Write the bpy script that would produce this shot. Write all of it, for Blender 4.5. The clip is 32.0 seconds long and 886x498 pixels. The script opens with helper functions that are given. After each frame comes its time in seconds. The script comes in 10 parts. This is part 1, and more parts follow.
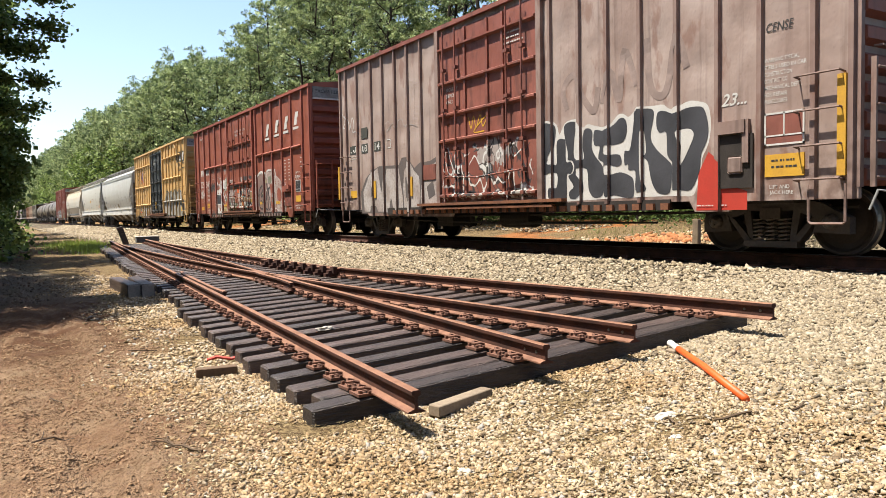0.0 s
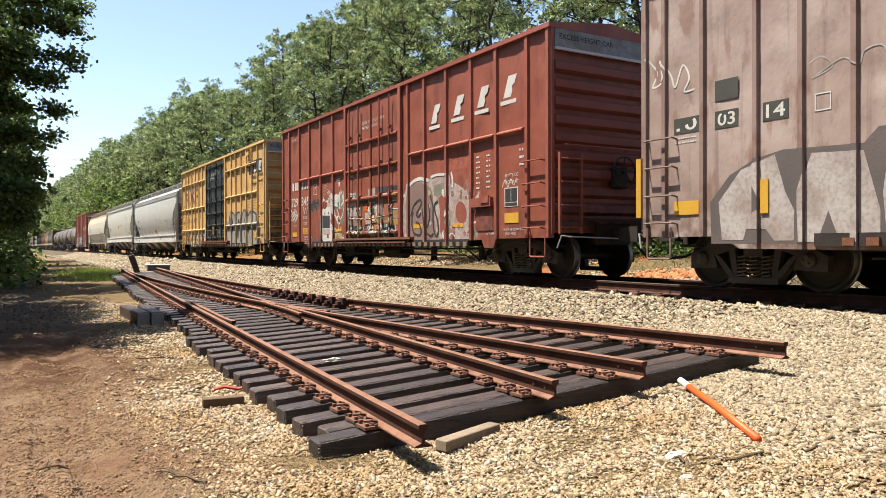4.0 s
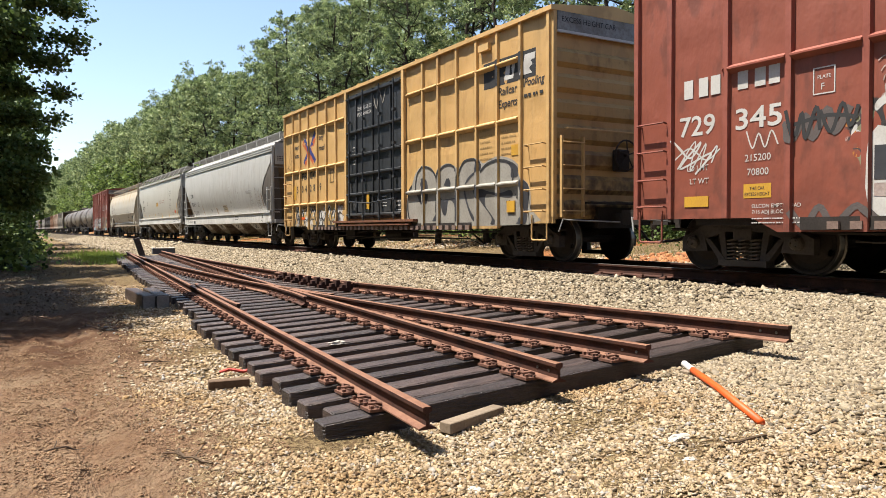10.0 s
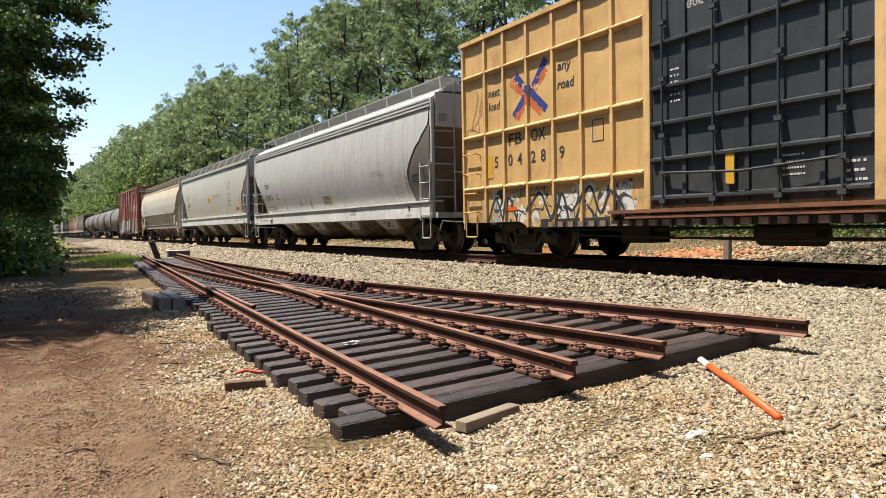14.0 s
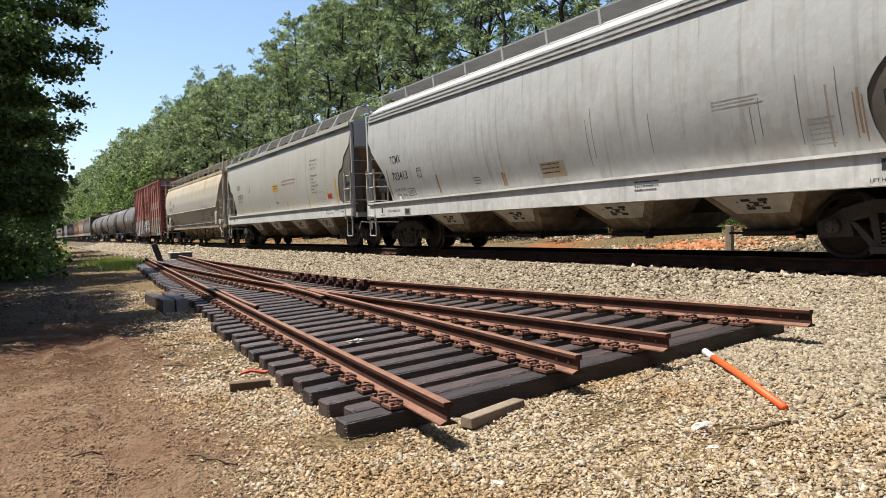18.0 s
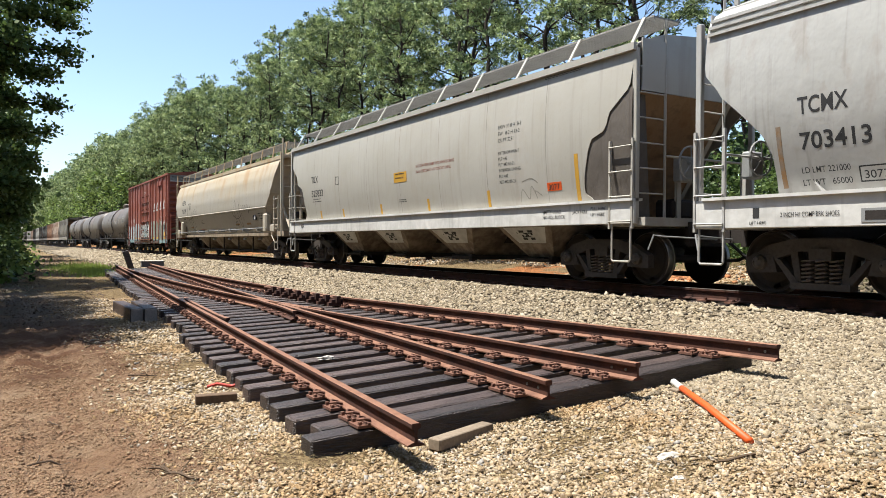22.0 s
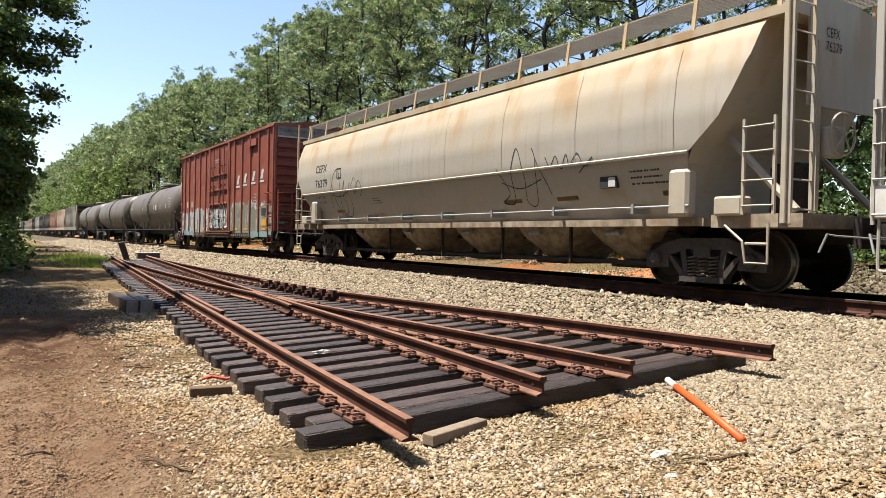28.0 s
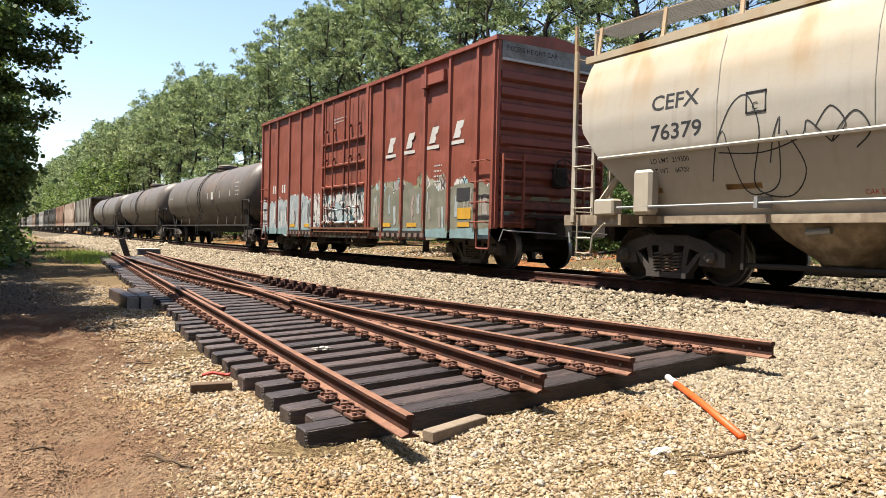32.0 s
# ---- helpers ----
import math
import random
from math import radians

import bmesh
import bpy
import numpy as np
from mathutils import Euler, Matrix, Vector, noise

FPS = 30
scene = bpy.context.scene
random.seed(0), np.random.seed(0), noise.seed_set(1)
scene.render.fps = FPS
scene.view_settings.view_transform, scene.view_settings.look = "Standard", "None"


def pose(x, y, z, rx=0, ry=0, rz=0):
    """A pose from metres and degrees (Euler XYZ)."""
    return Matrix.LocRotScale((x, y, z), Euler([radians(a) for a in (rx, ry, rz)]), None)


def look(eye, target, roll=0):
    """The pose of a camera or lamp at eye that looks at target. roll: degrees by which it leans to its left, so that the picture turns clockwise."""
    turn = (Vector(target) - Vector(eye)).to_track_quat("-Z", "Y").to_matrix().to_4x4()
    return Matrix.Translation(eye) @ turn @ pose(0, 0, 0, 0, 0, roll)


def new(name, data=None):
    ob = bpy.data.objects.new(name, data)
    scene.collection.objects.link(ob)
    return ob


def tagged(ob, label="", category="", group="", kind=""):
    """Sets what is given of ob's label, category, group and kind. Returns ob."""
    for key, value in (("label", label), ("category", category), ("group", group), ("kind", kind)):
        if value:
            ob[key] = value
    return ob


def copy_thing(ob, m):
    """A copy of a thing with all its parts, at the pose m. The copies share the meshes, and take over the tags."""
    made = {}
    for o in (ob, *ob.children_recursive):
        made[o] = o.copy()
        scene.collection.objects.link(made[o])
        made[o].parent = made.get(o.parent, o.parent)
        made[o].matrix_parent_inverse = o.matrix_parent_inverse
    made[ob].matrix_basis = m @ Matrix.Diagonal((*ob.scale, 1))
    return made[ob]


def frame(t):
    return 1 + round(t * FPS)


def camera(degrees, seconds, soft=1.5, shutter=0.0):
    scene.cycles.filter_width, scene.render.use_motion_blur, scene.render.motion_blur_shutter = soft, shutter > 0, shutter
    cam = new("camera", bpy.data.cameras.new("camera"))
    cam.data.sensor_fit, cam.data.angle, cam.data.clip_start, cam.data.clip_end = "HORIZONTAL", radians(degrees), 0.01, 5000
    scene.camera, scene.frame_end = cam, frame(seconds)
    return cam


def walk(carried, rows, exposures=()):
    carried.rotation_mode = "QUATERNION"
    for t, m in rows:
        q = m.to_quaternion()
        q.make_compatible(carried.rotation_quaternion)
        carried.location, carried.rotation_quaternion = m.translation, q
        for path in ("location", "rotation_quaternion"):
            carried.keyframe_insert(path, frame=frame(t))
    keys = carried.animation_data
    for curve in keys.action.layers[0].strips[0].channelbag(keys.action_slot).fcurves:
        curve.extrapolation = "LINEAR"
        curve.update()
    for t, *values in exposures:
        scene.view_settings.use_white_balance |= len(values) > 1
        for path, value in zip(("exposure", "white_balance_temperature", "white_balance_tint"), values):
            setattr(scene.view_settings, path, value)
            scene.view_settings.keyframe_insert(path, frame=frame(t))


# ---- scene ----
cam = camera(62.20, 32.0, 0.6)
PATH = [
    (0.0, pose(0, 0, 1.7, 87.146, 1.030, -31.662)),
    (0.5, pose(0, 0, 1.7, 87.152, 1.046, -31.658)),
    (1.0, pose(0, 0, 1.7, 87.393, 1.059, -30.974)),
    (1.5, pose(0, 0, 1.7, 87.424, 1.074, -30.657)),
    (2.0, pose(0, 0, 1.7, 87.608, 1.267, -29.975)),
    (2.5, pose(0, 0, 1.7, 88.061, 0.982, -30.041)),
    (3.0, pose(0, 0, 1.7, 89.792, 0.276, -30.223)),
    (3.5, pose(0, 0, 1.7, 89.921, 0.089, -30.737)),
    (5.5, pose(0, 0, 1.7, 88.914, 0.332, -30.747)),
    (6.0, pose(0, 0, 1.7, 89.019, 0.313, -30.317)),
    (6.5, pose(0, 0, 1.7, 88.973, 0.258, -30.400)),
    (7.0, pose(0, 0, 1.7, 88.847, 0.141, -30.618)),
    (7.5, pose(0, 0, 1.7, 88.599, 0.087, -30.599)),
    (8.0, pose(0, 0, 1.7, 88.791, 0.244, -30.504)),
    (8.5, pose(0, 0, 1.7, 88.774, 0.355, -30.652)),
    (9.0, pose(0, 0, 1.7, 88.891, 0.342, -30.487)),
    (9.5, pose(0, 0, 1.7, 88.952, 0.408, -30.216)),
    (10.0, pose(0, 0, 1.7, 88.417, 0.166, -30.548)),
    (10.5, pose(0, 0, 1.7, 88.312, 0.376, -30.143)),
    (11.0, pose(0, 0, 1.7, 88.619, 0.491, -29.627)),
    (11.5, pose(0, 0, 1.7, 88.715, 0.415, -29.609)),
    (12.0, pose(0, 0, 1.7, 88.439, 0.449, -29.860)),
    (12.5, pose(0, 0, 1.7, 88.269, 0.584, -29.709)),
    (13.0, pose(0, 0, 1.7, 88.358, 0.805, -29.362)),
    (13.5, pose(0, 0, 1.7, 88.333, 0.923, -29.455)),
    (15.5, pose(0, 0, 1.7, 88.412, 0.989, -29.637)),
    (16.0, pose(0, 0, 1.7, 87.869, 1.668, -28.272)),
    (16.5, pose(0, 0, 1.7, 87.840, 1.913, -27.947)),
    (17.0, pose(0, 0, 1.7, 87.810, 1.801, -28.760)),
    (17.5, pose(0, 0, 1.7, 87.873, 2.067, -29.145)),
    (18.0, pose(0, 0, 1.7, 88.081, 2.103, -29.412)),
    (18.5, pose(0, 0, 1.7, 87.859, 1.911, -30.300)),
    (19.0, pose(0, 0, 1.7, 87.531, 1.600, -31.024)),
    (19.5, pose(0, 0, 1.7, 87.232, 1.282, -31.209)),
    (20.0, pose(0, 0, 1.7, 87.463, 0.666, -31.724)),
    (20.5, pose(0, 0, 1.7, 87.299, 0.446, -31.674)),
    (21.0, pose(0, 0, 1.7, 87.256, 0.154, -31.297)),
    (21.5, pose(0, 0, 1.7, 87.541, 0.029, -31.249)),
    (22.0, pose(0, 0, 1.7, 89.652, -0.431, -31.274)),
    (22.5, pose(0, 0, 1.7, 90.620, -0.877, -31.649)),
    (23.0, pose(0, 0, 1.7, 90.623, -0.782, -31.702)),
    (23.5, pose(0, 0, 1.7, 90.188, -1.092, -31.682)),
    (24.0, pose(0, 0, 1.7, 89.543, -0.902, -31.754)),
    (24.5, pose(0, 0, 1.7, 89.925, -1.055, -31.843)),
    (25.0, pose(0, 0, 1.7, 89.909, -0.936, -31.653)),
    (25.5, pose(0, 0, 1.7, 89.726, -1.126, -31.828)),
    (27.5, pose(0, 0, 1.7, 89.493, -1.437, -31.702)),
    (28.0, pose(0, 0, 1.7, 89.310, -1.198, -31.537)),
    (28.5, pose(0, 0, 1.7, 89.356, -1.525, -31.522)),
    (29.0, pose(0, 0, 1.7, 89.175, -1.525, -31.460)),
    (29.5, pose(0, 0, 1.7, 89.036, -1.552, -31.444)),
    (30.0, pose(0, 0, 1.7, 88.931, -1.597, -31.442)),
    (30.5, pose(0, 0, 1.7, 88.758, -1.683, -31.485)),
    (31.0, pose(0, 0, 1.7, 88.675, -1.664, -31.320)),
    (31.5, pose(0, 0, 1.7, 88.911, -1.429, -31.355)),
    (32.0, pose(0, 0, 1.7, 89.062, -1.320, -31.498)),
]
walk(cam, PATH, [(0.0, 1.49, 6600, 9), (3.0, 1.46, 6600, 9), (6.0, 1.50, 6760, 10), (9.0, 1.42, 6600, 10), (13.0, 1.28, 6350, 9), (16.0, 1.27, 6350, 9), (17.5, 1.15, 6250, 9), (19.0, 1.10, 6150, 9), (22.0, 1.33, 6200, 8), (25.0, 1.24, 6250, 9), (28.0, 1.34, 6500, 10), (30.0, 1.36, 6500, 10), (32.0, 1.50, 6550, 10)])


# Daylight: one high sun from the far left, and the sky.
world = bpy.data.worlds.new("sky")
scene.world = world
world.use_nodes = True
_wt = world.node_tree
_sky = _wt.nodes.new("ShaderNodeTexSky")
_sky.sky_type = "NISHITA"
_sky.sun_disc = False
_sky.sun_elevation = radians(70)
_sky.sun_rotation = radians(-60)
_sky.air_density, _sky.dust_density, _sky.ozone_density = 1.0, 1.0, 0.5
_wt.links.new(_sky.outputs[0], _wt.nodes["Background"].inputs[0])
_wt.nodes["Background"].inputs[1].default_value = 0.089
sun = new("sun", bpy.data.lights.new("sun", "SUN"))
sun.data.energy = 5.0
sun.data.angle = radians(0.5)
sun.data.color = (1.0, 0.94, 0.84)
sun.matrix_world = look((-3.2, 1.6, 9.4), (0, 0, 0))


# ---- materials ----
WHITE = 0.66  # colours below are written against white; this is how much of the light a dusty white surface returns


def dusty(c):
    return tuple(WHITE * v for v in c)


def nodes_of(name, rough=0.7, metal=0.0, spec=0.4):
    m = bpy.data.materials.new(name)
    m.use_nodes = True
    nt = m.node_tree
    b = nt.nodes["Principled BSDF"]
    b.inputs["Roughness"].default_value = rough
    b.inputs["Metallic"].default_value = metal
    b.inputs["Specular IOR Level"].default_value = spec
    return m, nt, b


def put(nt, kind, **values):
    n = nt.nodes.new("ShaderNode" + kind)
    for k, v in values.items():
        n.inputs[k.replace("_", " ")].default_value = v
    return n


def noise_at(nt, scale, detail=4.0, stretch=(1, 1, 1), coords="Object", rough=0.55):
    """A noise value at real-world size, stretched along the axes."""
    tc = nt.nodes.new("ShaderNodeTexCoord")
    mp = nt.nodes.new("ShaderNodeMapping")
    mp.inputs["Scale"].default_value = stretch
    nt.links.new(tc.outputs[coords], mp.inputs["Vector"])
    n = put(nt, "TexNoise", Scale=scale, Detail=detail, Roughness=rough)
    nt.links.new(mp.outputs[0], n.inputs["Vector"])
    return n.outputs["Fac"]


def ramp(nt, value, lo, hi):
    n = put(nt, "MapRange", From_Min=lo, From_Max=hi)
    n.interpolation_type = "SMOOTHSTEP"
    nt.links.new(value, n.inputs["Value"])
    return n.outputs[0]


def arith(nt, op, a, b):
    n = nt.nodes.new("ShaderNodeMath")
    n.operation = op
    for i, v in enumerate((a, b)):
        if isinstance(v, (int, float)):
            n.inputs[i].default_value = v
        else:
            nt.links.new(v, n.inputs[i])
    return n.outputs[0]


def blend(nt, fac, a, b, mode="MIX"):
    n = nt.nodes.new("ShaderNodeMix")
    n.data_type, n.blend_type = "RGBA", mode
    for i, v in ((0, fac), (6, a), (7, b)):
        if isinstance(v, (int, float)):
            n.inputs[i].default_value = v
        elif isinstance(v, tuple):
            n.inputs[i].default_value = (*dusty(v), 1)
        else:
            nt.links.new(v, n.inputs[i])
    return n.outputs[2]


def xyz_of(nt, coords="Object"):
    tc = nt.nodes.new("ShaderNodeTexCoord")
    s = nt.nodes.new("ShaderNodeSeparateXYZ")
    nt.links.new(tc.outputs[coords], s.inputs[0])
    return s.outputs


def bump_on(nt, b, height, strength, dist=0.02):
    n = put(nt, "Bump", Strength=strength, Distance=dist)
    nt.links.new(height, n.inputs["Height"])
    nt.links.new(n.outputs[0], b.inputs["Normal"])


def band(nt, value, lo, hi, soft):
    """One inside lo..hi, with soft edges."""
    return arith(nt, "MULTIPLY", ramp(nt, value, lo - soft, lo + soft), arith(nt, "SUBTRACT", 1.0, ramp(nt, value, hi - soft, hi + soft)))


def surface(name, base, dark=None, rough=0.75, metal=0.0, big=1.2, fine=30.0, vary=0.5, bump=0.3, dist=0.01, spec=0.35, stretch=(1, 1, 1), per_piece=0.0):
    """A weathered plain surface: two scales of tone and a fine relief."""
    m, nt, b = nodes_of(name, rough, metal, spec)
    dark = dark or tuple(c * 0.62 for c in base)
    col = blend(nt, arith(nt, "MULTIPLY", ramp(nt, noise_at(nt, big, 5, stretch), 0.35, 0.7), vary), base, dark)
    f = noise_at(nt, fine, 3, stretch)
    col = blend(nt, arith(nt, "MULTIPLY", ramp(nt, f, 0.4, 0.75), vary * 0.6), col, tuple(c * 0.75 for c in dark))
    if per_piece:
        oi = nt.nodes.new("ShaderNodeObjectInfo")
        r = put(nt, "MapRange", To_Min=1 - per_piece, To_Max=1 + per_piece)
        nt.links.new(oi.outputs["Random"], r.inputs["Value"])
        col = blend(nt, 1.0, col, r.outputs[0], "MULTIPLY")
    nt.links.new(col, b.inputs["Base Color"])
    rr = put(nt, "MapRange", To_Min=max(0.05, rough - 0.12), To_Max=min(1, rough + 0.12))
    nt.links.new(f, rr.inputs["Value"])
    nt.links.new(rr.outputs[0], b.inputs["Roughness"])
    bump_on(nt, b, f, bump, dist)
    return m


def car_paint(name, base, grime=(0.09, 0.06, 0.045), amount=0.5, low=1.2, rough=0.55, streak=0.35, rust=None, rust_amount=0.0, fade=None, dent=0.5):
    """Weathered car paint in the car's own metres: fading, streaks, spatter near the ground, rust spots."""
    m, nt, b = nodes_of(name, rough, 0.0, 0.35)
    z = xyz_of(nt)[2]
    fade = fade or tuple(min(1, c * 1.25 + 0.02) for c in base)
    col = blend(nt, arith(nt, "MULTIPLY", ramp(nt, noise_at(nt, 0.7, 5), 0.3, 0.7), 0.7), base, fade)
    st = ramp(nt, noise_at(nt, 1.0, 4, (3, 7, 0.3)), 0.52, 0.74)
    col = blend(nt, arith(nt, "MULTIPLY", st, streak), col, grime)
    col = blend(nt, arith(nt, "MULTIPLY", ramp(nt, noise_at(nt, 14, 5), 0.55, 0.8), 0.35 * amount), col, grime)
    spat = arith(nt, "MULTIPLY", arith(nt, "SUBTRACT", 1.0, ramp(nt, z, 0.7, low + 0.6)), ramp(nt, noise_at(nt, 5, 6), 0.3, 0.65))
    col = blend(nt, arith(nt, "MULTIPLY", spat, amount), col, grime)
    if rust:
        r = ramp(nt, arith(nt, "MULTIPLY", noise_at(nt, 2.2, 6, (1, 1.5, 0.6)), arith(nt, "ADD", 0.6, noise_at(nt, 0.5, 2))), 0.58, 0.72)
        col = blend(nt, arith(nt, "MULTIPLY", r, rust_amount), col, rust)
    nt.links.new(col, b.inputs["Base Color"])
    bump_on(nt, b, noise_at(nt, 1.7, 4, (1, 1, 0.7)), dent, 0.06)
    return m


def tagged_paint(name, base, patches, **kw):
    """Car paint with sprayed patches: (y0, y1, z0, z1, cell, colours) in the car's metres: ragged colour fields under light and dark strokes."""
    m = car_paint(name, base, **kw)
    nt = m.node_tree
    b = nt.nodes["Principled BSDF"]
    link = b.inputs["Base Color"].links[0]
    col = link.from_socket
    x, y, z = xyz_of(nt)
    wob = arith(nt, "MULTIPLY", arith(nt, "SUBTRACT", noise_at(nt, 1.8, 5), 0.5), 1.2)
    yy, zz = arith(nt, "ADD", y, wob), arith(nt, "ADD", z, wob)
    for k, (y0, y1, z0, z1, cell, colours) in enumerate(patches):
        mask = arith(nt, "MULTIPLY", band(nt, yy, y0, y1, 0.03), band(nt, zz, z0, z1, 0.03))
        mask = arith(nt, "MULTIPLY", mask, ramp(nt, noise_at(nt, 2.4 + 0.3 * k, 5, (0, 1, 1)), 0.36, 0.42))
        tc = nt.nodes.new("ShaderNodeTexCoord")
        mp = nt.nodes.new("ShaderNodeMapping")
        mp.inputs["Scale"].default_value = (0.0, 1.0, 0.7)
        mp.inputs["Location"].default_value = (0, 3.7 * k, 1.3 * k)
        nt.links.new(tc.outputs["Object"], mp.inputs[0])
        dn = put(nt, "TexNoise", Scale=2.6, Detail=3.0)
        nt.links.new(mp.outputs[0], dn.inputs["Vector"])
        mx = nt.nodes.new("ShaderNodeMix")
        mx.data_type = "VECTOR"
        mx.inputs[0].default_value = 0.45
        nt.links.new(mp.outputs[0], mx.inputs[4])
        nt.links.new(dn.outputs["Color"], mx.inputs[5])
        vo = put(nt, "TexVoronoi", Scale=1.2 / cell)
        nt.links.new(mx.outputs[1], vo.inputs["Vector"])
        cr = nt.nodes.new("ShaderNodeValToRGB")
        cr.color_ramp.interpolation = "CONSTANT"
        while len(cr.color_ramp.elements) < len(colours):
            cr.color_ramp.elements.new(0.5)
        for i, c in enumerate(colours):
            cr.color_ramp.elements[i].position = i / len(colours)
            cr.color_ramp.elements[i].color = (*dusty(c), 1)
        sp = nt.nodes.new("ShaderNodeSeparateColor")
        nt.links.new(vo.outputs["Color"], sp.inputs[0])
        nt.links.new(sp.outputs[0], cr.inputs[0])
        pc = cr.outputs[0]
        # strokes: the level lines of slow waves
        for scale, at_, wide, ink in ((1.3, 0.5, 0.016, (0.05, 0.045, 0.045)), (1.9, 0.46, 0.02, (0.72, 0.7, 0.66)), (2.6, 0.54, 0.016, (0.07, 0.06, 0.06))):
            d = arith(nt, "ABSOLUTE", arith(nt, "SUBTRACT", noise_at(nt, scale + 0.2 * k, 1.0, (0, 1, 0.75)), at_), 0)
            pc = blend(nt, arith(nt, "SUBTRACT", 1.0, ramp(nt, d, wide * 0.7, wide)), pc, ink)
        pc = blend(nt, arith(nt, "MULTIPLY", ramp(nt, noise_at(nt, 9, 5), 0.5, 0.75), 0.45), pc, (0.2, 0.12, 0.09))
        col = blend(nt, mask, col, pc)
    nt.links.new(col, b.inputs["Base Color"])
    return m


# web rust darkened as shade, head and foot rust lightened as sunlight
RUST_SHADED = surface("rail_rust", (0.105, 0.037, 0.021), (0.042, 0.016, 0.011), 0.85, 0.0, 4.0, 70.0, 0.9, 0.5, 0.005)
RUST_TOP_LIT = surface("rail_head_rust", (0.30, 0.145, 0.080), (0.17, 0.072, 0.038), 0.6, 0.0, 6.0, 80.0, 0.7, 0.2, 0.002)
RUST_FOOT_LIT = surface("rail_foot_rust", (0.29, 0.14, 0.085), (0.14, 0.06, 0.036), 0.8, 0.0, 6.0, 90.0, 0.8, 0.4, 0.004)
IRON = surface("plate_iron", (0.24, 0.11, 0.07), (0.09, 0.04, 0.028), 0.85, 0.0, 8.0, 90.0, 0.9, 0.4, 0.005)
CREOSOTE = surface("creosoted_timber", (0.092, 0.058, 0.047), (0.024, 0.013, 0.010), 0.5, 0.0, 1.6, 7.0, 1.0, 1.0, 0.02, 0.5, (1.0, 11, 11), 0.5)
TIMBER = surface("grey_timber", (0.30, 0.23, 0.16), (0.15, 0.11, 0.075), 0.85, 0.0, 4.0, 40.0, 0.6, 0.5, 0.008)
STEEL_DARK = surface("grimy_steel", (0.042, 0.033, 0.028), (0.022, 0.017, 0.014), 0.8, 0.0, 4.0, 40.0, 0.6, 0.35, 0.006, 0.3)
WHEEL = surface("wheel_steel", (0.055, 0.04, 0.032), (0.03, 0.022, 0.018), 0.7, 0.2, 4.0, 40.0, 0.5, 0.25, 0.004)
TREAD = surface("bright_tread", (0.3, 0.28, 0.26), (0.2, 0.18, 0.16), 0.4, 0.8, 9.0, 40.0, 0.3, 0.1, 0.002)
POLISHED = surface("polished_rail_head", (0.22, 0.2, 0.18), (0.14, 0.12, 0.1), 0.42, 0.7, 3.0, 40.0, 0.4, 0.1, 0.002)
BOARD_STEEL = surface("running_board_steel", (0.27, 0.265, 0.25), (0.16, 0.15, 0.135), 0.6, 0.2, 3.0, 40.0, 0.5, 0.15, 0.004)
GALV = surface("galvanised_steel", (0.42, 0.42, 0.41), (0.28, 0.28, 0.27), 0.5, 0.3, 3.0, 40.0, 0.4, 0.15, 0.004)
WHITE_PAINT = surface("white_lettering", (0.72, 0.7, 0.66), (0.5, 0.45, 0.4), 0.6, 0, 3.0, 40, 0.4, 0.1, 0.003)
BLACK_PAINT = surface("black_lettering", (0.035, 0.035, 0.037), (0.06, 0.055, 0.05), 0.7, 0, 3.0, 40, 0.3, 0.1, 0.003)
YELLOW_PAINT = surface("yellow_plate", (0.72, 0.40, 0.04), (0.5, 0.26, 0.05), 0.6, 0, 3.0, 40, 0.4, 0.1, 0.003)
ORANGE_PAINT = surface("orange_paint", (0.85, 0.125, 0.015), (0.7, 0.09, 0.02), 0.5, 0, 5.0, 40, 0.35, 0.1, 0.003)
RED_PAINT = surface("red_paint", (0.55, 0.05, 0.03), (0.4, 0.05, 0.03), 0.6, 0, 5.0, 40, 0.4, 0.1, 0.003)
GREY_PAINT = surface("grey_spray", (0.40, 0.375, 0.325), (0.26, 0.23, 0.19), 0.7, 0, 1.5, 20, 0.6, 0.1, 0.003)


# ---- mesh helpers ----
def mesh_of(name, bm, *mats):
    bmesh.ops.recalc_face_normals(bm, faces=bm.faces[:])
    me = bpy.data.meshes.new(name)
    bm.to_mesh(me)
    bm.free()
    for m in mats:
        me.materials.append(m)
    return me


def part(name, bm, material, parent, label="", smooth=False):
    mats = material if isinstance(material, tuple) else (material,)
    me = mesh_of(name, bm, *mats)
    if smooth:
        me.shade_smooth()
    ob = new(name, me)
    ob.parent = parent
    if label:
        tagged(ob, label)
    return ob


def again(ob, m=None):
    """Another part on the same mesh, under the same parent."""
    o = bpy.data.objects.new(ob.name, ob.data)
    scene.collection.objects.link(o)
    o.parent = ob.parent
    if m is not None:
        o.matrix_basis = m
    return o


def thing(name, label, category, group="", m=None):
    ob = new(name)
    ob.empty_display_size = 0.2
    if m is not None:
        ob.matrix_basis = m
    return tagged(ob, label, category, group)


def box(bm, x0, x1, y0, y1, z0, z1, mi=0):
    v = [bm.verts.new(p) for p in ((x0, y0, z0), (x1, y0, z0), (x1, y1, z0), (x0, y1, z0), (x0, y0, z1), (x1, y0, z1), (x1, y1, z1), (x0, y1, z1))]
    for f in ((0, 3, 2, 1), (4, 5, 6, 7), (0, 1, 5, 4), (1, 2, 6, 5), (2, 3, 7, 6), (3, 0, 4, 7)):
        bm.faces.new([v[i] for i in f]).material_index = mi
    return v


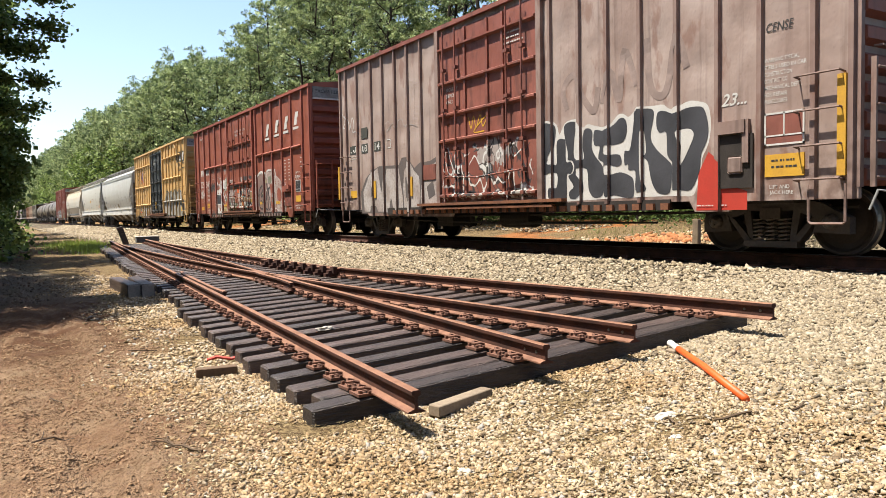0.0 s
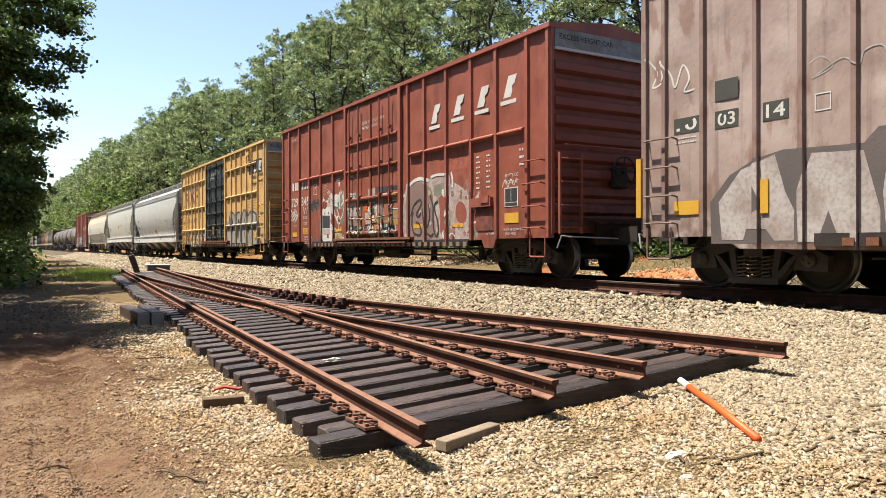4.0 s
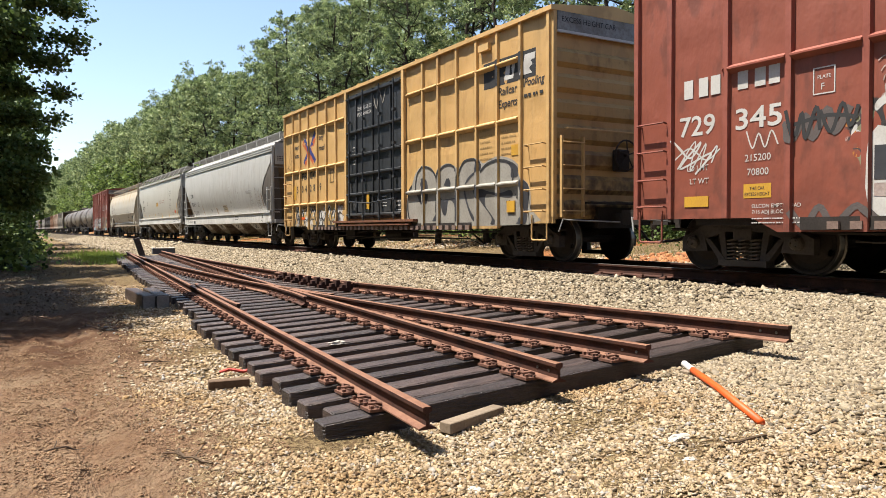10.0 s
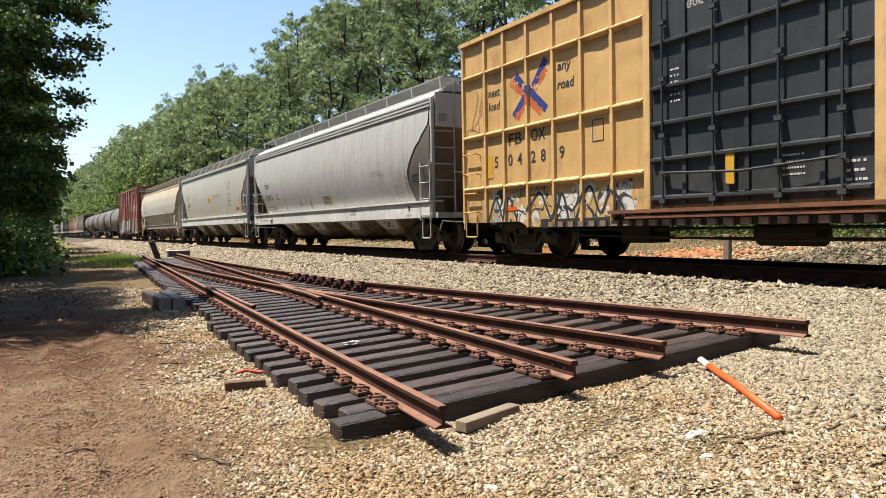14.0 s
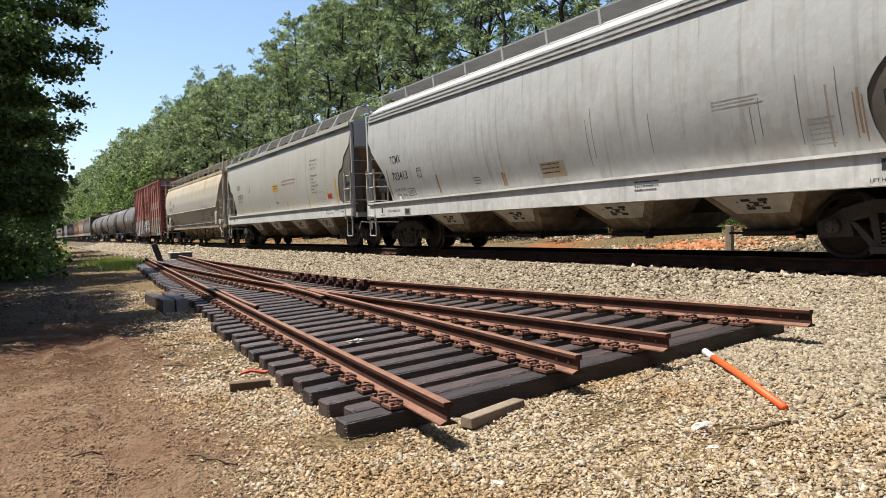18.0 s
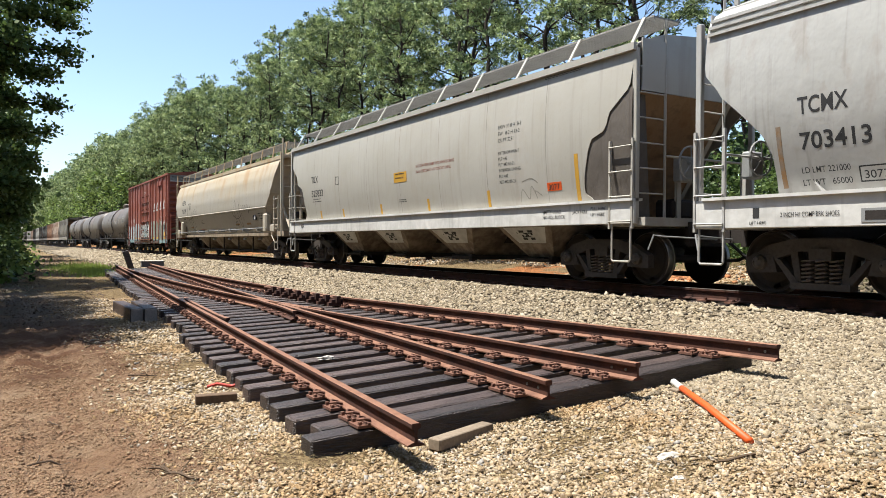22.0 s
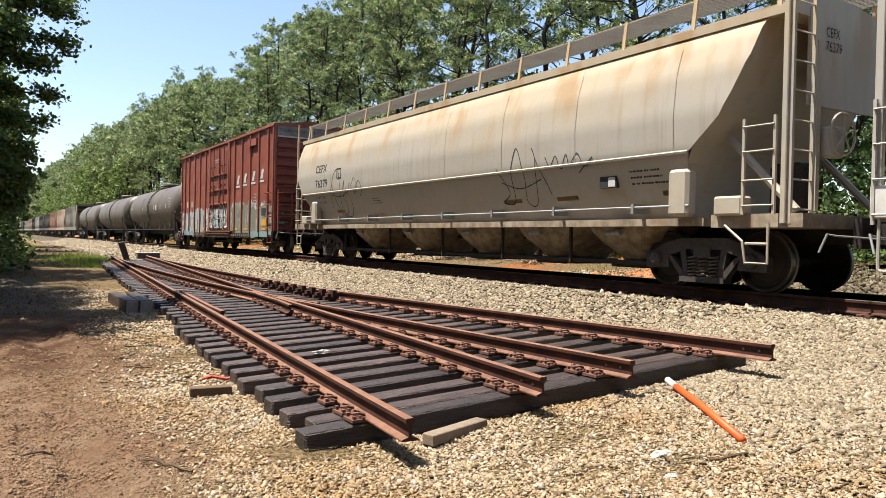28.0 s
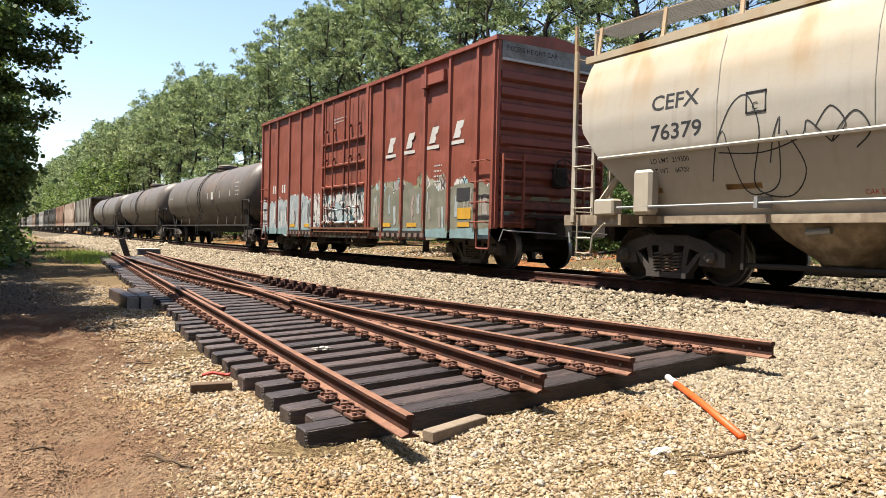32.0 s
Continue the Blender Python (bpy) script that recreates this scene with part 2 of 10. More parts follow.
def soft_box(x0, x1, y0, y1, z0, z1, r=0.01):
    bm = bmesh.new()
    box(bm, x0, x1, y0, y1, z0, z1)
    bmesh.ops.bevel(bm, geom=bm.edges[:], offset=r, segments=1, affect="EDGES", profile=0.5)
    return bm


def boxes(*rows):
    bm = bmesh.new()
    for r in rows:
        box(bm, *r)
    return bm


def prism(bm, pts, axis, a, b, mi=0):
    """The outline pts (two coordinates each) drawn out along an axis (0, 1, 2) from a to b."""
    def at(p, s):
        q = list(p)
        q.insert(axis, s)
        return q
    v0, v1 = [bm.verts.new(at(p, a)) for p in pts], [bm.verts.new(at(p, b)) for p in pts]
    n = len(pts)
    for i in range(n):
        bm.faces.new((v0[i], v0[(i + 1) % n], v1[(i + 1) % n], v1[i])).material_index = mi
    bm.faces.new(v0).material_index = mi
    bm.faces.new(v1[::-1]).material_index = mi
    return bm


def tube(bm, pts, r, n=6, mi=0):
    """A round bar along points."""
    pts = [Vector(p) for p in pts]
    rings = []
    for i, p in enumerate(pts):
        d = (pts[min(i + 1, len(pts) - 1)] - pts[max(i - 1, 0)]).normalized()
        side = d.orthogonal().normalized() if not rings else (last - d * last.dot(d)).normalized()
        last = side
        up = d.cross(side)
        rings.append([bm.verts.new(p + r * (math.cos(2 * math.pi * k / n) * side + math.sin(2 * math.pi * k / n) * up)) for k in range(n)])
    for a, b in zip(rings, rings[1:]):
        for k in range(n):
            bm.faces.new((a[k], a[(k + 1) % n], b[(k + 1) % n], b[k])).material_index = mi
    bm.faces.new(rings[0][::-1])
    bm.faces.new(rings[-1])
    return bm


def tubes(r, *lines, n=6):
    bm = bmesh.new()
    for pts in lines:
        tube(bm, pts, r, n)
    return bm


def turned(bm, profile, axis_at, n=24, mi=0):
    """A body turned round the x axis through axis_at: profile rows of (x, radius)."""
    cx, cy, cz = axis_at
    rings = [[bm.verts.new((cx + x, cy + r * math.cos(2 * math.pi * k / n), cz + r * math.sin(2 * math.pi * k / n))) for k in range(n)] for x, r in profile]
    for a, b in zip(rings, rings[1:]):
        for k in range(n):
            f = bm.faces.new((a[k], a[(k + 1) % n], b[(k + 1) % n], b[k]))
            f.material_index = mi
    bm.faces.new(rings[0])
    bm.faces.new(rings[-1][::-1])
    return bm


SIDE = Matrix(((0, 0, -1, 0), (-1, 0, 0, 0), (0, 1, 0, 0), (0, 0, 0, 1)))
END = Matrix(((1, 0, 0, 0), (0, 0, -1, 0), (0, 1, 0, 0), (0, 0, 0, 1)))


def letters(body, size, offset=0.0, shear=0.0, spacing=1.0, width=None):
    """A bmesh of flat lettering in its own plane, lower left corner at the origin."""
    cu = bpy.data.curves.new("lettering", "FONT")
    cu.body, cu.size, cu.offset, cu.shear, cu.space_character = body, 20.0, (offset / size * 20.0) if offset else 0.28 if size > 0.2 else 0.06, shear, spacing
    cu.resolution_u = 3
    ob = bpy.data.objects.new("lettering", cu)
    scene.collection.objects.link(ob)
    bpy.context.view_layer.update()
    me = bpy.data.meshes.new_from_object(ob.evaluated_get(bpy.context.evaluated_depsgraph_get()))
    bm = bmesh.new()
    bm.from_mesh(me)
    bpy.data.objects.remove(ob)
    bpy.data.meshes.remove(me)
    bpy.data.curves.remove(cu)
    if bm.verts:
        x0, y0 = min(v.co.x for v in bm.verts), min(v.co.y for v in bm.verts)
        x1 = max(v.co.x for v in bm.verts)
        k = size / 20.0
        s = width / (x1 - x0) if width else k
        for v in bm.verts:
            v.co = ((v.co.x - x0) * s, (v.co.y - y0) * k, 0)
    return bm


SHEETS = {}  # by car: where its side posts stand, and the seed of the ripples between them


def sheet_x(car, y, z):
    """How deep the pressed side sheet of a box car lies at a point."""
    if car.name not in SHEETS or z <= 2.45:
        return 0.056
    posts, seed = SHEETS[car.name]
    ease = min(1.0, min(abs(y - p) for p in posts) / 0.25) * min(1.0, (z - 2.45) / 0.31)
    return 0.056 + 0.024 * ease * max(0.0, 0.35 + noise.noise((y * 1.3, z * 1.7, seed)) + 0.5 * noise.noise((y * 4, z * 3, 5)))


def sign_on_side(car, body, y, z, size, material, x=0.05, name="lettering", **kw):
    """Lettering on a car's near side; y is its first letter's left edge."""
    bm = letters(body, size, **kw)
    bm.transform(Matrix.Translation((x, y, z)) @ SIDE)
    if car.name in SHEETS and 0.043 < x < 0.055:
        for v in bm.verts:
            v.co.x += sheet_x(car, v.co.y, v.co.z) - 0.056
    if size < 0.2:
        ob = part(name, bm, material, car)
        ob["kind"] = "stuff"
        return ob
    # tall letters stand one by one
    left, out = set(bm.verts), None
    for v in list(bm.verts):
        if v not in left:
            continue
        left.discard(v)
        group, todo = [v], [v]
        while todo:
            for e in todo.pop().link_edges:
                for o in e.verts:
                    if o in left:
                        left.discard(o)
                        group.append(o)
                        todo.append(o)
        one, made = bmesh.new(), {}
        for w in group:
            made[w] = one.verts.new(w.co)
        for f in {f for w in group for f in w.link_faces}:
            one.faces.new([made[w] for w in f.verts])
        out = part(name, one, material, car)
    bm.free()
    return out


def sign_on_end(car, body, x, z, size, material, y=-0.02, name="lettering", **kw):
    bm = letters(body, size, **kw)
    bm.transform(Matrix.Translation((x, y, z)) @ END)
    return part(name, bm, material, car)


def bars_on_side(car, y, z, width, height, rows, material, x=0.05, name="stencil", seed=1):
    """Unreadable stencilling: rows of short bars, as wide and high as the lettering is."""
    rnd = random.Random(seed)
    bm = bmesh.new()
    h = height / (rows * 2.5)
    for r in range(rows):
        s, z1 = 0.0, z + height - r * 2.5 * h
        while s < width * rnd.uniform(0.75, 1.0):
            w = rnd.uniform(0.5, 1.6) * h
            box(bm, x - 0.002, x, y - min(s + w, width), y - s, z1 - h * 0.75, z1)
            s += w * 1.0 + h * rnd.choice((0.35, 0.35, 0.35, 0.9))
    ob = part(name, bm, material, car)
    ob["kind"] = "stuff"
    return ob


def ribbon(pts, width, closed=False):
    """A flat stroke in the plane along points (u, v)."""
    bm = bmesh.new()
    P = [Vector((p[0], p[1], 0)) for p in pts]
    if closed:
        P.append(P[0])
    rows = []
    for i, p in enumerate(P):
        d = (P[min(i + 1, len(P) - 1)] - P[max(i - 1, 0)]).normalized()
        n = Vector((-d.y, d.x, 0)) * width / 2
        n.z = 0
        p = p + Vector((0, 0, 0.00006 * i))
        rows.append((bm.verts.new(p - n), bm.verts.new(p + n)))
    for (a, b), (c, d) in zip(rows, rows[1:]):
        bm.faces.new((a, c, d, b))
    return bm


def smooth_line(pts, k=6, closed=False):
    """Catmull-Rom through points."""
    P = [Vector((*p, 0)) if len(p) == 2 else Vector(p) for p in pts]
    n = len(P)
    out = []
    for i in range(n if closed else n - 1):
        g = (lambda j: P[j % n]) if closed else (lambda j: P[min(max(j, 0), n - 1)])
        a, b, c, d = g(i - 1), g(i), g(i + 1), g(i + 2)
        for s in range(k):
            t = s / k
            out.append(0.5 * (2 * b + (c - a) * t + (2 * a - 5 * b + 4 * c - d) * t * t + (3 * b - a - 3 * c + d) * t ** 3))
    if not closed:
        out.append(P[-1])
    return [(p.x, p.y) for p in out]


def patch(pts):
    bm = bmesh.new()
    bm.faces.new([bm.verts.new((p[0], p[1], 0)) for p in pts])
    bm.normal_update()
    bmesh.ops.triangulate(bm, faces=bm.faces[:])
    return bm


def spray(car, bm, material, posts, half, skin=0.056, proud=-0.003, name="spray_paint", lift=0.003):
    """Lays a flat figure (u = y of the car, v = height) over the skin and over the posts that stand out from it."""
    if car.name in SHEETS and max(v.co.y for v in bm.verts) > 2.5:
        for _ in range(3):
            wide = [e for e in bm.edges if e.calc_length() > 0.18]
            if wide:
                bmesh.ops.subdivide_edges(bm, edges=wide, cuts=1, use_grid_fill=True)
        bmesh.ops.triangulate(bm, faces=bm.faces[:])
    for p in posts:
        for e in (p - half, p + half):
            g = bm.verts[:] + bm.edges[:] + bm.faces[:]
            bmesh.ops.bisect_plane(bm, geom=g, plane_co=(e, 0, 0), plane_no=(1, 0, 0))
    edges = [e for e in bm.edges if any(abs(e.verts[0].co.x - q) < 1e-4 and abs(e.verts[1].co.x - q) < 1e-4 for p in posts for q in (p - half, p + half))]
    bmesh.ops.split_edges(bm, edges=edges)
    on = set()
    for f in bm.faces:
        c = f.calc_center_median().x
        if any(abs(c - p) < half for p in posts):
            on.update(v for v in f.verts)
    for v in bm.verts:
        under = proud if v in on else sheet_x(car, v.co.x, v.co.y) if skin == 0.056 else skin
        v.co = (under - lift - v.co.z, v.co.x, v.co.y)
    return part(name, bm, material, car)


def blob(car, material, pts, posts, name="spray_fill", lift=0.004, skin=0.056):
    """A sprayed field with a rounded outline, over the posts or on a flat door."""
    return spray(car, patch(smooth_line(pts, 3, True) if len(pts) > 5 else pts), material, posts if skin == 0.056 else [], 0.045, skin=skin, name=name, lift=lift)


def stroke(car, material, pts, width, posts, skin=0.056):
    """A sprayed line."""
    return spray(car, ribbon(smooth_line(pts, 5), width), material, posts if skin == 0.056 else [], 0.045, skin=skin, name="spray_line", lift=0.009)


# ---- ground ----
def x1(y):
    """The panel's left rail."""
    return 2.64 + 0.0643 * (y - 4.75)


def gap(y):
    """From the left rail to the third."""
    if y < 14.2:
        return 1.513 + (14.2 - y) * 0.1143
    return 1.513 * (1 - min(1.0, (y - 14.2) / 26.4)) ** 2


def x2(y):
    return x1(y) + 1.513


def x3(y):
    return x1(y) + gap(y)


def x4(y):
    return x3(y) + 1.51


def bed_left(y):
    return 0.015 + max(0.0, y - 4.75) * 0.0085


def bed_right(y):
    return 0.345 - 0.014 * (min(max(y, 4.6), 14.6) - 4.6) + max(0.0, min(y, 38) - 14.6) * 0.005


def bed(x, y):
    """The plane on which the panel lies."""
    a, b = x1(y), x4(y)
    return bed_left(y) + (bed_right(y) - bed_left(y)) * (x - a) / (b - a)


def lie(x, y):
    """The ground's height without small relief."""
    yc = min(max(y, 4.0), 38.0)
    a, b = x1(yc), x4(yc)
    if y > 38:
        b += (y - 38) * 0.004
    l, r = bed_left(yc), bed_right(yc)
    if x < a:
        z = l - max(0.0, min(a - x, 3.0)) * 0.01
    elif x < b + 0.7:
        z = l + (r - l) * (x - a) / (b - a)
    else:
        z0 = l + (r - l) * (b + 0.7 - a) / (b - a)
        u = min(1.0, (x - b - 0.7) / max(0.5, 9.1 - b - 0.7))
        z = z0 + (0.80 - z0) * u ** 1.15
        if x > 12.1:
            z = max(0.62, 0.80 - (x - 12.1) * 0.32)
        if x > 13.2:
            z += min(0.8, (x - 13.2) * 0.10)
    if x < -3.5:
        z += min(0.8, (-3.5 - x) * 0.12)
    return z


def dirt_edge(y):
    return min(1.25 + 0.055 * (y - 5.0), 2.6 - 0.055 * y) + 0.25 * math.sin(y * 1.3)


def gz(x, y):
    z = lie(x, y)
    if abs(x) > 60 or y > 90:
        return z
    e = dirt_edge(y)
    if x < e:
        w = min(1.0, (e - x) / 0.5)
        z += w * 0.16 * max(0.0, noise.noise((x * 0.9, y * 0.8, 21)) + 0.1) * max(0.0, 1 - abs(y - 12.5) / 4)
        z += w * (0.05 * noise.noise((x * 0.9, y * 0.5, 3)) + 0.035 * noise.noise((x * 2.6, y * 1.6, 7)) + 0.034 * noise.noise((x * 7, y * 6, 1)) + 0.022 * noise.noise((x * 15, y * 13, 6)) - 0.03 * max(0.0, noise.noise((x * 4, y * 3, 8)) - 0.15))
        for c in (-1.15, 0.55):
            d = abs(x - c - 0.02 * (y - 6) - 0.06 * math.sin(y * 0.7))
            if d < 0.32:
                z -= w * 0.045 * (1 - d / 0.32) - 0.016 * math.sin(y * 44 + d * 25) * w * (1 - d / 0.32)
            elif d < 0.5:
                z += w * 0.025
    else:
        z += 0.02 * noise.noise((x * 1.4, y * 1.4, 5)) + 0.012 * noise.noise((x * 6, y * 6, 2))
    return z


def axis(*runs):
    out = []
    for a, b, s in runs:
        n = max(1, round((b - a) / s))
        out += [a + (b - a) * i / n for i in range(n)]
    return out + [runs[-1][1]]


GX = axis((-900, -100, 200), (-100, -20, 20), (-20, -4, 2), (-4, -3, 0.1), (-3, 3.0, 0.045), (3.0, 9.4, 0.14), (9.4, 12.4, 0.6), (12.4, 20, 0.5), (20, 60, 5), (60, 300, 60), (300, 900, 200))
GY = axis((-200, -20, 45), (-20, 2, 3), (2, 3.6, 0.4), (3.6, 10, 0.045), (10, 14, 0.1), (14, 24, 0.25), (24, 60, 1.0), (60, 160, 6), (160, 600, 40), (600, 2600, 400))
bm = bmesh.new()
grid = [[bm.verts.new((x, y, gz(x, y))) for x in GX] for y in GY]
for r0, r1 in zip(grid, grid[1:]):
    for i in range(len(GX) - 1):
        f = bm.faces.new((r0[i], r0[i + 1], r1[i + 1], r1[i]))
        f.smooth = True

m_ground, _nt, _b = nodes_of("dirt_and_gravel", 0.95, 0.0, 0.15)
_x, _y, _z = xyz_of(_nt)
_w = arith(_nt, "MULTIPLY", arith(_nt, "SUBTRACT", noise_at(_nt, 1.1, 4), 0.5), 1.6)
_xw = arith(_nt, "ADD", _x, _w)
_e = arith(_nt, "MINIMUM", arith(_nt, "ADD", arith(_nt, "MULTIPLY", _y, 0.055), 0.95), arith(_nt, "ADD", arith(_nt, "MULTIPLY", _y, -0.055), 2.55))
_dirt = arith(_nt, "SUBTRACT", 1.0, ramp(_nt, arith(_nt, "SUBTRACT", _xw, _e), -0.15, 0.3))
_soil = blend(_nt, ramp(_nt, noise_at(_nt, 0.9, 5), 0.35, 0.65), (0.45, 0.30, 0.185), (0.36, 0.215, 0.125))
_soil = blend(_nt, arith(_nt, "MULTIPLY", ramp(_nt, noise_at(_nt, 3.5, 6), 0.5, 0.72), 0.65), _soil, (0.31, 0.16, 0.095))
# dark flecks and patches paint shade into the soil's small pits
_soil = blend(_nt, arith(_nt, "MULTIPLY", ramp(_nt, noise_at(_nt, 30, 6, rough=0.7), 0.47, 0.68), 0.75), _soil, (0.17, 0.095, 0.06))
_soil = blend(_nt, arith(_nt, "MULTIPLY", ramp(_nt, noise_at(_nt, 11, 6, (1.0, 1.6, 1), rough=0.65), 0.5, 0.64), 0.6), _soil, (0.19, 0.105, 0.055))
_soil = blend(_nt, arith(_nt, "MULTIPLY", ramp(_nt, noise_at(_nt, 1.7, 4), 0.55, 0.75), 0.5), _soil, (0.53, 0.39, 0.25))
# reddish soil darkened under the road trees, to deepen their shade
_shaded_soil = arith(_nt, "MULTIPLY", ramp(_nt, arith(_nt, "ADD", _y, arith(_nt, "MULTIPLY", _w, 2.0)), 9.0, 10.5), arith(_nt, "SUBTRACT", 1.0, ramp(_nt, _y, 15, 19)))
_soil = blend(_nt, arith(_nt, "MULTIPLY", _shaded_soil, ramp(_nt, noise_at(_nt, 1.4, 5), 0.3, 0.55)), _soil, (0.17, 0.085, 0.045))
# greyer far soil, toned down too for tree shade on the road
_far = ramp(_nt, _y, 13, 20)
_soil = blend(_nt, arith(_nt, "MULTIPLY", _far, ramp(_nt, noise_at(_nt, 0.8, 5), 0.28, 0.50)), _soil, (0.23, 0.185, 0.14))
_weed = arith(_nt, "MULTIPLY", ramp(_nt, _y, 22, 34), ramp(_nt, noise_at(_nt, 0.6, 5), 0.4, 0.6))
_soil = blend(_nt, _weed, _soil, (0.11, 0.125, 0.045))
_grav = blend(_nt, ramp(_nt, noise_at(_nt, 28, 3), 0.35, 0.65), (0.16, 0.10, 0.05), (0.42, 0.30, 0.15))
_bal = blend(_nt, ramp(_nt, noise_at(_nt, 20, 3), 0.35, 0.65), (0.06, 0.045, 0.03), (0.24, 0.19, 0.125))
_gb = blend(_nt, ramp(_nt, arith(_nt, "ADD", _x, arith(_nt, "MULTIPLY", _w, 0.8)), 5.5, 7.2), _grav, _bal)
_col = blend(_nt, _dirt, _gb, _soil)
# darker ballast between and beside the running rails
_dark_bed = band(_nt, arith(_nt, "ADD", _x, arith(_nt, "MULTIPLY", _w, 0.08)), 9.3, 11.9, 0.08)
_col = blend(_nt, arith(_nt, "MULTIPLY", _dark_bed, 0.85), _col, (0.085, 0.062, 0.045))
_clay = blend(_nt, ramp(_nt, noise_at(_nt, 0.28, 4), 0.50, 0.58), _grav, (0.50, 0.20, 0.07))
_clay = blend(_nt, arith(_nt, "MULTIPLY", ramp(_nt, noise_at(_nt, 6, 5), 0.5, 0.7), 0.5), _clay, (0.16, 0.12, 0.07))
_col = blend(_nt, ramp(_nt, _xw, 12.4, 13.2), _col, _clay)
_brush = arith(_nt, "MULTIPLY", ramp(_nt, _xw, 12.8, 13.3), arith(_nt, "SUBTRACT", 1.0, ramp(_nt, arith(_nt, "ADD", _y, _w), 10.4, 11.2)))
_col = blend(_nt, _brush, _col, (0.15, 0.115, 0.075))
_lit = blend(_nt, ramp(_nt, noise_at(_nt, 7, 6), 0.4, 0.65), (0.16, 0.115, 0.06), (0.07, 0.09, 0.03))
_col = blend(_nt, ramp(_nt, _xw, 20.0, 24.0), _col, _lit)
_col = blend(_nt, arith(_nt, "SUBTRACT", 1.0, ramp(_nt, _xw, -3.6, -2.2)), _col, _lit)
_nt.links.new(_col, _b.inputs["Base Color"])
_h = arith(_nt, "ADD", arith(_nt, "ADD", arith(_nt, "MULTIPLY", noise_at(_nt, 34, 5), 0.7), arith(_nt, "MULTIPLY", noise_at(_nt, 75, 3), 0.35)), noise_at(_nt, 9, 5))
bump_on(_nt, _b, _h, 1.0, 0.13)
ground = new("ground", mesh_of("ground", bm, m_ground))
tagged(ground, "tan dirt road, gravel yard and raised ballast bank", "ground", kind="structure")


# ---- scattered pieces ----
# a crushed stone: a box with its corners knocked about, twelve triangles
ICO_V = np.array([(x, y, z) for x in (-0.8, 0.8) for y in (-0.8, 0.8) for z in (-0.8, 0.8)], float)
ICO_F = np.array([(0, 1, 3), (0, 3, 2), (4, 6, 7), (4, 7, 5), (0, 4, 5), (0, 5, 1), (2, 3, 7), (2, 7, 6), (0, 2, 6), (0, 6, 4), (1, 5, 7), (1, 7, 3)])


def scatter(name, places, sizes, flat, material, seed, base_v=ICO_V, base_f=ICO_F, tilt=0.3, sink=0.35):
    """Many small bodies in one mesh, each turned, squashed and roughened by chance."""
    rs = np.random.RandomState(seed)
    n, k = len(places), len(base_v)
    q = rs.normal(size=(n, 4))
    q[:, 1:3] *= tilt
    q /= np.linalg.norm(q, axis=1, keepdims=True)
    w, x, y, z = q.T
    R = np.stack([1 - 2 * (y * y + z * z), 2 * (x * y - z * w), 2 * (x * z + y * w), 2 * (x * y + z * w), 1 - 2 * (x * x + z * z), 2 * (y * z - x * w), 2 * (x * z - y * w), 2 * (y * z + x * w), 1 - 2 * (x * x + y * y)], -1).reshape(n, 3, 3)
    v = base_v[None] * (1 + 0.28 * rs.uniform(-1, 1, (n, k, 1))) + (0.3 * rs.uniform(-1, 1, (n, k, 3)) if k == 8 else 0)
    v = v * (np.asarray(sizes)[:, None, None] * np.stack([rs.uniform(0.8, 1.35, n), rs.uniform(0.7, 1.1, n), rs.uniform(*flat, n)], -1)[:, None])
    v = np.einsum("nij,nkj->nki", R, v) + np.asarray(places)[:, None]
    v[:, :, 2] += (np.asarray(sizes) * (0.6 - sink))[:, None]
    f = (base_f[None] + (np.arange(n) * k)[:, None, None]).reshape(-1, base_f.shape[1])
    me = bpy.data.meshes.new(name)
    me.vertices.add(n * k)
    me.vertices.foreach_set("co", v.reshape(-1))
    me.loops.add(f.size)
    me.loops.foreach_set("vertex_index", f.reshape(-1).astype(np.int32))
    me.polygons.add(len(f))
    me.polygons.foreach_set("loop_start", np.arange(0, f.size, f.shape[1], dtype=np.int32))
    me.polygons.foreach_set("loop_total", np.full(len(f), f.shape[1], np.int32))
    me.update(calc_edges=True)
    me.materials.append(material)
    return new(name, me)


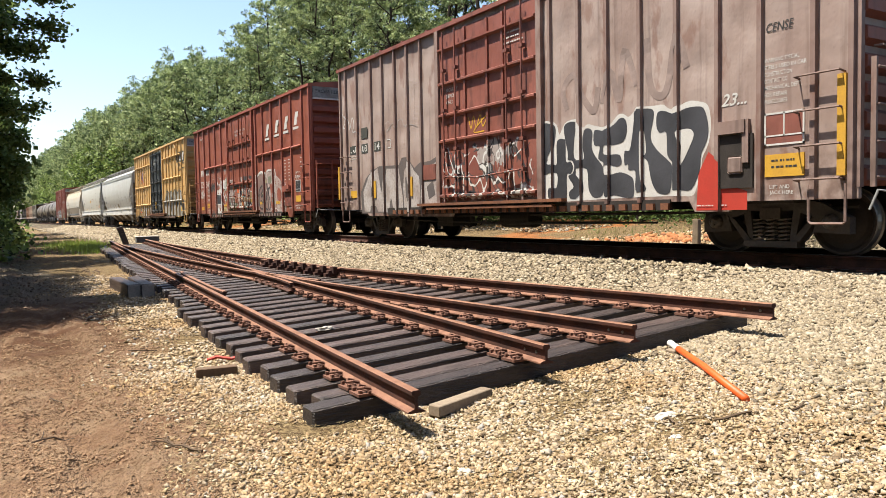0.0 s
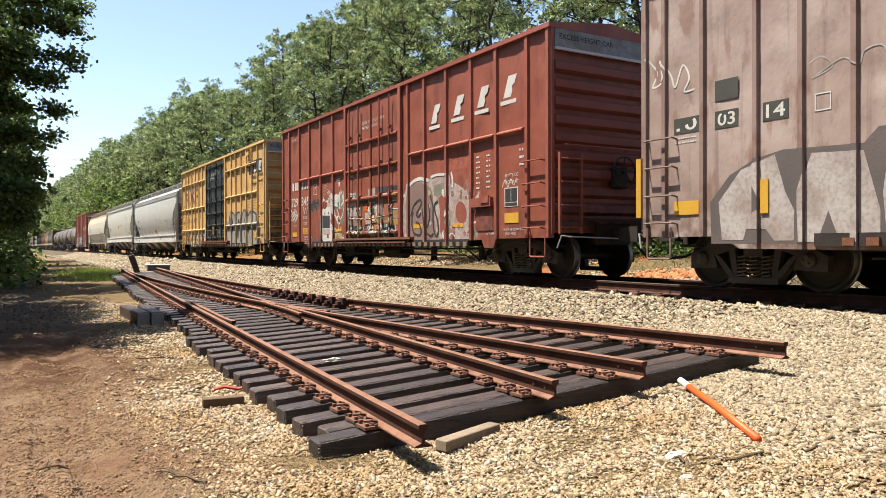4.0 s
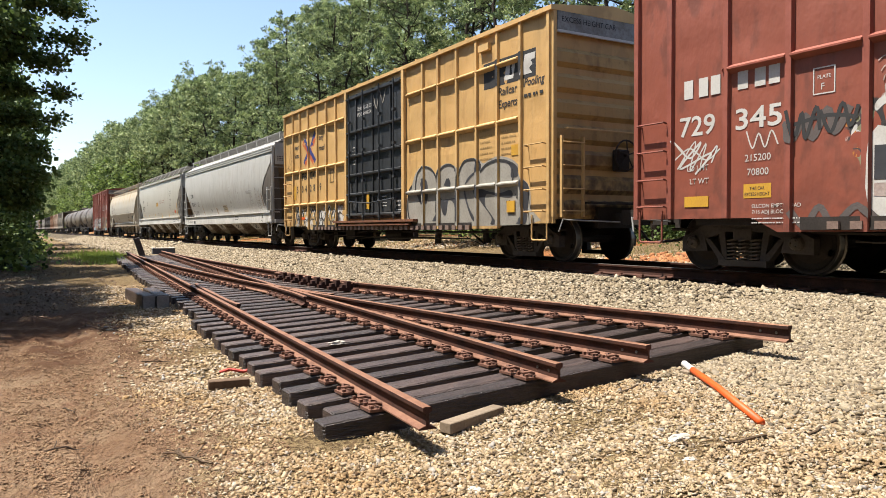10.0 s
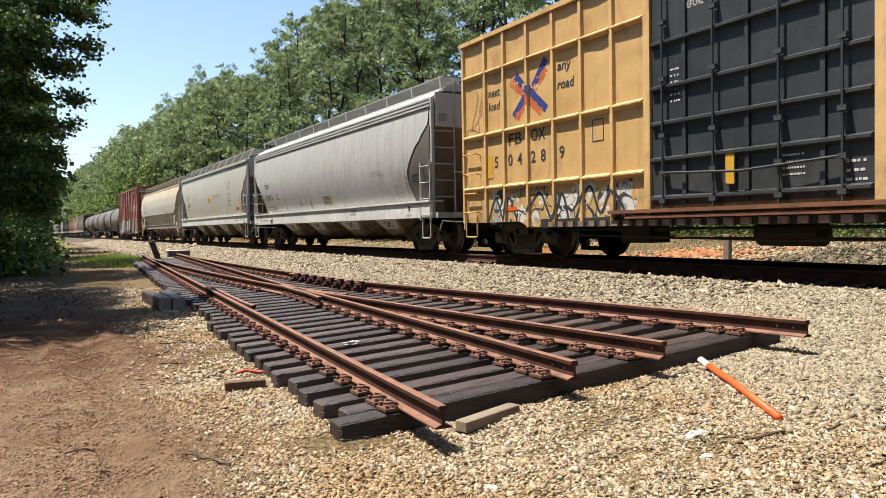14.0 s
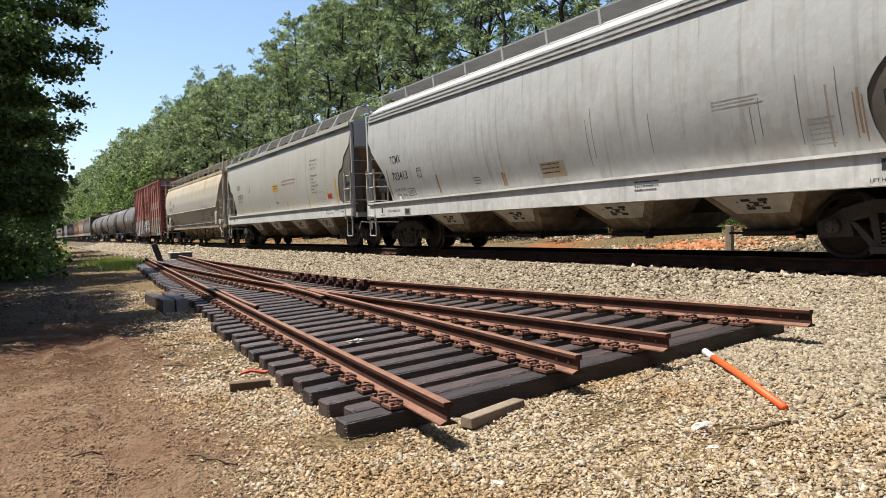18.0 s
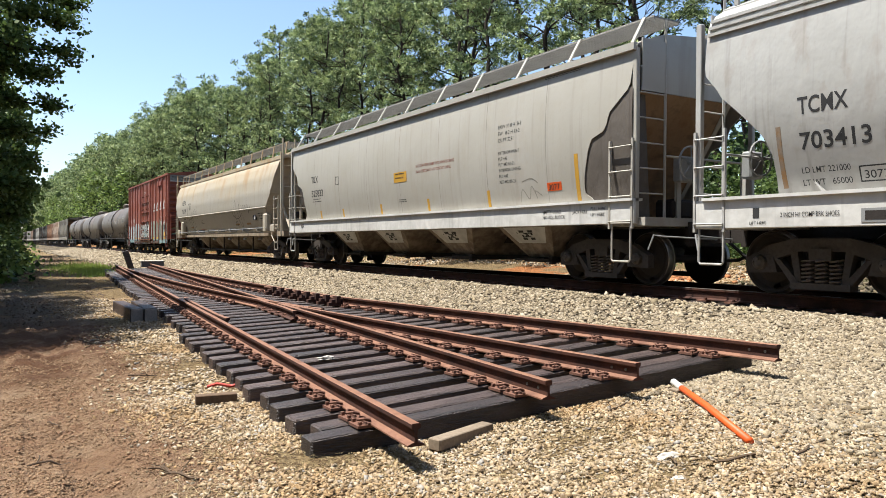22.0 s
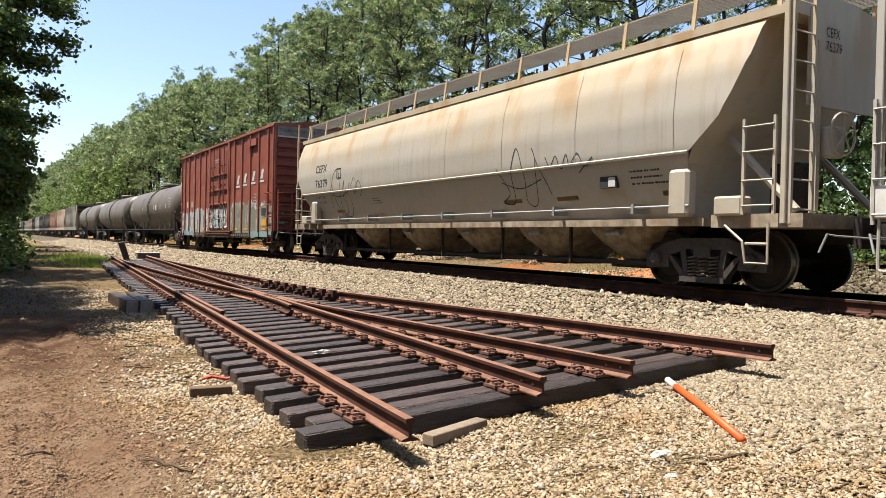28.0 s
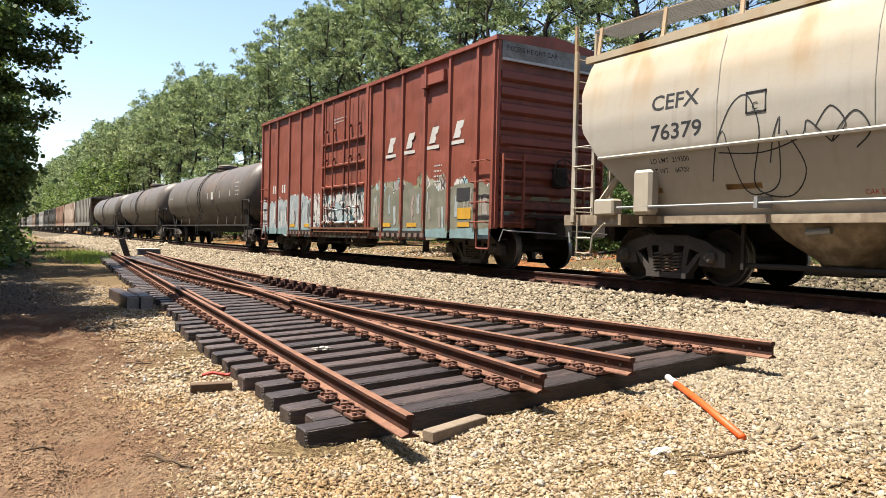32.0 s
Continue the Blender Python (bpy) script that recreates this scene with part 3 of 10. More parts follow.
def island_mix(name, colours, rough=0.9, translucent=0.0, spec=0.2, bump=None, patch_tint=None, clumps=0.0):
    """Each piece takes one of the colours by chance."""
    m, nt, b = nodes_of(name, rough, 0.0, spec)
    g = nt.nodes.new("ShaderNodeNewGeometry")
    cr = nt.nodes.new("ShaderNodeValToRGB")
    while len(cr.color_ramp.elements) < len(colours):
        cr.color_ramp.elements.new(0.5)
    for i, c in enumerate(colours):
        cr.color_ramp.elements[i].position = i / max(1, len(colours) - 1)
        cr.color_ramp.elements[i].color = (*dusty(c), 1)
    nt.links.new(g.outputs["Random Per Island"], cr.inputs[0])
    col = cr.outputs[0]
    if patch_tint:
        col = blend(nt, arith(nt, "MULTIPLY", ramp(nt, noise_at(nt, 0.75, 5), 0.42, 0.62), 0.75), col, patch_tint, "MULTIPLY")
    if bump:
        n = noise_at(nt, bump, 4)
        col = blend(nt, arith(nt, "MULTIPLY", ramp(nt, n, 0.45, 0.7), 0.4), col, tuple(0.5 * x for x in colours[0]))
        bump_on(nt, b, n, 0.5, 0.01)
    # darker bluish patches paint shade in between the needle clumps
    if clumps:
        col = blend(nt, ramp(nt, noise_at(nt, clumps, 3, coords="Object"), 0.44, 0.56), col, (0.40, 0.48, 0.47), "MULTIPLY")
    nt.links.new(col, b.inputs["Base Color"])
    if translucent:
        tr = nt.nodes.new("ShaderNodeBsdfTranslucent")
        nt.links.new(col, tr.inputs["Color"])
        mx = nt.nodes.new("ShaderNodeMixShader")
        mx.inputs[0].default_value = translucent
        nt.links.new(b.outputs[0], mx.inputs[1])
        nt.links.new(tr.outputs[0], mx.inputs[2])
        nt.links.new(mx.outputs[0], nt.nodes["Material Output"].inputs[0])
    return m


STONE = island_mix("gravel_stones", [(0.15, 0.10, 0.06), (0.50, 0.37, 0.225), (0.30, 0.21, 0.12), (0.61, 0.48, 0.32), (0.37, 0.295, 0.21), (0.53, 0.385, 0.22), (0.19, 0.135, 0.085), (0.70, 0.58, 0.42), (0.36, 0.34, 0.32)], 0.9, bump=60, patch_tint=(1.32, 1.1, 0.82))
BALLAST = island_mix("ballast_stones", [(0.12, 0.09, 0.058), (0.37, 0.29, 0.195), (0.45, 0.37, 0.26), (0.23, 0.18, 0.12), (0.38, 0.30, 0.19), (0.55, 0.47, 0.35), (0.16, 0.125, 0.09), (0.41, 0.335, 0.225)], 0.9, bump=60)
CLOD = island_mix("soil_clods", [(0.42, 0.275, 0.165), (0.25, 0.145, 0.085), (0.46, 0.32, 0.20), (0.19, 0.11, 0.065), (0.40, 0.25, 0.145), (0.31, 0.18, 0.105)], 0.95, bump=40)
STRAW = island_mix("dry_straw", [(0.58, 0.45, 0.22), (0.42, 0.31, 0.15), (0.66, 0.54, 0.30), (0.3, 0.2, 0.1)], 0.9)


def stones(name, n, near, far, size, material, seed, keep, label, flat=(0.28, 0.62)):
    rs = np.random.RandomState(seed)
    pts, sz = [], []
    while len(pts) < n:
        r = math.sqrt(rs.uniform(near ** 2, far ** 2))
        a = radians(rs.uniform(-6, 66))
        x, y = r * math.sin(a), r * math.cos(a)
        if x < 9.32 + rs.normal() * 0.06 and keep(x, y, rs):
            pts.append((x, y, gz(x, y)))
            sz.append(rs.uniform(*size) * (1.5 if rs.uniform() < 0.05 else 1))
    tagged(scatter(name, np.array(pts), np.array(sz) * 1.12, flat, material, seed), label, "gravel", kind="stuff")


def fines(x, y):
    """Where sandy fines and straw cover the gravel."""
    return noise.noise((x * 0.85, y * 0.85, 40)) + 0.5 * noise.noise((x * 2.1, y * 2.1, 43))


def on_yard(x, y, rs):
    if fines(x, y) > 0.1 + rs.uniform(0.0, 0.5):
        return False
    return x > dirt_edge(y) + rs.normal() * 0.28 and x < 6.3 + rs.normal() * 0.6


def on_bank(x, y, rs):
    return x > 6.0 + rs.normal() * 0.5 and x > dirt_edge(y)


stones("yard_gravel", 56000, 3.2, 8.5, (0.0065, 0.0165), STONE, 11, on_yard, "tan crushed gravel lying round the track panel")
stones("yard_gravel", 26000, 8.5, 22, (0.012, 0.022), STONE, 12, on_yard, "tan crushed gravel lying round the track panel")
stones("ballast_gravel", 38000, 5.0, 11, (0.012, 0.025), BALLAST, 13, on_bank, "pale crushed-stone ballast on the track bank")
stones("ballast_gravel", 24000, 11, 22, (0.019, 0.032), BALLAST, 14, on_bank, "pale crushed-stone ballast on the track bank")
stones("ballast_gravel", 18000, 22, 48, (0.026, 0.045), BALLAST, 15, on_bank, "pale crushed-stone ballast on the track bank")
stones("ballast_gravel", 11000, 48, 120, (0.05, 0.085), BALLAST, 17, on_bank, "pale crushed-stone ballast on the track bank")
stones("road_litter", 17000, 15, 85, (0.008, 0.024), island_mix("road_litter", [(0.27, 0.20, 0.14), (0.12, 0.08, 0.055), (0.34, 0.27, 0.20), (0.20, 0.12, 0.075), (0.24, 0.17, 0.12), (0.09, 0.065, 0.045)], 0.95, bump=30), 19,
       lambda x, y, rs: -1.5 < x < 2.0 + 0.06 * (y - 12) and noise.noise((x * 0.9, y * 0.35, 15)) > rs.uniform(-0.35, 0.25), "grey stones and leaf litter on the dirt road", (0.15, 0.5))
stones("soil_clods", 32000, 4.0, 12, (0.0025, 0.0085), CLOD, 16, lambda x, y, rs: x < dirt_edge(y) + 0.4 and noise.noise((x * 2.2, y * 1.8, 12)) > rs.uniform(-0.3, 0.5), "loose orange-brown soil clods on the dirt road", (0.4, 0.7))
rs = np.random.RandomState(31)
pts = [(x, y, lie(x, y)) for x, y in zip(rs.uniform(12.3, 18.5, 15000), 7 + 45 * rs.uniform(0, 1, 15000) ** 1.5) if noise.noise((x * 0.3, y * 0.2, 2)) < 0.12 and y > 10.6 + 0.5 * math.sin(x * 2)]
tagged(scatter("bank_gravel", np.array(pts), rs.uniform(0.025, 0.05, len(pts)), (0.45, 0.85), STONE, 32), "yellowish crushed gravel on the bank beyond the line", "gravel", kind="stuff")
rs = np.random.RandomState(33)
pts = [(x, y, lie(x, y)) for x, y in zip(rs.uniform(12.9, 19.0, 5200), rs.uniform(3.0, 11.2, 5200))]
tagged(scatter("brush_litter", np.array(pts), rs.uniform(0.02, 0.07, len(pts)), (0.1, 0.5), island_mix("brush_litter", [(0.10, 0.075, 0.05), (0.22, 0.17, 0.11), (0.06, 0.05, 0.035), (0.34, 0.28, 0.19), (0.13, 0.10, 0.06), (0.08, 0.08, 0.04)], 0.95), 34, tilt=0.6), "dark dead leaves and brush on the bank beyond the line", "litter", kind="stuff")
STRIP_V = np.array([(-1, -0.035, 0), (1, -0.02, 0.02), (1, 0.02, 0.02), (-1, 0.035, 0)], float)
rs = np.random.RandomState(5)
pts = []
while len(pts) < 7000:
    a, r = radians(rs.uniform(10, 62)), rs.uniform(4.3, 8.5)
    x, y = r * math.sin(a), r * math.cos(a)
    if dirt_edge(y) - 0.8 < x < 7 and y < 6.6 and fines(x, y) > rs.uniform(-0.35, 0.25):
        pts.append((x, y, gz(x, y) + 0.02))
tagged(scatter("dry_straw", np.array(pts), rs.uniform(0.012, 0.04, len(pts)), (0.9, 1.0), STRAW, 6, STRIP_V, np.array([[0, 1, 2, 3]]), 0.12, 0.5), "scattered dry straw and grass bits on gravel", "straw", kind="stuff")


# ---- the main line ----
def rail_bar(pts, base, top, name, parent, mats):
    """A rail of true section along points (x, y, z of its foot)."""
    h = top - base
    prof = [(-0.07, 0), (0.07, 0), (0.07, 0.012), (0.014, 0.032), (0.010, h * 0.5), (0.013, h - 0.05), (0.036, h - 0.036), (0.037, h - 0.006), (0.026, h), (-0.026, h), (-0.037, h - 0.006), (-0.036, h - 0.036), (-0.013, h - 0.05), (-0.010, h * 0.5), (-0.014, 0.032), (-0.07, 0.012)]
    bm = bmesh.new()
    rings = []
    for i, (x, y, z) in enumerate(pts):
        a, b = pts[max(0, i - 1)], pts[min(len(pts) - 1, i + 1)]
        d = Vector((b[0] - a[0], b[1] - a[1], 0)).normalized()
        side = Vector((d.y, -d.x, 0))
        rings.append([bm.verts.new(Vector((x, y, z + base)) + side * u + Vector((0, 0, v))) for u, v in prof])
    n = len(prof)
    for p, q in zip(rings, rings[1:]):
        for k in range(n):
            f = bm.faces.new((p[k], p[(k + 1) % n], q[(k + 1) % n], q[k]))
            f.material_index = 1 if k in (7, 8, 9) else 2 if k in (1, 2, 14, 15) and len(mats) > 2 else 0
    bm.faces.new(rings[0][::-1])
    bm.faces.new(rings[-1])
    return part(name, bm, mats, parent)


line = thing("main_track", "rusty main-line rails spiked to ballasted timber ties", "railway track")
line["kind"] = "structure"
for x in (9.82, 11.33):
    rail_bar([(x, y, 0) for y in axis((-80, 0, 10), (0, 60, 3), (60, 700, 40))], 0.84, 1.02, "rail", line, (RUST_SHADED, POLISHED))
first = part("tie", soft_box(9.16, 11.99, -0.115, 0.115, 0.66, 0.825, 0.015), CREOSOTE, line)
first.matrix_basis = pose(0, -8, 0)
for i in range(1, 150):
    again(first, pose(random.uniform(-0.04, 0.04), -8 + i * 0.53, random.uniform(-0.012, 0.004), 0, 0, random.uniform(-0.6, 0.6)))
bm = bmesh.new()
for i in range(500):
    y = 72 + i * 0.53
    box(bm, 9.27, 11.88, y - 0.11, y + 0.11, 0.66, 0.82)
part("far_ties", bm, CREOSOTE, line)["kind"] = "stuff"
plate = part("tie_plate", boxes((9.64, 10.0, -0.09, 0.09, 0.82, 0.845), (9.68, 9.73, -0.05, -0.02, 0.84, 0.875), (9.91, 9.96, 0.02, 0.05, 0.84, 0.875)), IRON, line)
plate.matrix_basis = pose(0, -8, 0)
for i in range(1, 130):
    again(plate, pose(0, -8 + i * 0.53, 0))


# ---- the turnout panel ----
panel = thing("track_panel", "rusty prefabricated turnout panel on black creosoted ties", "track panel")


def rail_line(fx, y0, y1, n=26):
    return [(fx(y), y, bed(fx(y), y)) for y in (y0 + (y1 - y0) * i / n for i in range(n + 1))]


for fx, y0, y1 in ((x1, 4.7, 37.2), (x2, 5.05, 13.95), (x2, 14.6, 36.9), (x3, 5.0, 13.95), (x3, 14.6, 36.9), (x4, 4.57, 14.1), (x4, 14.12, 37.4)):
    rail_bar(rail_line(fx, y0, y1), 0.2, 0.37, "rail", panel, (RUST_SHADED, RUST_TOP_LIT, RUST_FOOT_LIT))
# guard rails, frog and its wing rails
rail_bar(rail_line(lambda y: x1(y) + 0.13 + 0.05 * max(0, abs(y - 14.6) - 1.6), 12.3, 17.0, 12), 0.2, 0.365, "guard_rail", panel, (RUST_SHADED, RUST_TOP_LIT))
rail_bar(rail_line(lambda y: x4(y) - 0.13 - 0.05 * max(0, abs(y - 16.2) - 1.9), 14.1, 18.6, 12), 0.2, 0.365, "guard_rail", panel, (RUST_SHADED, RUST_TOP_LIT))
rail_bar(rail_line(lambda y: x2(y) - 0.10 - 0.03 * max(0, 13.3 - y) * 2, 12.4, 15.6, 10), 0.2, 0.365, "wing_rail", panel, (RUST_SHADED, RUST_TOP_LIT))
rail_bar(rail_line(lambda y: x3(y) + 0.10 + 0.03 * max(0, 13.3 - y) * 2, 12.4, 15.6, 10), 0.2, 0.365, "wing_rail", panel, (RUST_SHADED, RUST_TOP_LIT))
zf = bed(x2(14.2), 14.2)
bm = bmesh.new()
prism(bm, [(x3(12.9), 12.9), (x2(12.9), 12.9), (x2(14.4) + 0.02, 14.9), (x2(14.4) - 0.04, 14.9)], 2, zf + 0.21, zf + 0.362)
part("frog", bm, RUST_TOP_LIT, panel)
brace = None
for i in range(8):
    y = 14.2 + i * 0.52
    x, z = x4(y), bed(x4(y), y)
    bm = boxes((-0.42, -0.16, -0.06, 0.06, 0.2, 0.27), (-0.26, -0.17, -0.09, 0.09, 0.26, 0.40), (-0.36, -0.28, -0.07, 0.07, 0.27, 0.33))
    if brace is None:
        brace = part("rail_brace", bm, RUST_SHADED, panel)
        brace.matrix_basis = pose(x, y, z)
    else:
        bm.free()
        again(brace, pose(x, y, z))
for fx, y in ((x3, 5.0), (x4, 4.57), (x2, 5.05)):
    for dy in (0.14, 0.32):
        x = fx(y + dy)
        bm = turned(bmesh.new(), [(-0.018, 0.014), (0.018, 0.014)], (x, y + dy, bed(x, y) + 0.285), 10)
        part("bolt_hole", bm, TREAD, panel)
# ties, each a timber of its own with splits in its end grain
TIE_Y = [5.55, 5.80] + [6.22 + 0.5 * i for i in range(62)]
rnd = random.Random(3)
plate_me = None
for k, y in enumerate(TIE_Y):
    xa = x1(y) - 0.56 + rnd.uniform(-0.05, 0.05) + (0.12 if k == 1 else 0) + (0.12 if 14 < k < 26 else 0)
    xb = x4(y) + 0.42 + rnd.uniform(-0.06, 0.06)
    w, h = 0.112 + rnd.uniform(-0.006, 0.006), 0.18
    bm = bmesh.new()
    rings = []
    for x in (xa, xa + 0.02, (xa + xb) / 2, xb - 0.02, xb):
        yy, z = y - 0.06 * (x - xa) + rnd.uniform(-0.003, 0.003), bed(x, y) + rnd.uniform(-0.004, 0.002)
        e = 0.012 if x in (xa, xb) else 0.0
        c = 0.014
        rings.append([bm.verts.new((x, yy + dy, z + dz)) for dy, dz in ((-w + c, e), (w - c, e), (w - e, c), (w - e, h - c - e), (w - c, h - e), (-w + c, h - e), (-w + e, h - c - e), (-w + e, c))])
    for p, q in zip(rings, rings[1:]):
        for i in range(8):
            bm.faces.new((p[i], p[(i + 1) % 8], q[(i + 1) % 8], q[i]))
    bm.faces.new(rings[0])
    bm.faces.new(rings[-1][::-1])
    part("tie", bm, CREOSOTE, panel)
    for fx in (x1, x2, x3, x4):
        x = fx(y)
        if fx in (x2, x3) and 11.5 < y < 16.5 and abs(x2(y) - x3(y)) < 0.3 and fx is x3:
            continue
        yy = y - 0.06 * (x - xa)
        if plate_me is None:
            bm = boxes((-0.19, 0.19, -0.095, 0.095, 0.178, 0.202), (-0.10, -0.07, -0.095, 0.095, 0.2, 0.218), (0.07, 0.10, -0.095, 0.095, 0.2, 0.218))
            for s in (-1, 1):
                tube(bm, [(s * 0.06, -0.05, 0.228), (s * 0.12, -0.055, 0.245), (s * 0.15, 0.0, 0.232), (s * 0.12, 0.055, 0.245), (s * 0.06, 0.05, 0.228)], 0.014, 5)
                box(bm, s * 0.16 - 0.014, s * 0.16 + 0.014, 0.05, 0.078, 0.2, 0.232)
                box(bm, s * 0.16 - 0.014, s * 0.16 + 0.014, -0.078, -0.05, 0.2, 0.228)
            plate_me = part("tie_plate", bm, IRON, panel)
            plate_me.matrix_basis = pose(x, yy, bed(x, y))
        else:
            again(plate_me, pose(x, yy, bed(x, y), 0, 0, rnd.uniform(-2, 2)))


# ---- the train ----
# A car's own metres: x = 0 at its near side and 3.16 at its far side, y from its leading end back, z = 0 at the rail's top.
RAIL_TOP, SIDE_X, MID = 1.02, 8.99, 1.58
WHEEL_R = 0.457
TRAIN = []


def coil(r, z0, z1, turns, cx, cy, wire):
    n = int(turns * 8)
    return [(cx + r * math.cos(2 * math.pi * i / 8), cy + r * math.sin(2 * math.pi * i / 8), z0 + (z1 - z0) * i / n) for i in range(n + 1)]


def truck_meshes():
    """One truck at its pivot: two cast side frames, bolster, springs, journals, two wheelsets."""
    bm = bmesh.new()
    top = [(-1.08, 0.40), (-1.08, 0.55), (-0.82, 0.66), (-0.42, 0.78), (0.42, 0.78), (0.82, 0.66), (1.08, 0.55), (1.08, 0.40)]
    for sx in (0.52, 2.50):
        # upper arch, pedestals, raking struts and spring seat, leaving the two windows open
        prism(bm, [(-1.10, 0.50), (-0.80, 0.70), (-0.40, 0.80), (0.40, 0.80), (0.80, 0.70), (1.10, 0.50), (1.10, 0.40), (0.72, 0.50), (0.34, 0.62), (-0.34, 0.62), (-0.72, 0.50), (-1.10, 0.40)], 0, sx, sx + 0.14)
        for s in (-1, 1):
            prism(bm, [(s * 0.60, 0.50), (s * 0.72, 0.54), (s * 0.40, 0.14), (s * 0.26, 0.14)], 0, sx, sx + 0.14)
            prism(bm, [(s * 0.34, 0.64), (s * 0.46, 0.66), (s * 0.36, 0.16), (s * 0.28, 0.16)], 0, sx + 0.01, sx + 0.13)
            prism(bm, [(s * 1.14, 0.30), (s * 1.14, 0.52), (s * 0.98, 0.60), (s * 0.70, 0.54), (s * 0.64, 0.32)], 0, sx - 0.01, sx + 0.13)
        box(bm, sx - 0.03, sx + 0.17, -0.42, 0.42, 0.10, 0.19)
    box(bm, 0.50, 2.66, -0.16, 0.16, 0.50, 0.66)
    box(bm, 0.95, 2.20, -0.20, 0.20, 0.62, 0.80)
    frame_me = mesh_of("truck", bm, surface("dusty_cast_steel", (0.085, 0.070, 0.062), (0.04, 0.032, 0.028), 0.7, 0.0, 3.0, 26.0, 0.7, 0.4, 0.006, 0.35))
    bm = bmesh.new()
    for cy in (-0.2, 0.0, 0.2):
        for r in (0.085,):
            tube(bm, coil(r, 0.19, 0.52, 6, 0.57, cy, 0.016), 0.016, 5)
    spring_me = mesh_of("spring", bm, surface("spring_steel", (0.15, 0.12, 0.10), (0.07, 0.05, 0.04), 0.55, 0.1))
    bm = bmesh.new()
    turned(bm, [(-0.09, 0.03), (-0.085, 0.07), (-0.05, 0.10), (0.06, 0.11), (0.07, 0.085)], (0.52, 0, 0.0), 14)
    for k in range(3):
        a = 2 * math.pi * k / 3
        turned(bm, [(-0.11, 0.014), (-0.085, 0.018), (-0.08, 0.018)], (0.52, 0.05 * math.cos(a), 0.05 * math.sin(a)), 6)
    cap_me = mesh_of("journal_cap", bm, surface("journal_iron", (0.12, 0.10, 0.085), (0.06, 0.05, 0.04), 0.6, 0.2))
    bm = bmesh.new()
    for s, x in ((1, 0.79), (-1, 2.37)):
        prof = [(0.0, 0.10), (-0.03, 0.13), (0.01, 0.17), (0.045, 0.30), (0.03, 0.37), (-0.01, 0.41), (-0.012, 0.445)]
        turned(bm, [(s * a, r) for a, r in prof] + [(s * 0.0, WHEEL_R), (s * 0.10, WHEEL_R + 0.002), (s * 0.11, WHEEL_R + 0.026), (s * 0.14, WHEEL_R + 0.02), (s * 0.14, 0.40), (s * 0.10, 0.2), (s * 0.12, 0.1)], (x, 0, 0), 32)
    turned(bm, [(0.5, 0.075), (2.66, 0.075)], (0, 0, 0), 12)
    # chalk dash and casting lug: the marks that show the wheel turning
    for s, x in ((1, 0.755), (1, 0.755)):
        box(bm, x - 0.012, x + 0.03, -0.04, 0.04, 0.33, 0.38)
    me = mesh_of("wheelset", bm, WHEEL, TREAD)
    for p in me.polygons:
        c = p.center
        if abs(math.hypot(c.y, c.z) - WHEEL_R) < 0.012:
            p.material_index = 1
    return frame_me, spring_me, cap_me, me


TRUCK = truck_meshes()


def add_truck(car, y):
    t = new("truck", TRUCK[0])
    t.parent = car
    t.matrix_basis = pose(0, y, 0)
    s = new("spring", TRUCK[1])
    s.parent = t
    for dy in (-0.9, 0.9):
        w = new("wheelset", TRUCK[3])
        w.parent = t
        w.matrix_basis = pose(0, dy, WHEEL_R)
        car_wheels.setdefault(car.name, []).append((w, dy))
        c = new("journal_cap", TRUCK[2])
        c.parent = t
        c.matrix_basis = pose(-0.02, dy, WHEEL_R)
    return t


car_wheels = {}


def start_car(name, label, y0, length, trucks):
    car = thing(name, label, "freight car", "cars of the train", pose(SIDE_X, y0, RAIL_TOP))
    for y in trucks:
        add_truck(car, y)
    TRAIN.append((car, y0))
    return car


def couplers(car, length, material=STEEL_DARK):
    """Draft gear, knuckle, cut lever and air hose at both ends."""
    for y, s in ((0, -1), (length, 1)):
        bm = bmesh.new()
        y0, y1 = sorted((y - s * 0.1, y + s * 0.55))
        box(bm, MID - 0.09, MID + 0.09, y0, y1, 0.78, 0.98)
        y0, y1 = sorted((y + s * 0.5, y + s * 0.95))
        prism(bm, [(MID - 0.2, y0), (MID + 0.1, y0), (MID + 0.17, (y0 + y1) / 2), (MID + 0.04, y1), (MID - 0.16, y1 - s * 0.05)], 2, 0.74, 1.03)
        box(bm, MID - 0.45, MID + 0.45, *sorted((y - s * 0.02, y + s * 0.1)), 0.68, 1.10)
        part("coupler", bm, material, car)
        part("cut_lever", tubes(0.016, [(0.12, y + s * 0.1, 0.62), (0.16, y + s * 0.18, 0.86), (0.3, y + s * 0.22, 0.84), (MID - 0.2, y + s * 0.45, 0.80)]), GALV, car)
        part("air_hose", tubes(0.028, [(MID + 0.4, y + s * 0.1, 0.85), (MID + 0.42, y + s * 0.4, 0.62), (MID + 0.3, y + s * 0.7, 0.45), (MID + 0.1, y + s * 1.0, 0.42)]), STEEL_DARK, car)


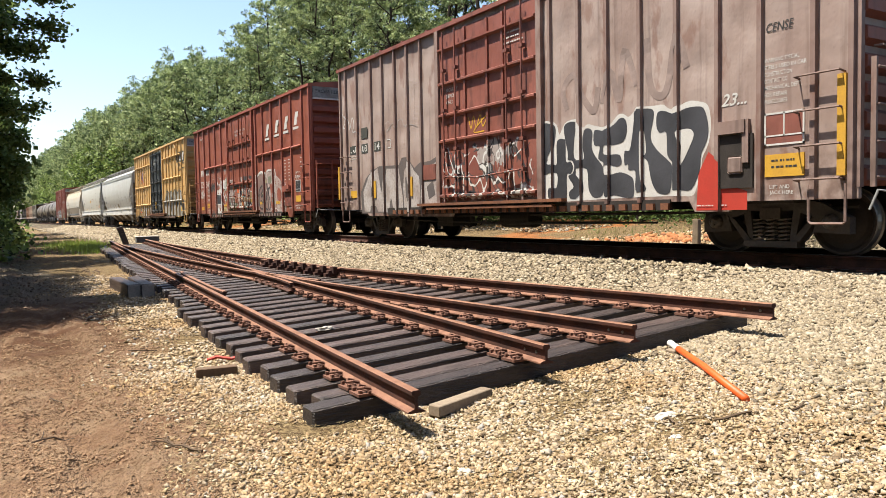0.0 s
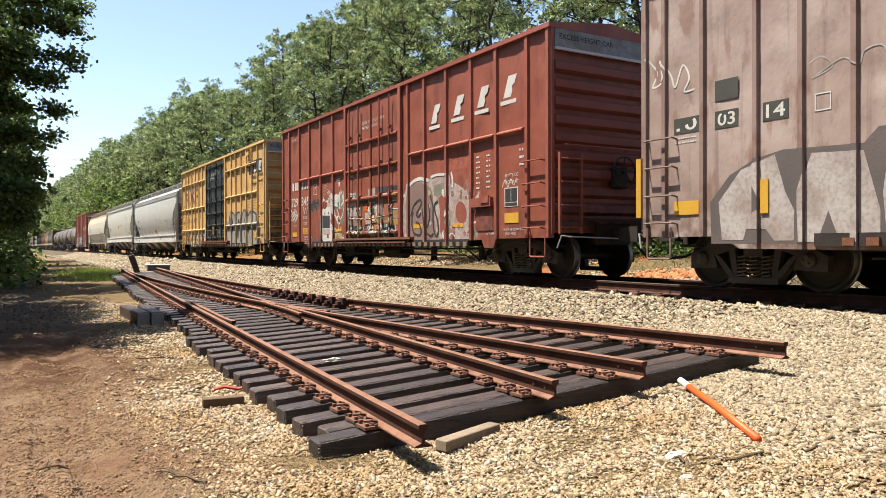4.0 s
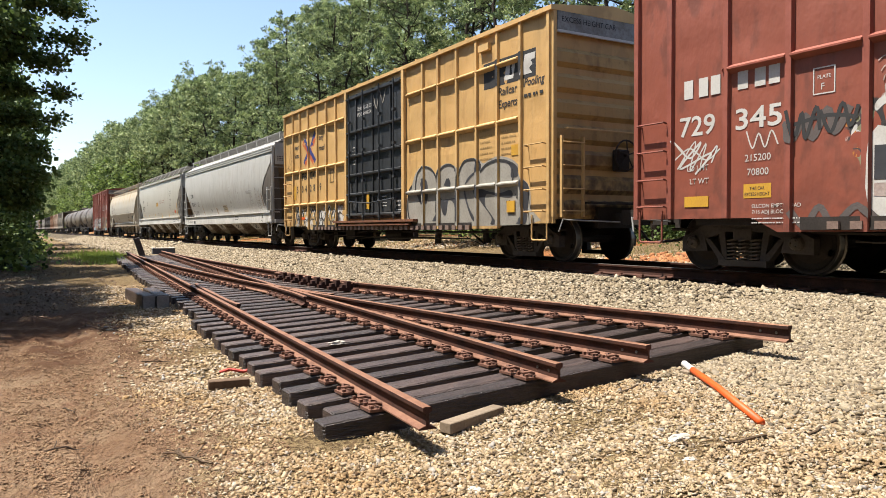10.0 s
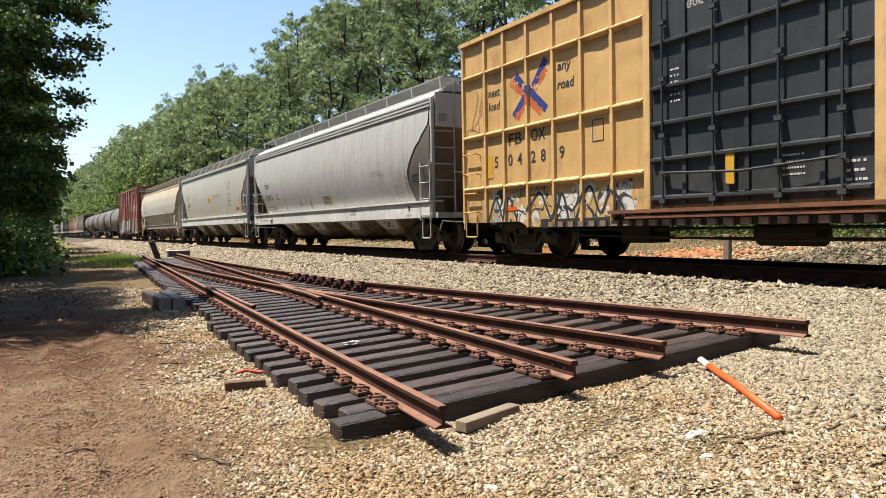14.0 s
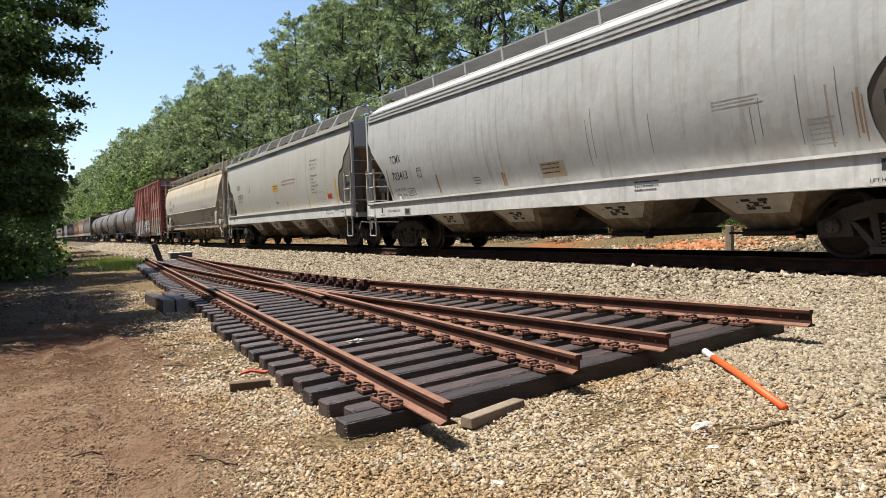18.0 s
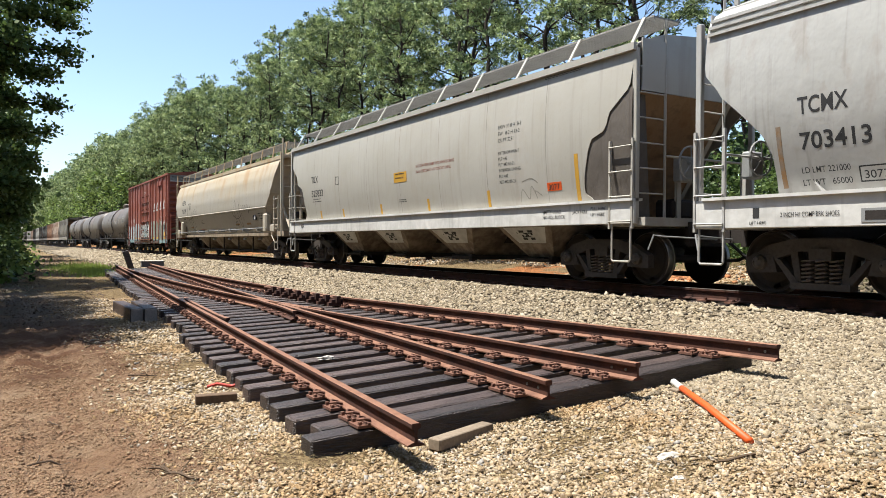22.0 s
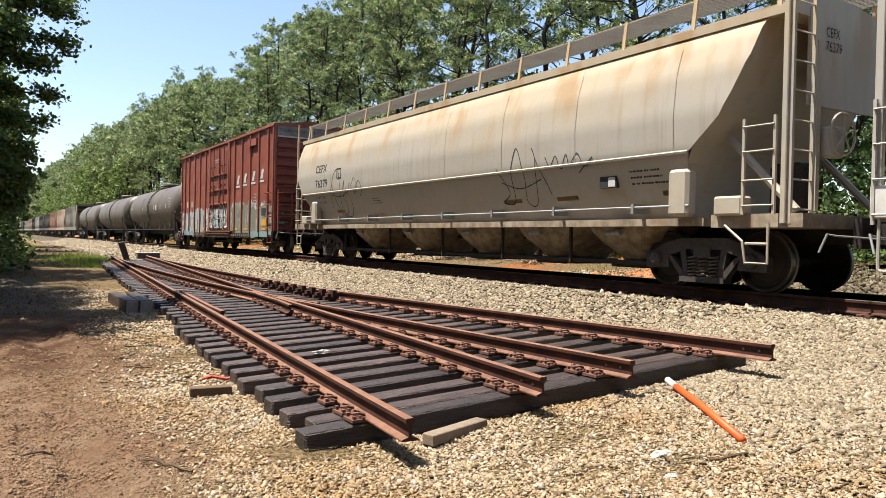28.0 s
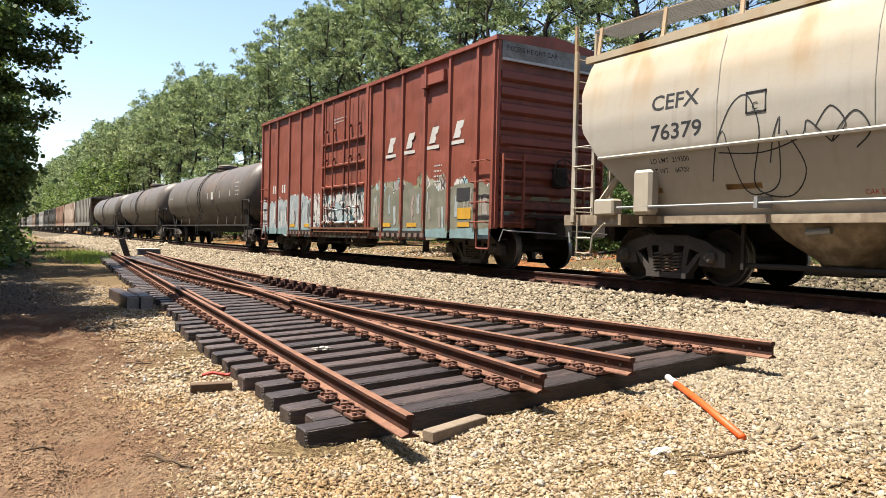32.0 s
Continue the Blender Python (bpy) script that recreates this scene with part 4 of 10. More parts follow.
def ladder(car, y0, y1, zs, x, material, stile=True, depth=0.09, name="ladder"):
    if not stile:
        first = part("ladder_rung", tubes(0.016, [(x + depth, y0, -0.02), (x, y0, 0), (x, y1, 0), (x + depth, y1, -0.02)]), material, car)
        first.matrix_basis = pose(0, 0, zs[0])
        for z in zs[1:]:
            again(first, pose(0, 0, z))
        return first
    bm = bmesh.new()
    for z in zs:
        tube(bm, [(x + depth, y0, z - 0.02), (x, y0, z), (x, y1, z), (x + depth, y1, z - 0.02)], 0.014, 5)
    if stile:
        for y in (y0, y1):
            box(bm, x + depth * 0.2, x + depth * 0.9, y - 0.02, y + 0.02, min(zs) - 0.12, max(zs) + 0.12)
    return part(name, bm, material, car)


def end_ladder(car, x0, x1, zs, y, material, depth=0.08, name="end_ladder"):
    bm = bmesh.new()
    for z in zs:
        tube(bm, [(x0, y + depth, z), (x0, y, z), (x1, y, z), (x1, y + depth, z)], 0.014, 5)
    for x in (x0, x1):
        box(bm, x - 0.02, x + 0.02, y + depth * 0.2, y + depth, min(zs) - 0.12, max(zs) + 0.12)
    return part(name, bm, material, car)


def stirrup(car, y0, y1, z0, z1, material, x=0.02):
    part("sill_step", tubes(0.02, [(x, y0, z1), (x, y0, z0 + 0.03), (x, y0 + 0.03, z0), (x, y1 - 0.03, z0), (x, y1, z0 + 0.03), (x, y1, z1)]), material, car)


def brake_wheel(car, x, y, z, r, material):
    bm = bmesh.new()
    n = 20
    tube(bm, [(x + r * math.cos(2 * math.pi * k / n), y, z + r * math.sin(2 * math.pi * k / n)) for k in range(n + 1)], 0.018, 6)
    for k in range(5):
        a = 2 * math.pi * k / 5 + 0.3
        tube(bm, [(x, y - 0.03, z), (x + r * math.cos(a), y, z + r * math.sin(a))], 0.013, 5)
    tube(bm, [(x, y - 0.05, z), (x, y + 0.2, z)], 0.03, 8)
    w = part("brake_wheel", bm, material, car)
    part("brake_housing", soft_box(x - 0.18, x + 0.16, y + 0.05, y + 0.24, z - 0.32, z + 0.12, 0.03), material, car)
    return w


def underframe(car, length, y0, y1, material=STEEL_DARK, tank=True):
    part("centre_sill", boxes((MID - 0.2, MID + 0.2, 0.1, length - 0.1, 0.70, 1.0)), material, car)
    first = part("cross_bearer", boxes((0.14, 3.02, -0.07, 0.07, 0.80, 0.99), (0.5, 2.66, -0.09, 0.09, 0.66, 0.80)), material, car)
    first.matrix_basis = pose(0, y0 + 0.5, 0)
    n = max(2, int((y1 - y0 - 1.0) / 1.6))
    for i in range(1, n + 1):
        again(first, pose(0, y0 + 0.5 + (y1 - y0 - 1.0) * i / n, 0))
    part("train_line", tubes(0.024, [(0.62, 0.3, 0.66), (0.62, y0, 0.60), (0.62, y1, 0.60), (0.62, length - 0.3, 0.66)]), material, car)
    if tank:
        bm = turned(bmesh.new(), [(-0.55, 0.05), (-0.5, 0.2), (0.5, 0.2), (0.55, 0.05)], (0, 0, 0), 14)
        bm.transform(Matrix.Translation((0.75, (y0 + y1) / 2, 0.52)) @ pose(0, 0, 0, 0, 0, 90))
        part("air_reservoir", bm, material, car)
        part("brake_cylinder", boxes((0.5, 1.0, y1 - 1.9, y1 - 1.2, 0.35, 0.7), (0.6, 0.8, y1 - 2.2, y1 - 0.9, 0.55, 0.62), (0.55, 0.6, y0 + 1.2, y1 - 1.2, 0.42, 0.46)), material, car)
        part("brake_rod", tubes(0.018, [(0.3, y0, 0.45), (0.3, (y0 + y1) / 2, 0.42), (0.3, y1, 0.5)]), material, car)


def hazard_tabs(car, y0, y1, z0, z1, light, dark, x=-0.02):
    """The row of small blocks along the bottom of a box car's side sill."""
    n = int((y1 - y0) / 0.3)
    first = None
    for i in range(n):
        if first is None:
            first = part("sill_tab", boxes((x, x + 0.1, y0, y0 + 0.15, z0, z1)), light, car)
        else:
            again(first, pose(0, i * 0.3, 0))
    part("sill_channel", boxes((x + 0.05, x + 0.12, y0, y1, z0 - 0.01, z1 + 0.06)), dark, car)


def box_car(name, label, y0, L, paint, end_paint, trim, posts, ribs, door, sill, roof_paint=None, door_paint=None, half=0.05, end_plate=True, door_ribs=(), door_posts=(), rods=(), tab_paint=None, simple=False, end_n=10):
    """A high box car. ribs: rows of (z, y0, y1); door: (y0, y1, z0, z1); sill: outline (y, z) of the near side's lower edge."""
    car = start_car(name, label, y0, L, (1.5, L - 1.75))
    z1 = 4.93
    SHEETS[car.name] = (tuple(posts), y0)
    body = bmesh.new()
    outline = [(y, z) for y, z in sill] + [(L - 0.02, z1), (0.02, z1)]
    zd = 2.45
    prism(body, [(y, z) for y, z in sill] + [(L - 0.02, zd), (0.02, zd)], 0, 0.056, 0.12)
    prism(body, outline, 0, 3.04, 3.10)
    # the upper side sheet, pressed in and rippled between the posts
    ny, nz = int(L / 0.11), 24
    sheet = []
    for k in range(nz + 1):
        z = zd + (z1 - zd) * k / nz
        row = []
        for i in range(ny + 1):
            y = 0.02 + (L - 0.04) * i / ny
            row.append(body.verts.new((sheet_x(car, y, z), y, z)))
        sheet.append(row)
    for r0, r1 in zip(sheet, sheet[1:]):
        for i in range(ny):
            body.faces.new((r0[i], r0[i + 1], r1[i + 1], r1[i])).smooth = True
    box(body, 0.12, 3.04, 0.06, L - 0.06, 1.0, z1 - 0.02)
    part("body", body, paint, car)
    roof = bmesh.new()
    prism(roof, [(-0.02, z1 - 0.06), (-0.02, z1 + 0.03), (MID, z1 + 0.22), (3.18, z1 + 0.03), (3.18, z1 - 0.06)], 1, -0.04, L + 0.04)
    part("roof", roof, roof_paint or trim, car)
    if not simple:
        rib = None
        for i in range(int(L / 1.2)):
            y = 0.6 + i * 1.2
            rb = bmesh.new()
            prism(rb, [(-0.02, z1 + 0.028), (-0.02, z1 + 0.065), (MID, z1 + 0.255), (3.18, z1 + 0.065), (3.18, z1 + 0.028), (MID, z1 + 0.218)], 1, y - 0.04, y + 0.04)
            if rib is None:
                rib = part("roof_seam", rb, roof_paint or trim, car)
            else:
                rb.free()
                again(rib, pose(0, i * 1.2, 0))
    for y in posts:
        zb = np.interp(y, [p[0] for p in sorted(sill)], [p[1] for p in sorted(sill)])
        bm = bmesh.new()
        prism(bm, [(0.058, y - half), (0.0, y - half * 0.75), (0.0, y + half * 0.75), (0.058, y + half)], 2, zb, z1 - 0.06)
        part("side_post", bm, trim, car)
        if not simple:
            bm = bmesh.new()
            prism(bm, [(3.10, y - half), (3.16, y - half), (3.16, y + half), (3.10, y + half)], 2, 0.9, z1 - 0.06)
            part("far_post", bm, trim, car)
    for z, a, b in ribs:
        edges = [a] + [p for p in sorted(posts) if a < p < b] + [b]
        for p, q in zip(edges, edges[1:]):
            bm = bmesh.new()
            prism(bm, [(0.058, z - 0.07), (-0.03, z - 0.012), (-0.03, z + 0.012), (0.058, z + 0.06)], 1, p + half * 0.7, q - half * 0.7)
            part("side_rib", bm, trim, car)
    # leading and trailing ends
    for y, s in ((0.0, -1), (L, 1)):
        for i in range(end_n):
            pitch = 3.45 / end_n
            z = 1.05 + i * pitch
            bm = bmesh.new()
            d = 0.05 if end_n > 8 else 0.015
            a, b = (y + 0.06, y - d) if s < 0 else (y - 0.06, y + d)
            prism(bm, [(a, z - 0.38 * pitch), (b, z - 0.2 * pitch), (b, z + 0.2 * pitch), (a, z + 0.38 * pitch)], 0, 0.14, 3.02)
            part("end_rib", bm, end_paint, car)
        for x in (0.05, 3.028):
            part("corner_post", boxes((x, x + 0.08, *sorted((y - s * 0.1, y + s * 0.02)), 0.9, z1)), trim, car)
        if end_plate:
            part("height_plate", boxes((0.14, 3.02, *sorted((y - s * 0.0, y + s * 0.035)), z1 - 0.42, z1 - 0.03)), PLATE_GREY, car, "pale grey end plate")
            part("plate_edge", boxes((0.14, 3.02, *sorted((y - s * 0.0, y + s * 0.05)), z1 - 0.47, z1 - 0.42)), WHITE_PAINT, car)
    if end_plate:
        sign_on_end(car, "EXCESS HEIGHT CAR", 0.24, z1 - 0.26, 0.15, BLACK_PAINT, y=-0.042)
    # door
    d0, d1, dz0, dz1 = door
    dp = door_paint or paint
    dr = part("door", boxes((0.03, 0.09, d0 + 0.08, d1 - 0.08, dz0, dz1)), dp, car)
    for y in (d0, d1):
        part("door_post", boxes((-0.02, 0.06, y - 0.07, y + 0.07, dz0 - 0.15, z1 - 0.06)), trim, car)
    for z in door_ribs:
        bm = bmesh.new()
        prism(bm, [(0.03, z - 0.06), (-0.045, z - 0.02), (-0.045, z + 0.02), (0.03, z + 0.05)], 1, d0 + 0.1, d1 - 0.1)
        part("door_rib", bm, dp, dr)
    for y in door_posts:
        part("door_stile", boxes((-0.01, 0.03, y - 0.035, y + 0.035, dz0 + 0.02, dz1 - 0.02)), dp, dr)
    for y in rods:
        part("lock_rod", tubes(0.022, [(-0.06, y, dz0 - 0.05), (-0.06, y, dz1 + 0.02)]), dp, dr)
    if rods:
        ym = sum(rods) / len(rods)
        part("door_handle", tubes(0.02, [(-0.07, rods[0], 1.5), (-0.12, ym, 1.42), (-0.07, rods[-1], 1.5)]), dp, dr)
        first = None
        for y in rods:
            for z in (1.05, 1.5, 2.1, 3.0, 3.9):
                if first is None:
                    first = part("rod_bracket", boxes((-0.085, 0.0, -0.06, 0.06, -0.035, 0.035)), dp, dr)
                    first.matrix_basis = pose(0, y, z)
                else:
                    again(first, pose(0, y, z))
    part("door_track", boxes((-0.08, 0.06, d0 - 0.7, d1 + 0.9, dz0 - 0.11, dz0 - 0.05), (-0.06, 0.06, d0 - 0.4, d1 + 0.5, dz0 - 0.2, dz0 - 0.15)), TRACK_RUST, car, "rusty door track")
    hazard_tabs(car, 2.9, L - 3.0, 0.66, 0.76, tab_paint or TAB, STEEL_DARK)
    for ya, yb in ((0.9, 2.1), (L - 2.3, L - 1.2)):
        part("bolster_end", boxes((0.13, 0.4, ya, yb, 0.72, 0.98)), STEEL_DARK, car)
    underframe(car, L, 3.4, L - 3.6)
    couplers(car, L)
    rung = [1.02, 1.45, 1.9, 2.35]
    ladder(car, 0.18, 0.78, rung, -0.06, trim, False, 0.12)
    ladder(car, L - 0.72, L - 0.15, rung, -0.06, trim, False, 0.12)
    end_ladder(car, 0.18, 0.72, rung, -0.16, trim)
    end_ladder(car, 2.44, 2.98, rung, -0.16, trim)
    brake_wheel(car, 1.75, -0.24, 2.15, 0.3, STEEL_DARK)
    part("crossover_step", boxes((0.75, 2.4, -0.32, -0.05, 1.16, 1.2)), STEEL_DARK, car)
    part("end_grab", tubes(0.016, [(0.3, -0.04, 2.62), (0.3, -0.14, 2.62), (2.86, -0.14, 2.62), (2.86, -0.04, 2.62)]), trim, car)
    stirrup(car, 0.14, 0.62, 0.45, 0.95, trim)
    stirrup(car, L - 0.62, L - 0.14, 0.45, 0.95, trim)
    return car


TAB = surface("dusty_tab_paint", (0.30, 0.21, 0.17), (0.16, 0.1, 0.08), 0.8, 0, 3, 30, 0.7, 0.2, 0.004)
PLATE_GREY = surface("end_plate_grey", (0.36, 0.36, 0.34), (0.2, 0.17, 0.14), 0.7, 0, 2.5, 18, 0.8, 0.1, 0.003)
TRACK_RUST = surface("track_rust", (0.26, 0.10, 0.045), (0.12, 0.05, 0.03), 0.85, 0, 3, 30, 0.7, 0.3, 0.004)
W, K, T1, O1, G1, S1 = (0.68, 0.66, 0.62), (0.05, 0.045, 0.045), (0.30, 0.50, 0.52), (0.6, 0.25, 0.05), (0.28, 0.29, 0.18), (0.38, 0.35, 0.32)

def outline_on_side(car, x, y0, y1, z0, z1, material, t=0.016):
    """A thin painted frame."""
    part("plate_outline", boxes((x, x + 0.003, y0, y1, z0, z0 + t), (x, x + 0.003, y0, y1, z1 - t, z1), (x, x + 0.003, y0, y0 + t, z0 + t, z1 - t), (x, x + 0.003, y1 - t, y1, z0 + t, z1 - t)), material, car)


# --- brown box car with a red door ---
BROWN = car_paint("faded_brown_paint", (0.35, 0.245, 0.205), (0.15, 0.09, 0.07), 0.8, 1.5, 0.6, 0.5, (0.22, 0.095, 0.06), 0.55, (0.56, 0.46, 0.41))
BROWN_TRIM = car_paint("brown_post_paint", (0.27, 0.17, 0.14), (0.09, 0.055, 0.045), 0.7, 1.5, 0.65, 0.45, (0.18, 0.07, 0.045), 0.5, (0.40, 0.30, 0.26))
DOOR_RED = car_paint("dull_red_door", (0.275, 0.09, 0.063), (0.10, 0.045, 0.035), 0.7, 1.7, 0.6, 0.35, (0.11, 0.05, 0.04), 0.5)
DOOR_A = tagged_paint("tagged_red_door", (0.275, 0.09, 0.063), [(6.3, 9.6, 0.9, 2.1, 0.4, [(0.26, 0.085, 0.06), (0.30, 0.11, 0.08), S1, (0.25, 0.08, 0.058), (0.2, 0.075, 0.06), (0.28, 0.09, 0.063), (0.42, 0.36, 0.33), (0.27, 0.088, 0.06)])],
                     grime=(0.10, 0.045, 0.035), amount=0.7, low=1.7, streak=0.35, rust=(0.11, 0.05, 0.04), rust_amount=0.5)
PA = [0.08, 0.57, 1.34, 2.03, 2.78, 3.52, 4.27, 4.97, 5.75, 10.58, 11.26, 11.92, 12.63, 13.31, 14.22, 14.96, 15.36]
car_a = box_car("box_car", "faded brown box car with dull red door and spray-painted letters", 4.99, 15.45, BROWN, DOOR_RED, BROWN_TRIM, PA, [],
                (6.03, 9.76, 0.95, 4.75), [(0.0, 0.76), (1.75, 0.76), (1.85, 0.62), (2.45, 0.62), (2.55, 0.78), (9.2, 0.78), (9.3, 0.58), (13.6, 0.62), (13.9, 0.8), (15.45, 0.8)],
                DOOR_RED, DOOR_A, 0.045, False, (1.05, 2.31, 2.9, 3.62, 4.4), (7.75, 7.2, 8.6), (6.5, 7.0, 8.9, 9.4), TRACK_RUST)
NUMBER_GREEN = surface("dark_number_ground", (0.05, 0.055, 0.045), (0.1, 0.09, 0.075), 0.7)


CHARCOAL = surface("charcoal_spray", (0.045, 0.045, 0.05), (0.09, 0.09, 0.1), 0.5, 0, 1.0, 12, 0.8)
# the tall bubble letters 4 H E A D on their white ground
blob(car_a, WHITE_PAINT, [(6.2, 2.35), (5.89, 2.37), (5.67, 2.32), (5.58, 2.24), (5.52, 2.08), (5.43, 2.19), (5.33, 2.29), (5.07, 2.31), (4.98, 2.23), (4.89, 2.14), (4.76, 2.19), (4.62, 2.15), (4.34, 2.09), (4.2, 2.13), (4.03, 2.26), (3.9, 2.26), (3.79, 2.2), (3.67, 2.27), (3.62, 2.33), (3.4, 2.32), (3.21, 2.31), (3.05, 2.3), (2.9, 2.21), (2.72, 2.25), (2.54, 2.29), (2.34, 2.25), (2.21, 2.18), (2.16, 1.95), (2.17, 1.76), (2.22, 1.58), (2.31, 1.42), (2.34, 1.2), (2.42, 0.97), (2.51, 0.86), (2.8, 0.87), (3.57, 0.87), (4.44, 0.86), (5.69, 0.84), (6.2, 0.93), (6.55, 1.11), (6.54, 1.31), (6.36, 1.42), (6.2, 1.48), (6.3, 1.74), (6.41, 1.97), (6.26, 2.1), (6.23, 2.24)], PA, "spray_ground", 0.001)
blob(car_a, CHARCOAL, [(6.14, 2.32), (5.89, 2.33), (5.67, 2.27), (5.62, 2.14), (5.68, 1.87), (5.76, 1.72), (5.9, 1.57), (5.68, 1.54), (5.6, 1.55), (5.6, 1.9), (5.54, 1.99), (5.41, 1.99), (5.35, 1.93), (5.34, 1.58), (5.21, 1.56), (5.15, 1.45), (5.21, 1.34), (5.32, 1.32), (5.32, 0.95), (5.4, 0.88), (5.72, 0.89), (5.79, 0.96), (5.77, 1.1), (5.61, 1.11), (5.6, 1.37), (5.91, 1.36), (6.16, 1.33), (6.3, 1.41), (6.16, 1.51), (6.13, 1.66), (6.15, 1.91), (6.2, 2.13)], PA, "spray_letter", 0.005)
blob(car_a, CHARCOAL, [(5.38, 2.22), (5.23, 2.28), (5.07, 2.26), (5.05, 2.19), (5.11, 1.96), (5.12, 1.62), (4.91, 1.57), (4.86, 1.63), (4.89, 1.8), (4.86, 2.08), (4.73, 2.11), (4.64, 2.03), (4.66, 1.78), (4.57, 1.61), (4.39, 1.42), (4.35, 1.21), (4.39, 0.95), (4.51, 0.89), (4.65, 0.91), (4.75, 1.06), (4.79, 1.4), (5.06, 1.41), (5.05, 1.34), (4.91, 1.2), (4.89, 1.0), (5.02, 0.89), (5.23, 0.89), (5.26, 1.01), (5.14, 1.11), (5.28, 1.29), (5.16, 1.35), (5.12, 1.47), (5.18, 1.58), (5.29, 1.6), (5.29, 1.73), (5.37, 2.02)], PA, "spray_letter", 0.005)
blob(car_a, CHARCOAL, [(4.59, 2.06), (4.34, 2.03), (4.11, 2.12), (3.98, 2.2), (3.86, 2.17), (3.82, 1.99), (3.9, 1.81), (4.12, 1.77), (4.3, 1.77), (4.3, 1.62), (4.08, 1.61), (3.97, 1.57), (3.95, 1.44), (4.06, 1.4), (4.29, 1.44), (4.29, 1.27), (3.99, 1.3), (3.78, 1.24), (3.68, 1.15), (3.68, 0.9), (3.82, 0.87), (4.13, 0.92), (4.31, 0.92), (4.33, 1.43), (4.5, 1.56), (4.46, 1.77), (4.6, 1.81)], PA, "spray_letter", 0.005)
blob(car_a, CHARCOAL, [(3.65, 2.28), (3.44, 2.29), (3.26, 2.25), (3.25, 2.11), (3.31, 1.82), (3.17, 1.6), (2.91, 1.39), (2.88, 1.25), (2.92, 0.93), (3.1, 0.91), (3.21, 0.97), (3.31, 1.16), (3.37, 1.43), (3.48, 1.53), (3.41, 1.59), (3.44, 1.89), (3.5, 1.92), (3.51, 1.56), (3.49, 1.17), (3.41, 1.01), (3.49, 0.95), (3.64, 0.99), (3.64, 1.3), (3.79, 1.32), (3.8, 1.42), (3.88, 1.42), (3.88, 1.64), (3.77, 1.65), (3.71, 1.86), (3.67, 2.13)], PA, "spray_letter", 0.005)
blob(car_a, CHARCOAL, [(3.17, 2.19), (3.02, 2.2), (2.83, 2.13), (2.61, 2.19), (2.34, 2.18), (2.25, 2.08), (2.2, 1.85), (2.23, 1.66), (2.33, 1.47), (2.36, 1.23), (2.51, 0.96), (2.72, 0.96), (2.84, 0.99), (2.84, 1.34), (2.97, 1.51), (2.99, 1.86), (3.12, 1.87), (3.19, 1.98)], PA, "spray_letter", 0.005)
blob(car_a, WHITE_PAINT, [(2.77, 1.84), (2.61, 1.88), (2.49, 1.84), (2.48, 1.71), (2.72, 1.33), (2.7, 1.62)], PA, "letter_counter", 0.009)
spray(car_a, patch([(2.42, 0.64), (1.55, 0.64), (1.55, 0.9), (1.85, 1.0), (1.95, 1.3), (2.2, 1.5), (2.38, 1.2)]), RED_PAINT, PA, 0.04, name="red_spray")
for k, pts in enumerate(([(5.3, 2.5), (5.4, 2.9), (5.1, 3.1), (4.9, 2.7), (4.6, 2.4), (4.5, 2.8)], [(4.4, 2.5), (4.2, 3.0), (4.0, 2.5), (3.9, 3.3), (3.6, 2.7)], [(3.4, 3.4), (3.3, 2.6), (3.0, 2.5), (2.8, 3.3), (2.6, 2.8)])):
    spray(car_a, ribbon(smooth_line(pts), 0.13), surface("faded_spray_%s" % "abc"[k], (0.27, 0.20, 0.175), (0.38, 0.28, 0.245), 0.7, 0, 3.0, 14, 1.0), PA, 0.04, name="faded_tag")
TAGS_DARK = surface("dark_tag_spray", (0.11, 0.095, 0.09), (0.2, 0.15, 0.135), 0.7)
PALE_SPRAY = surface("pale_grey_spray", (0.52, 0.47, 0.44), (0.34, 0.27, 0.24), 0.7, 0, 2.0, 16, 0.9)
# bubble letters: dark ground, pale fills, dark counters
spray(car_a, patch([(14.08, 0.69), (14.1, 1.31), (13.76, 1.68), (13.34, 1.88), (12.91, 1.96), (11.82, 1.92), (11.64, 2.1), (11.36, 2.09), (11.0, 1.8), (10.76, 1.9), (10.23, 1.92), (9.86, 2.02), (9.86, 0.69)]), TAGS_DARK, PA, 0.04, name="spray_ground", lift=0.001)
for pts in ([(13.89, 0.74), (13.95, 1.3), (13.57, 1.74), (13.03, 1.91), (12.87, 1.38), (12.74, 1.13), (12.75, 0.73), (13.04, 0.73), (13.17, 0.89), (13.48, 0.9), (13.53, 0.74)], [(12.5, 1.87), (11.82, 1.83), (11.62, 1.09), (11.62, 0.71), (12.12, 0.71), (12.27, 1.11), (12.42, 0.71), (12.65, 0.71), (12.68, 1.37)],
            [(11.53, 1.75), (11.26, 1.99), (11.01, 1.73), (10.77, 1.58), (10.72, 1.16), (10.79, 0.85), (10.95, 0.7), (11.54, 0.71), (11.59, 1.31)], [(10.46, 1.76), (10.18, 1.81), (9.88, 1.9), (9.88, 0.71), (10.52, 0.7), (10.61, 1.05)]):
    spray(car_a, patch(pts), PALE_SPRAY, PA, 0.04, name="bubble_letter", lift=0.004)
for pts in ([(11.47, 1.58), (11.33, 1.62), (11.2, 1.29), (11.27, 0.97), (11.46, 1.08)], [(13.4, 1.1), (13.35, 1.5), (13.2, 1.2)], [(10.4, 1.3), (10.1, 1.45), (10.0, 1.1), (10.3, 1.0)]):
    spray(car_a, patch(pts), TAGS_DARK, PA, 0.04, name="letter_counter", lift=0.006)
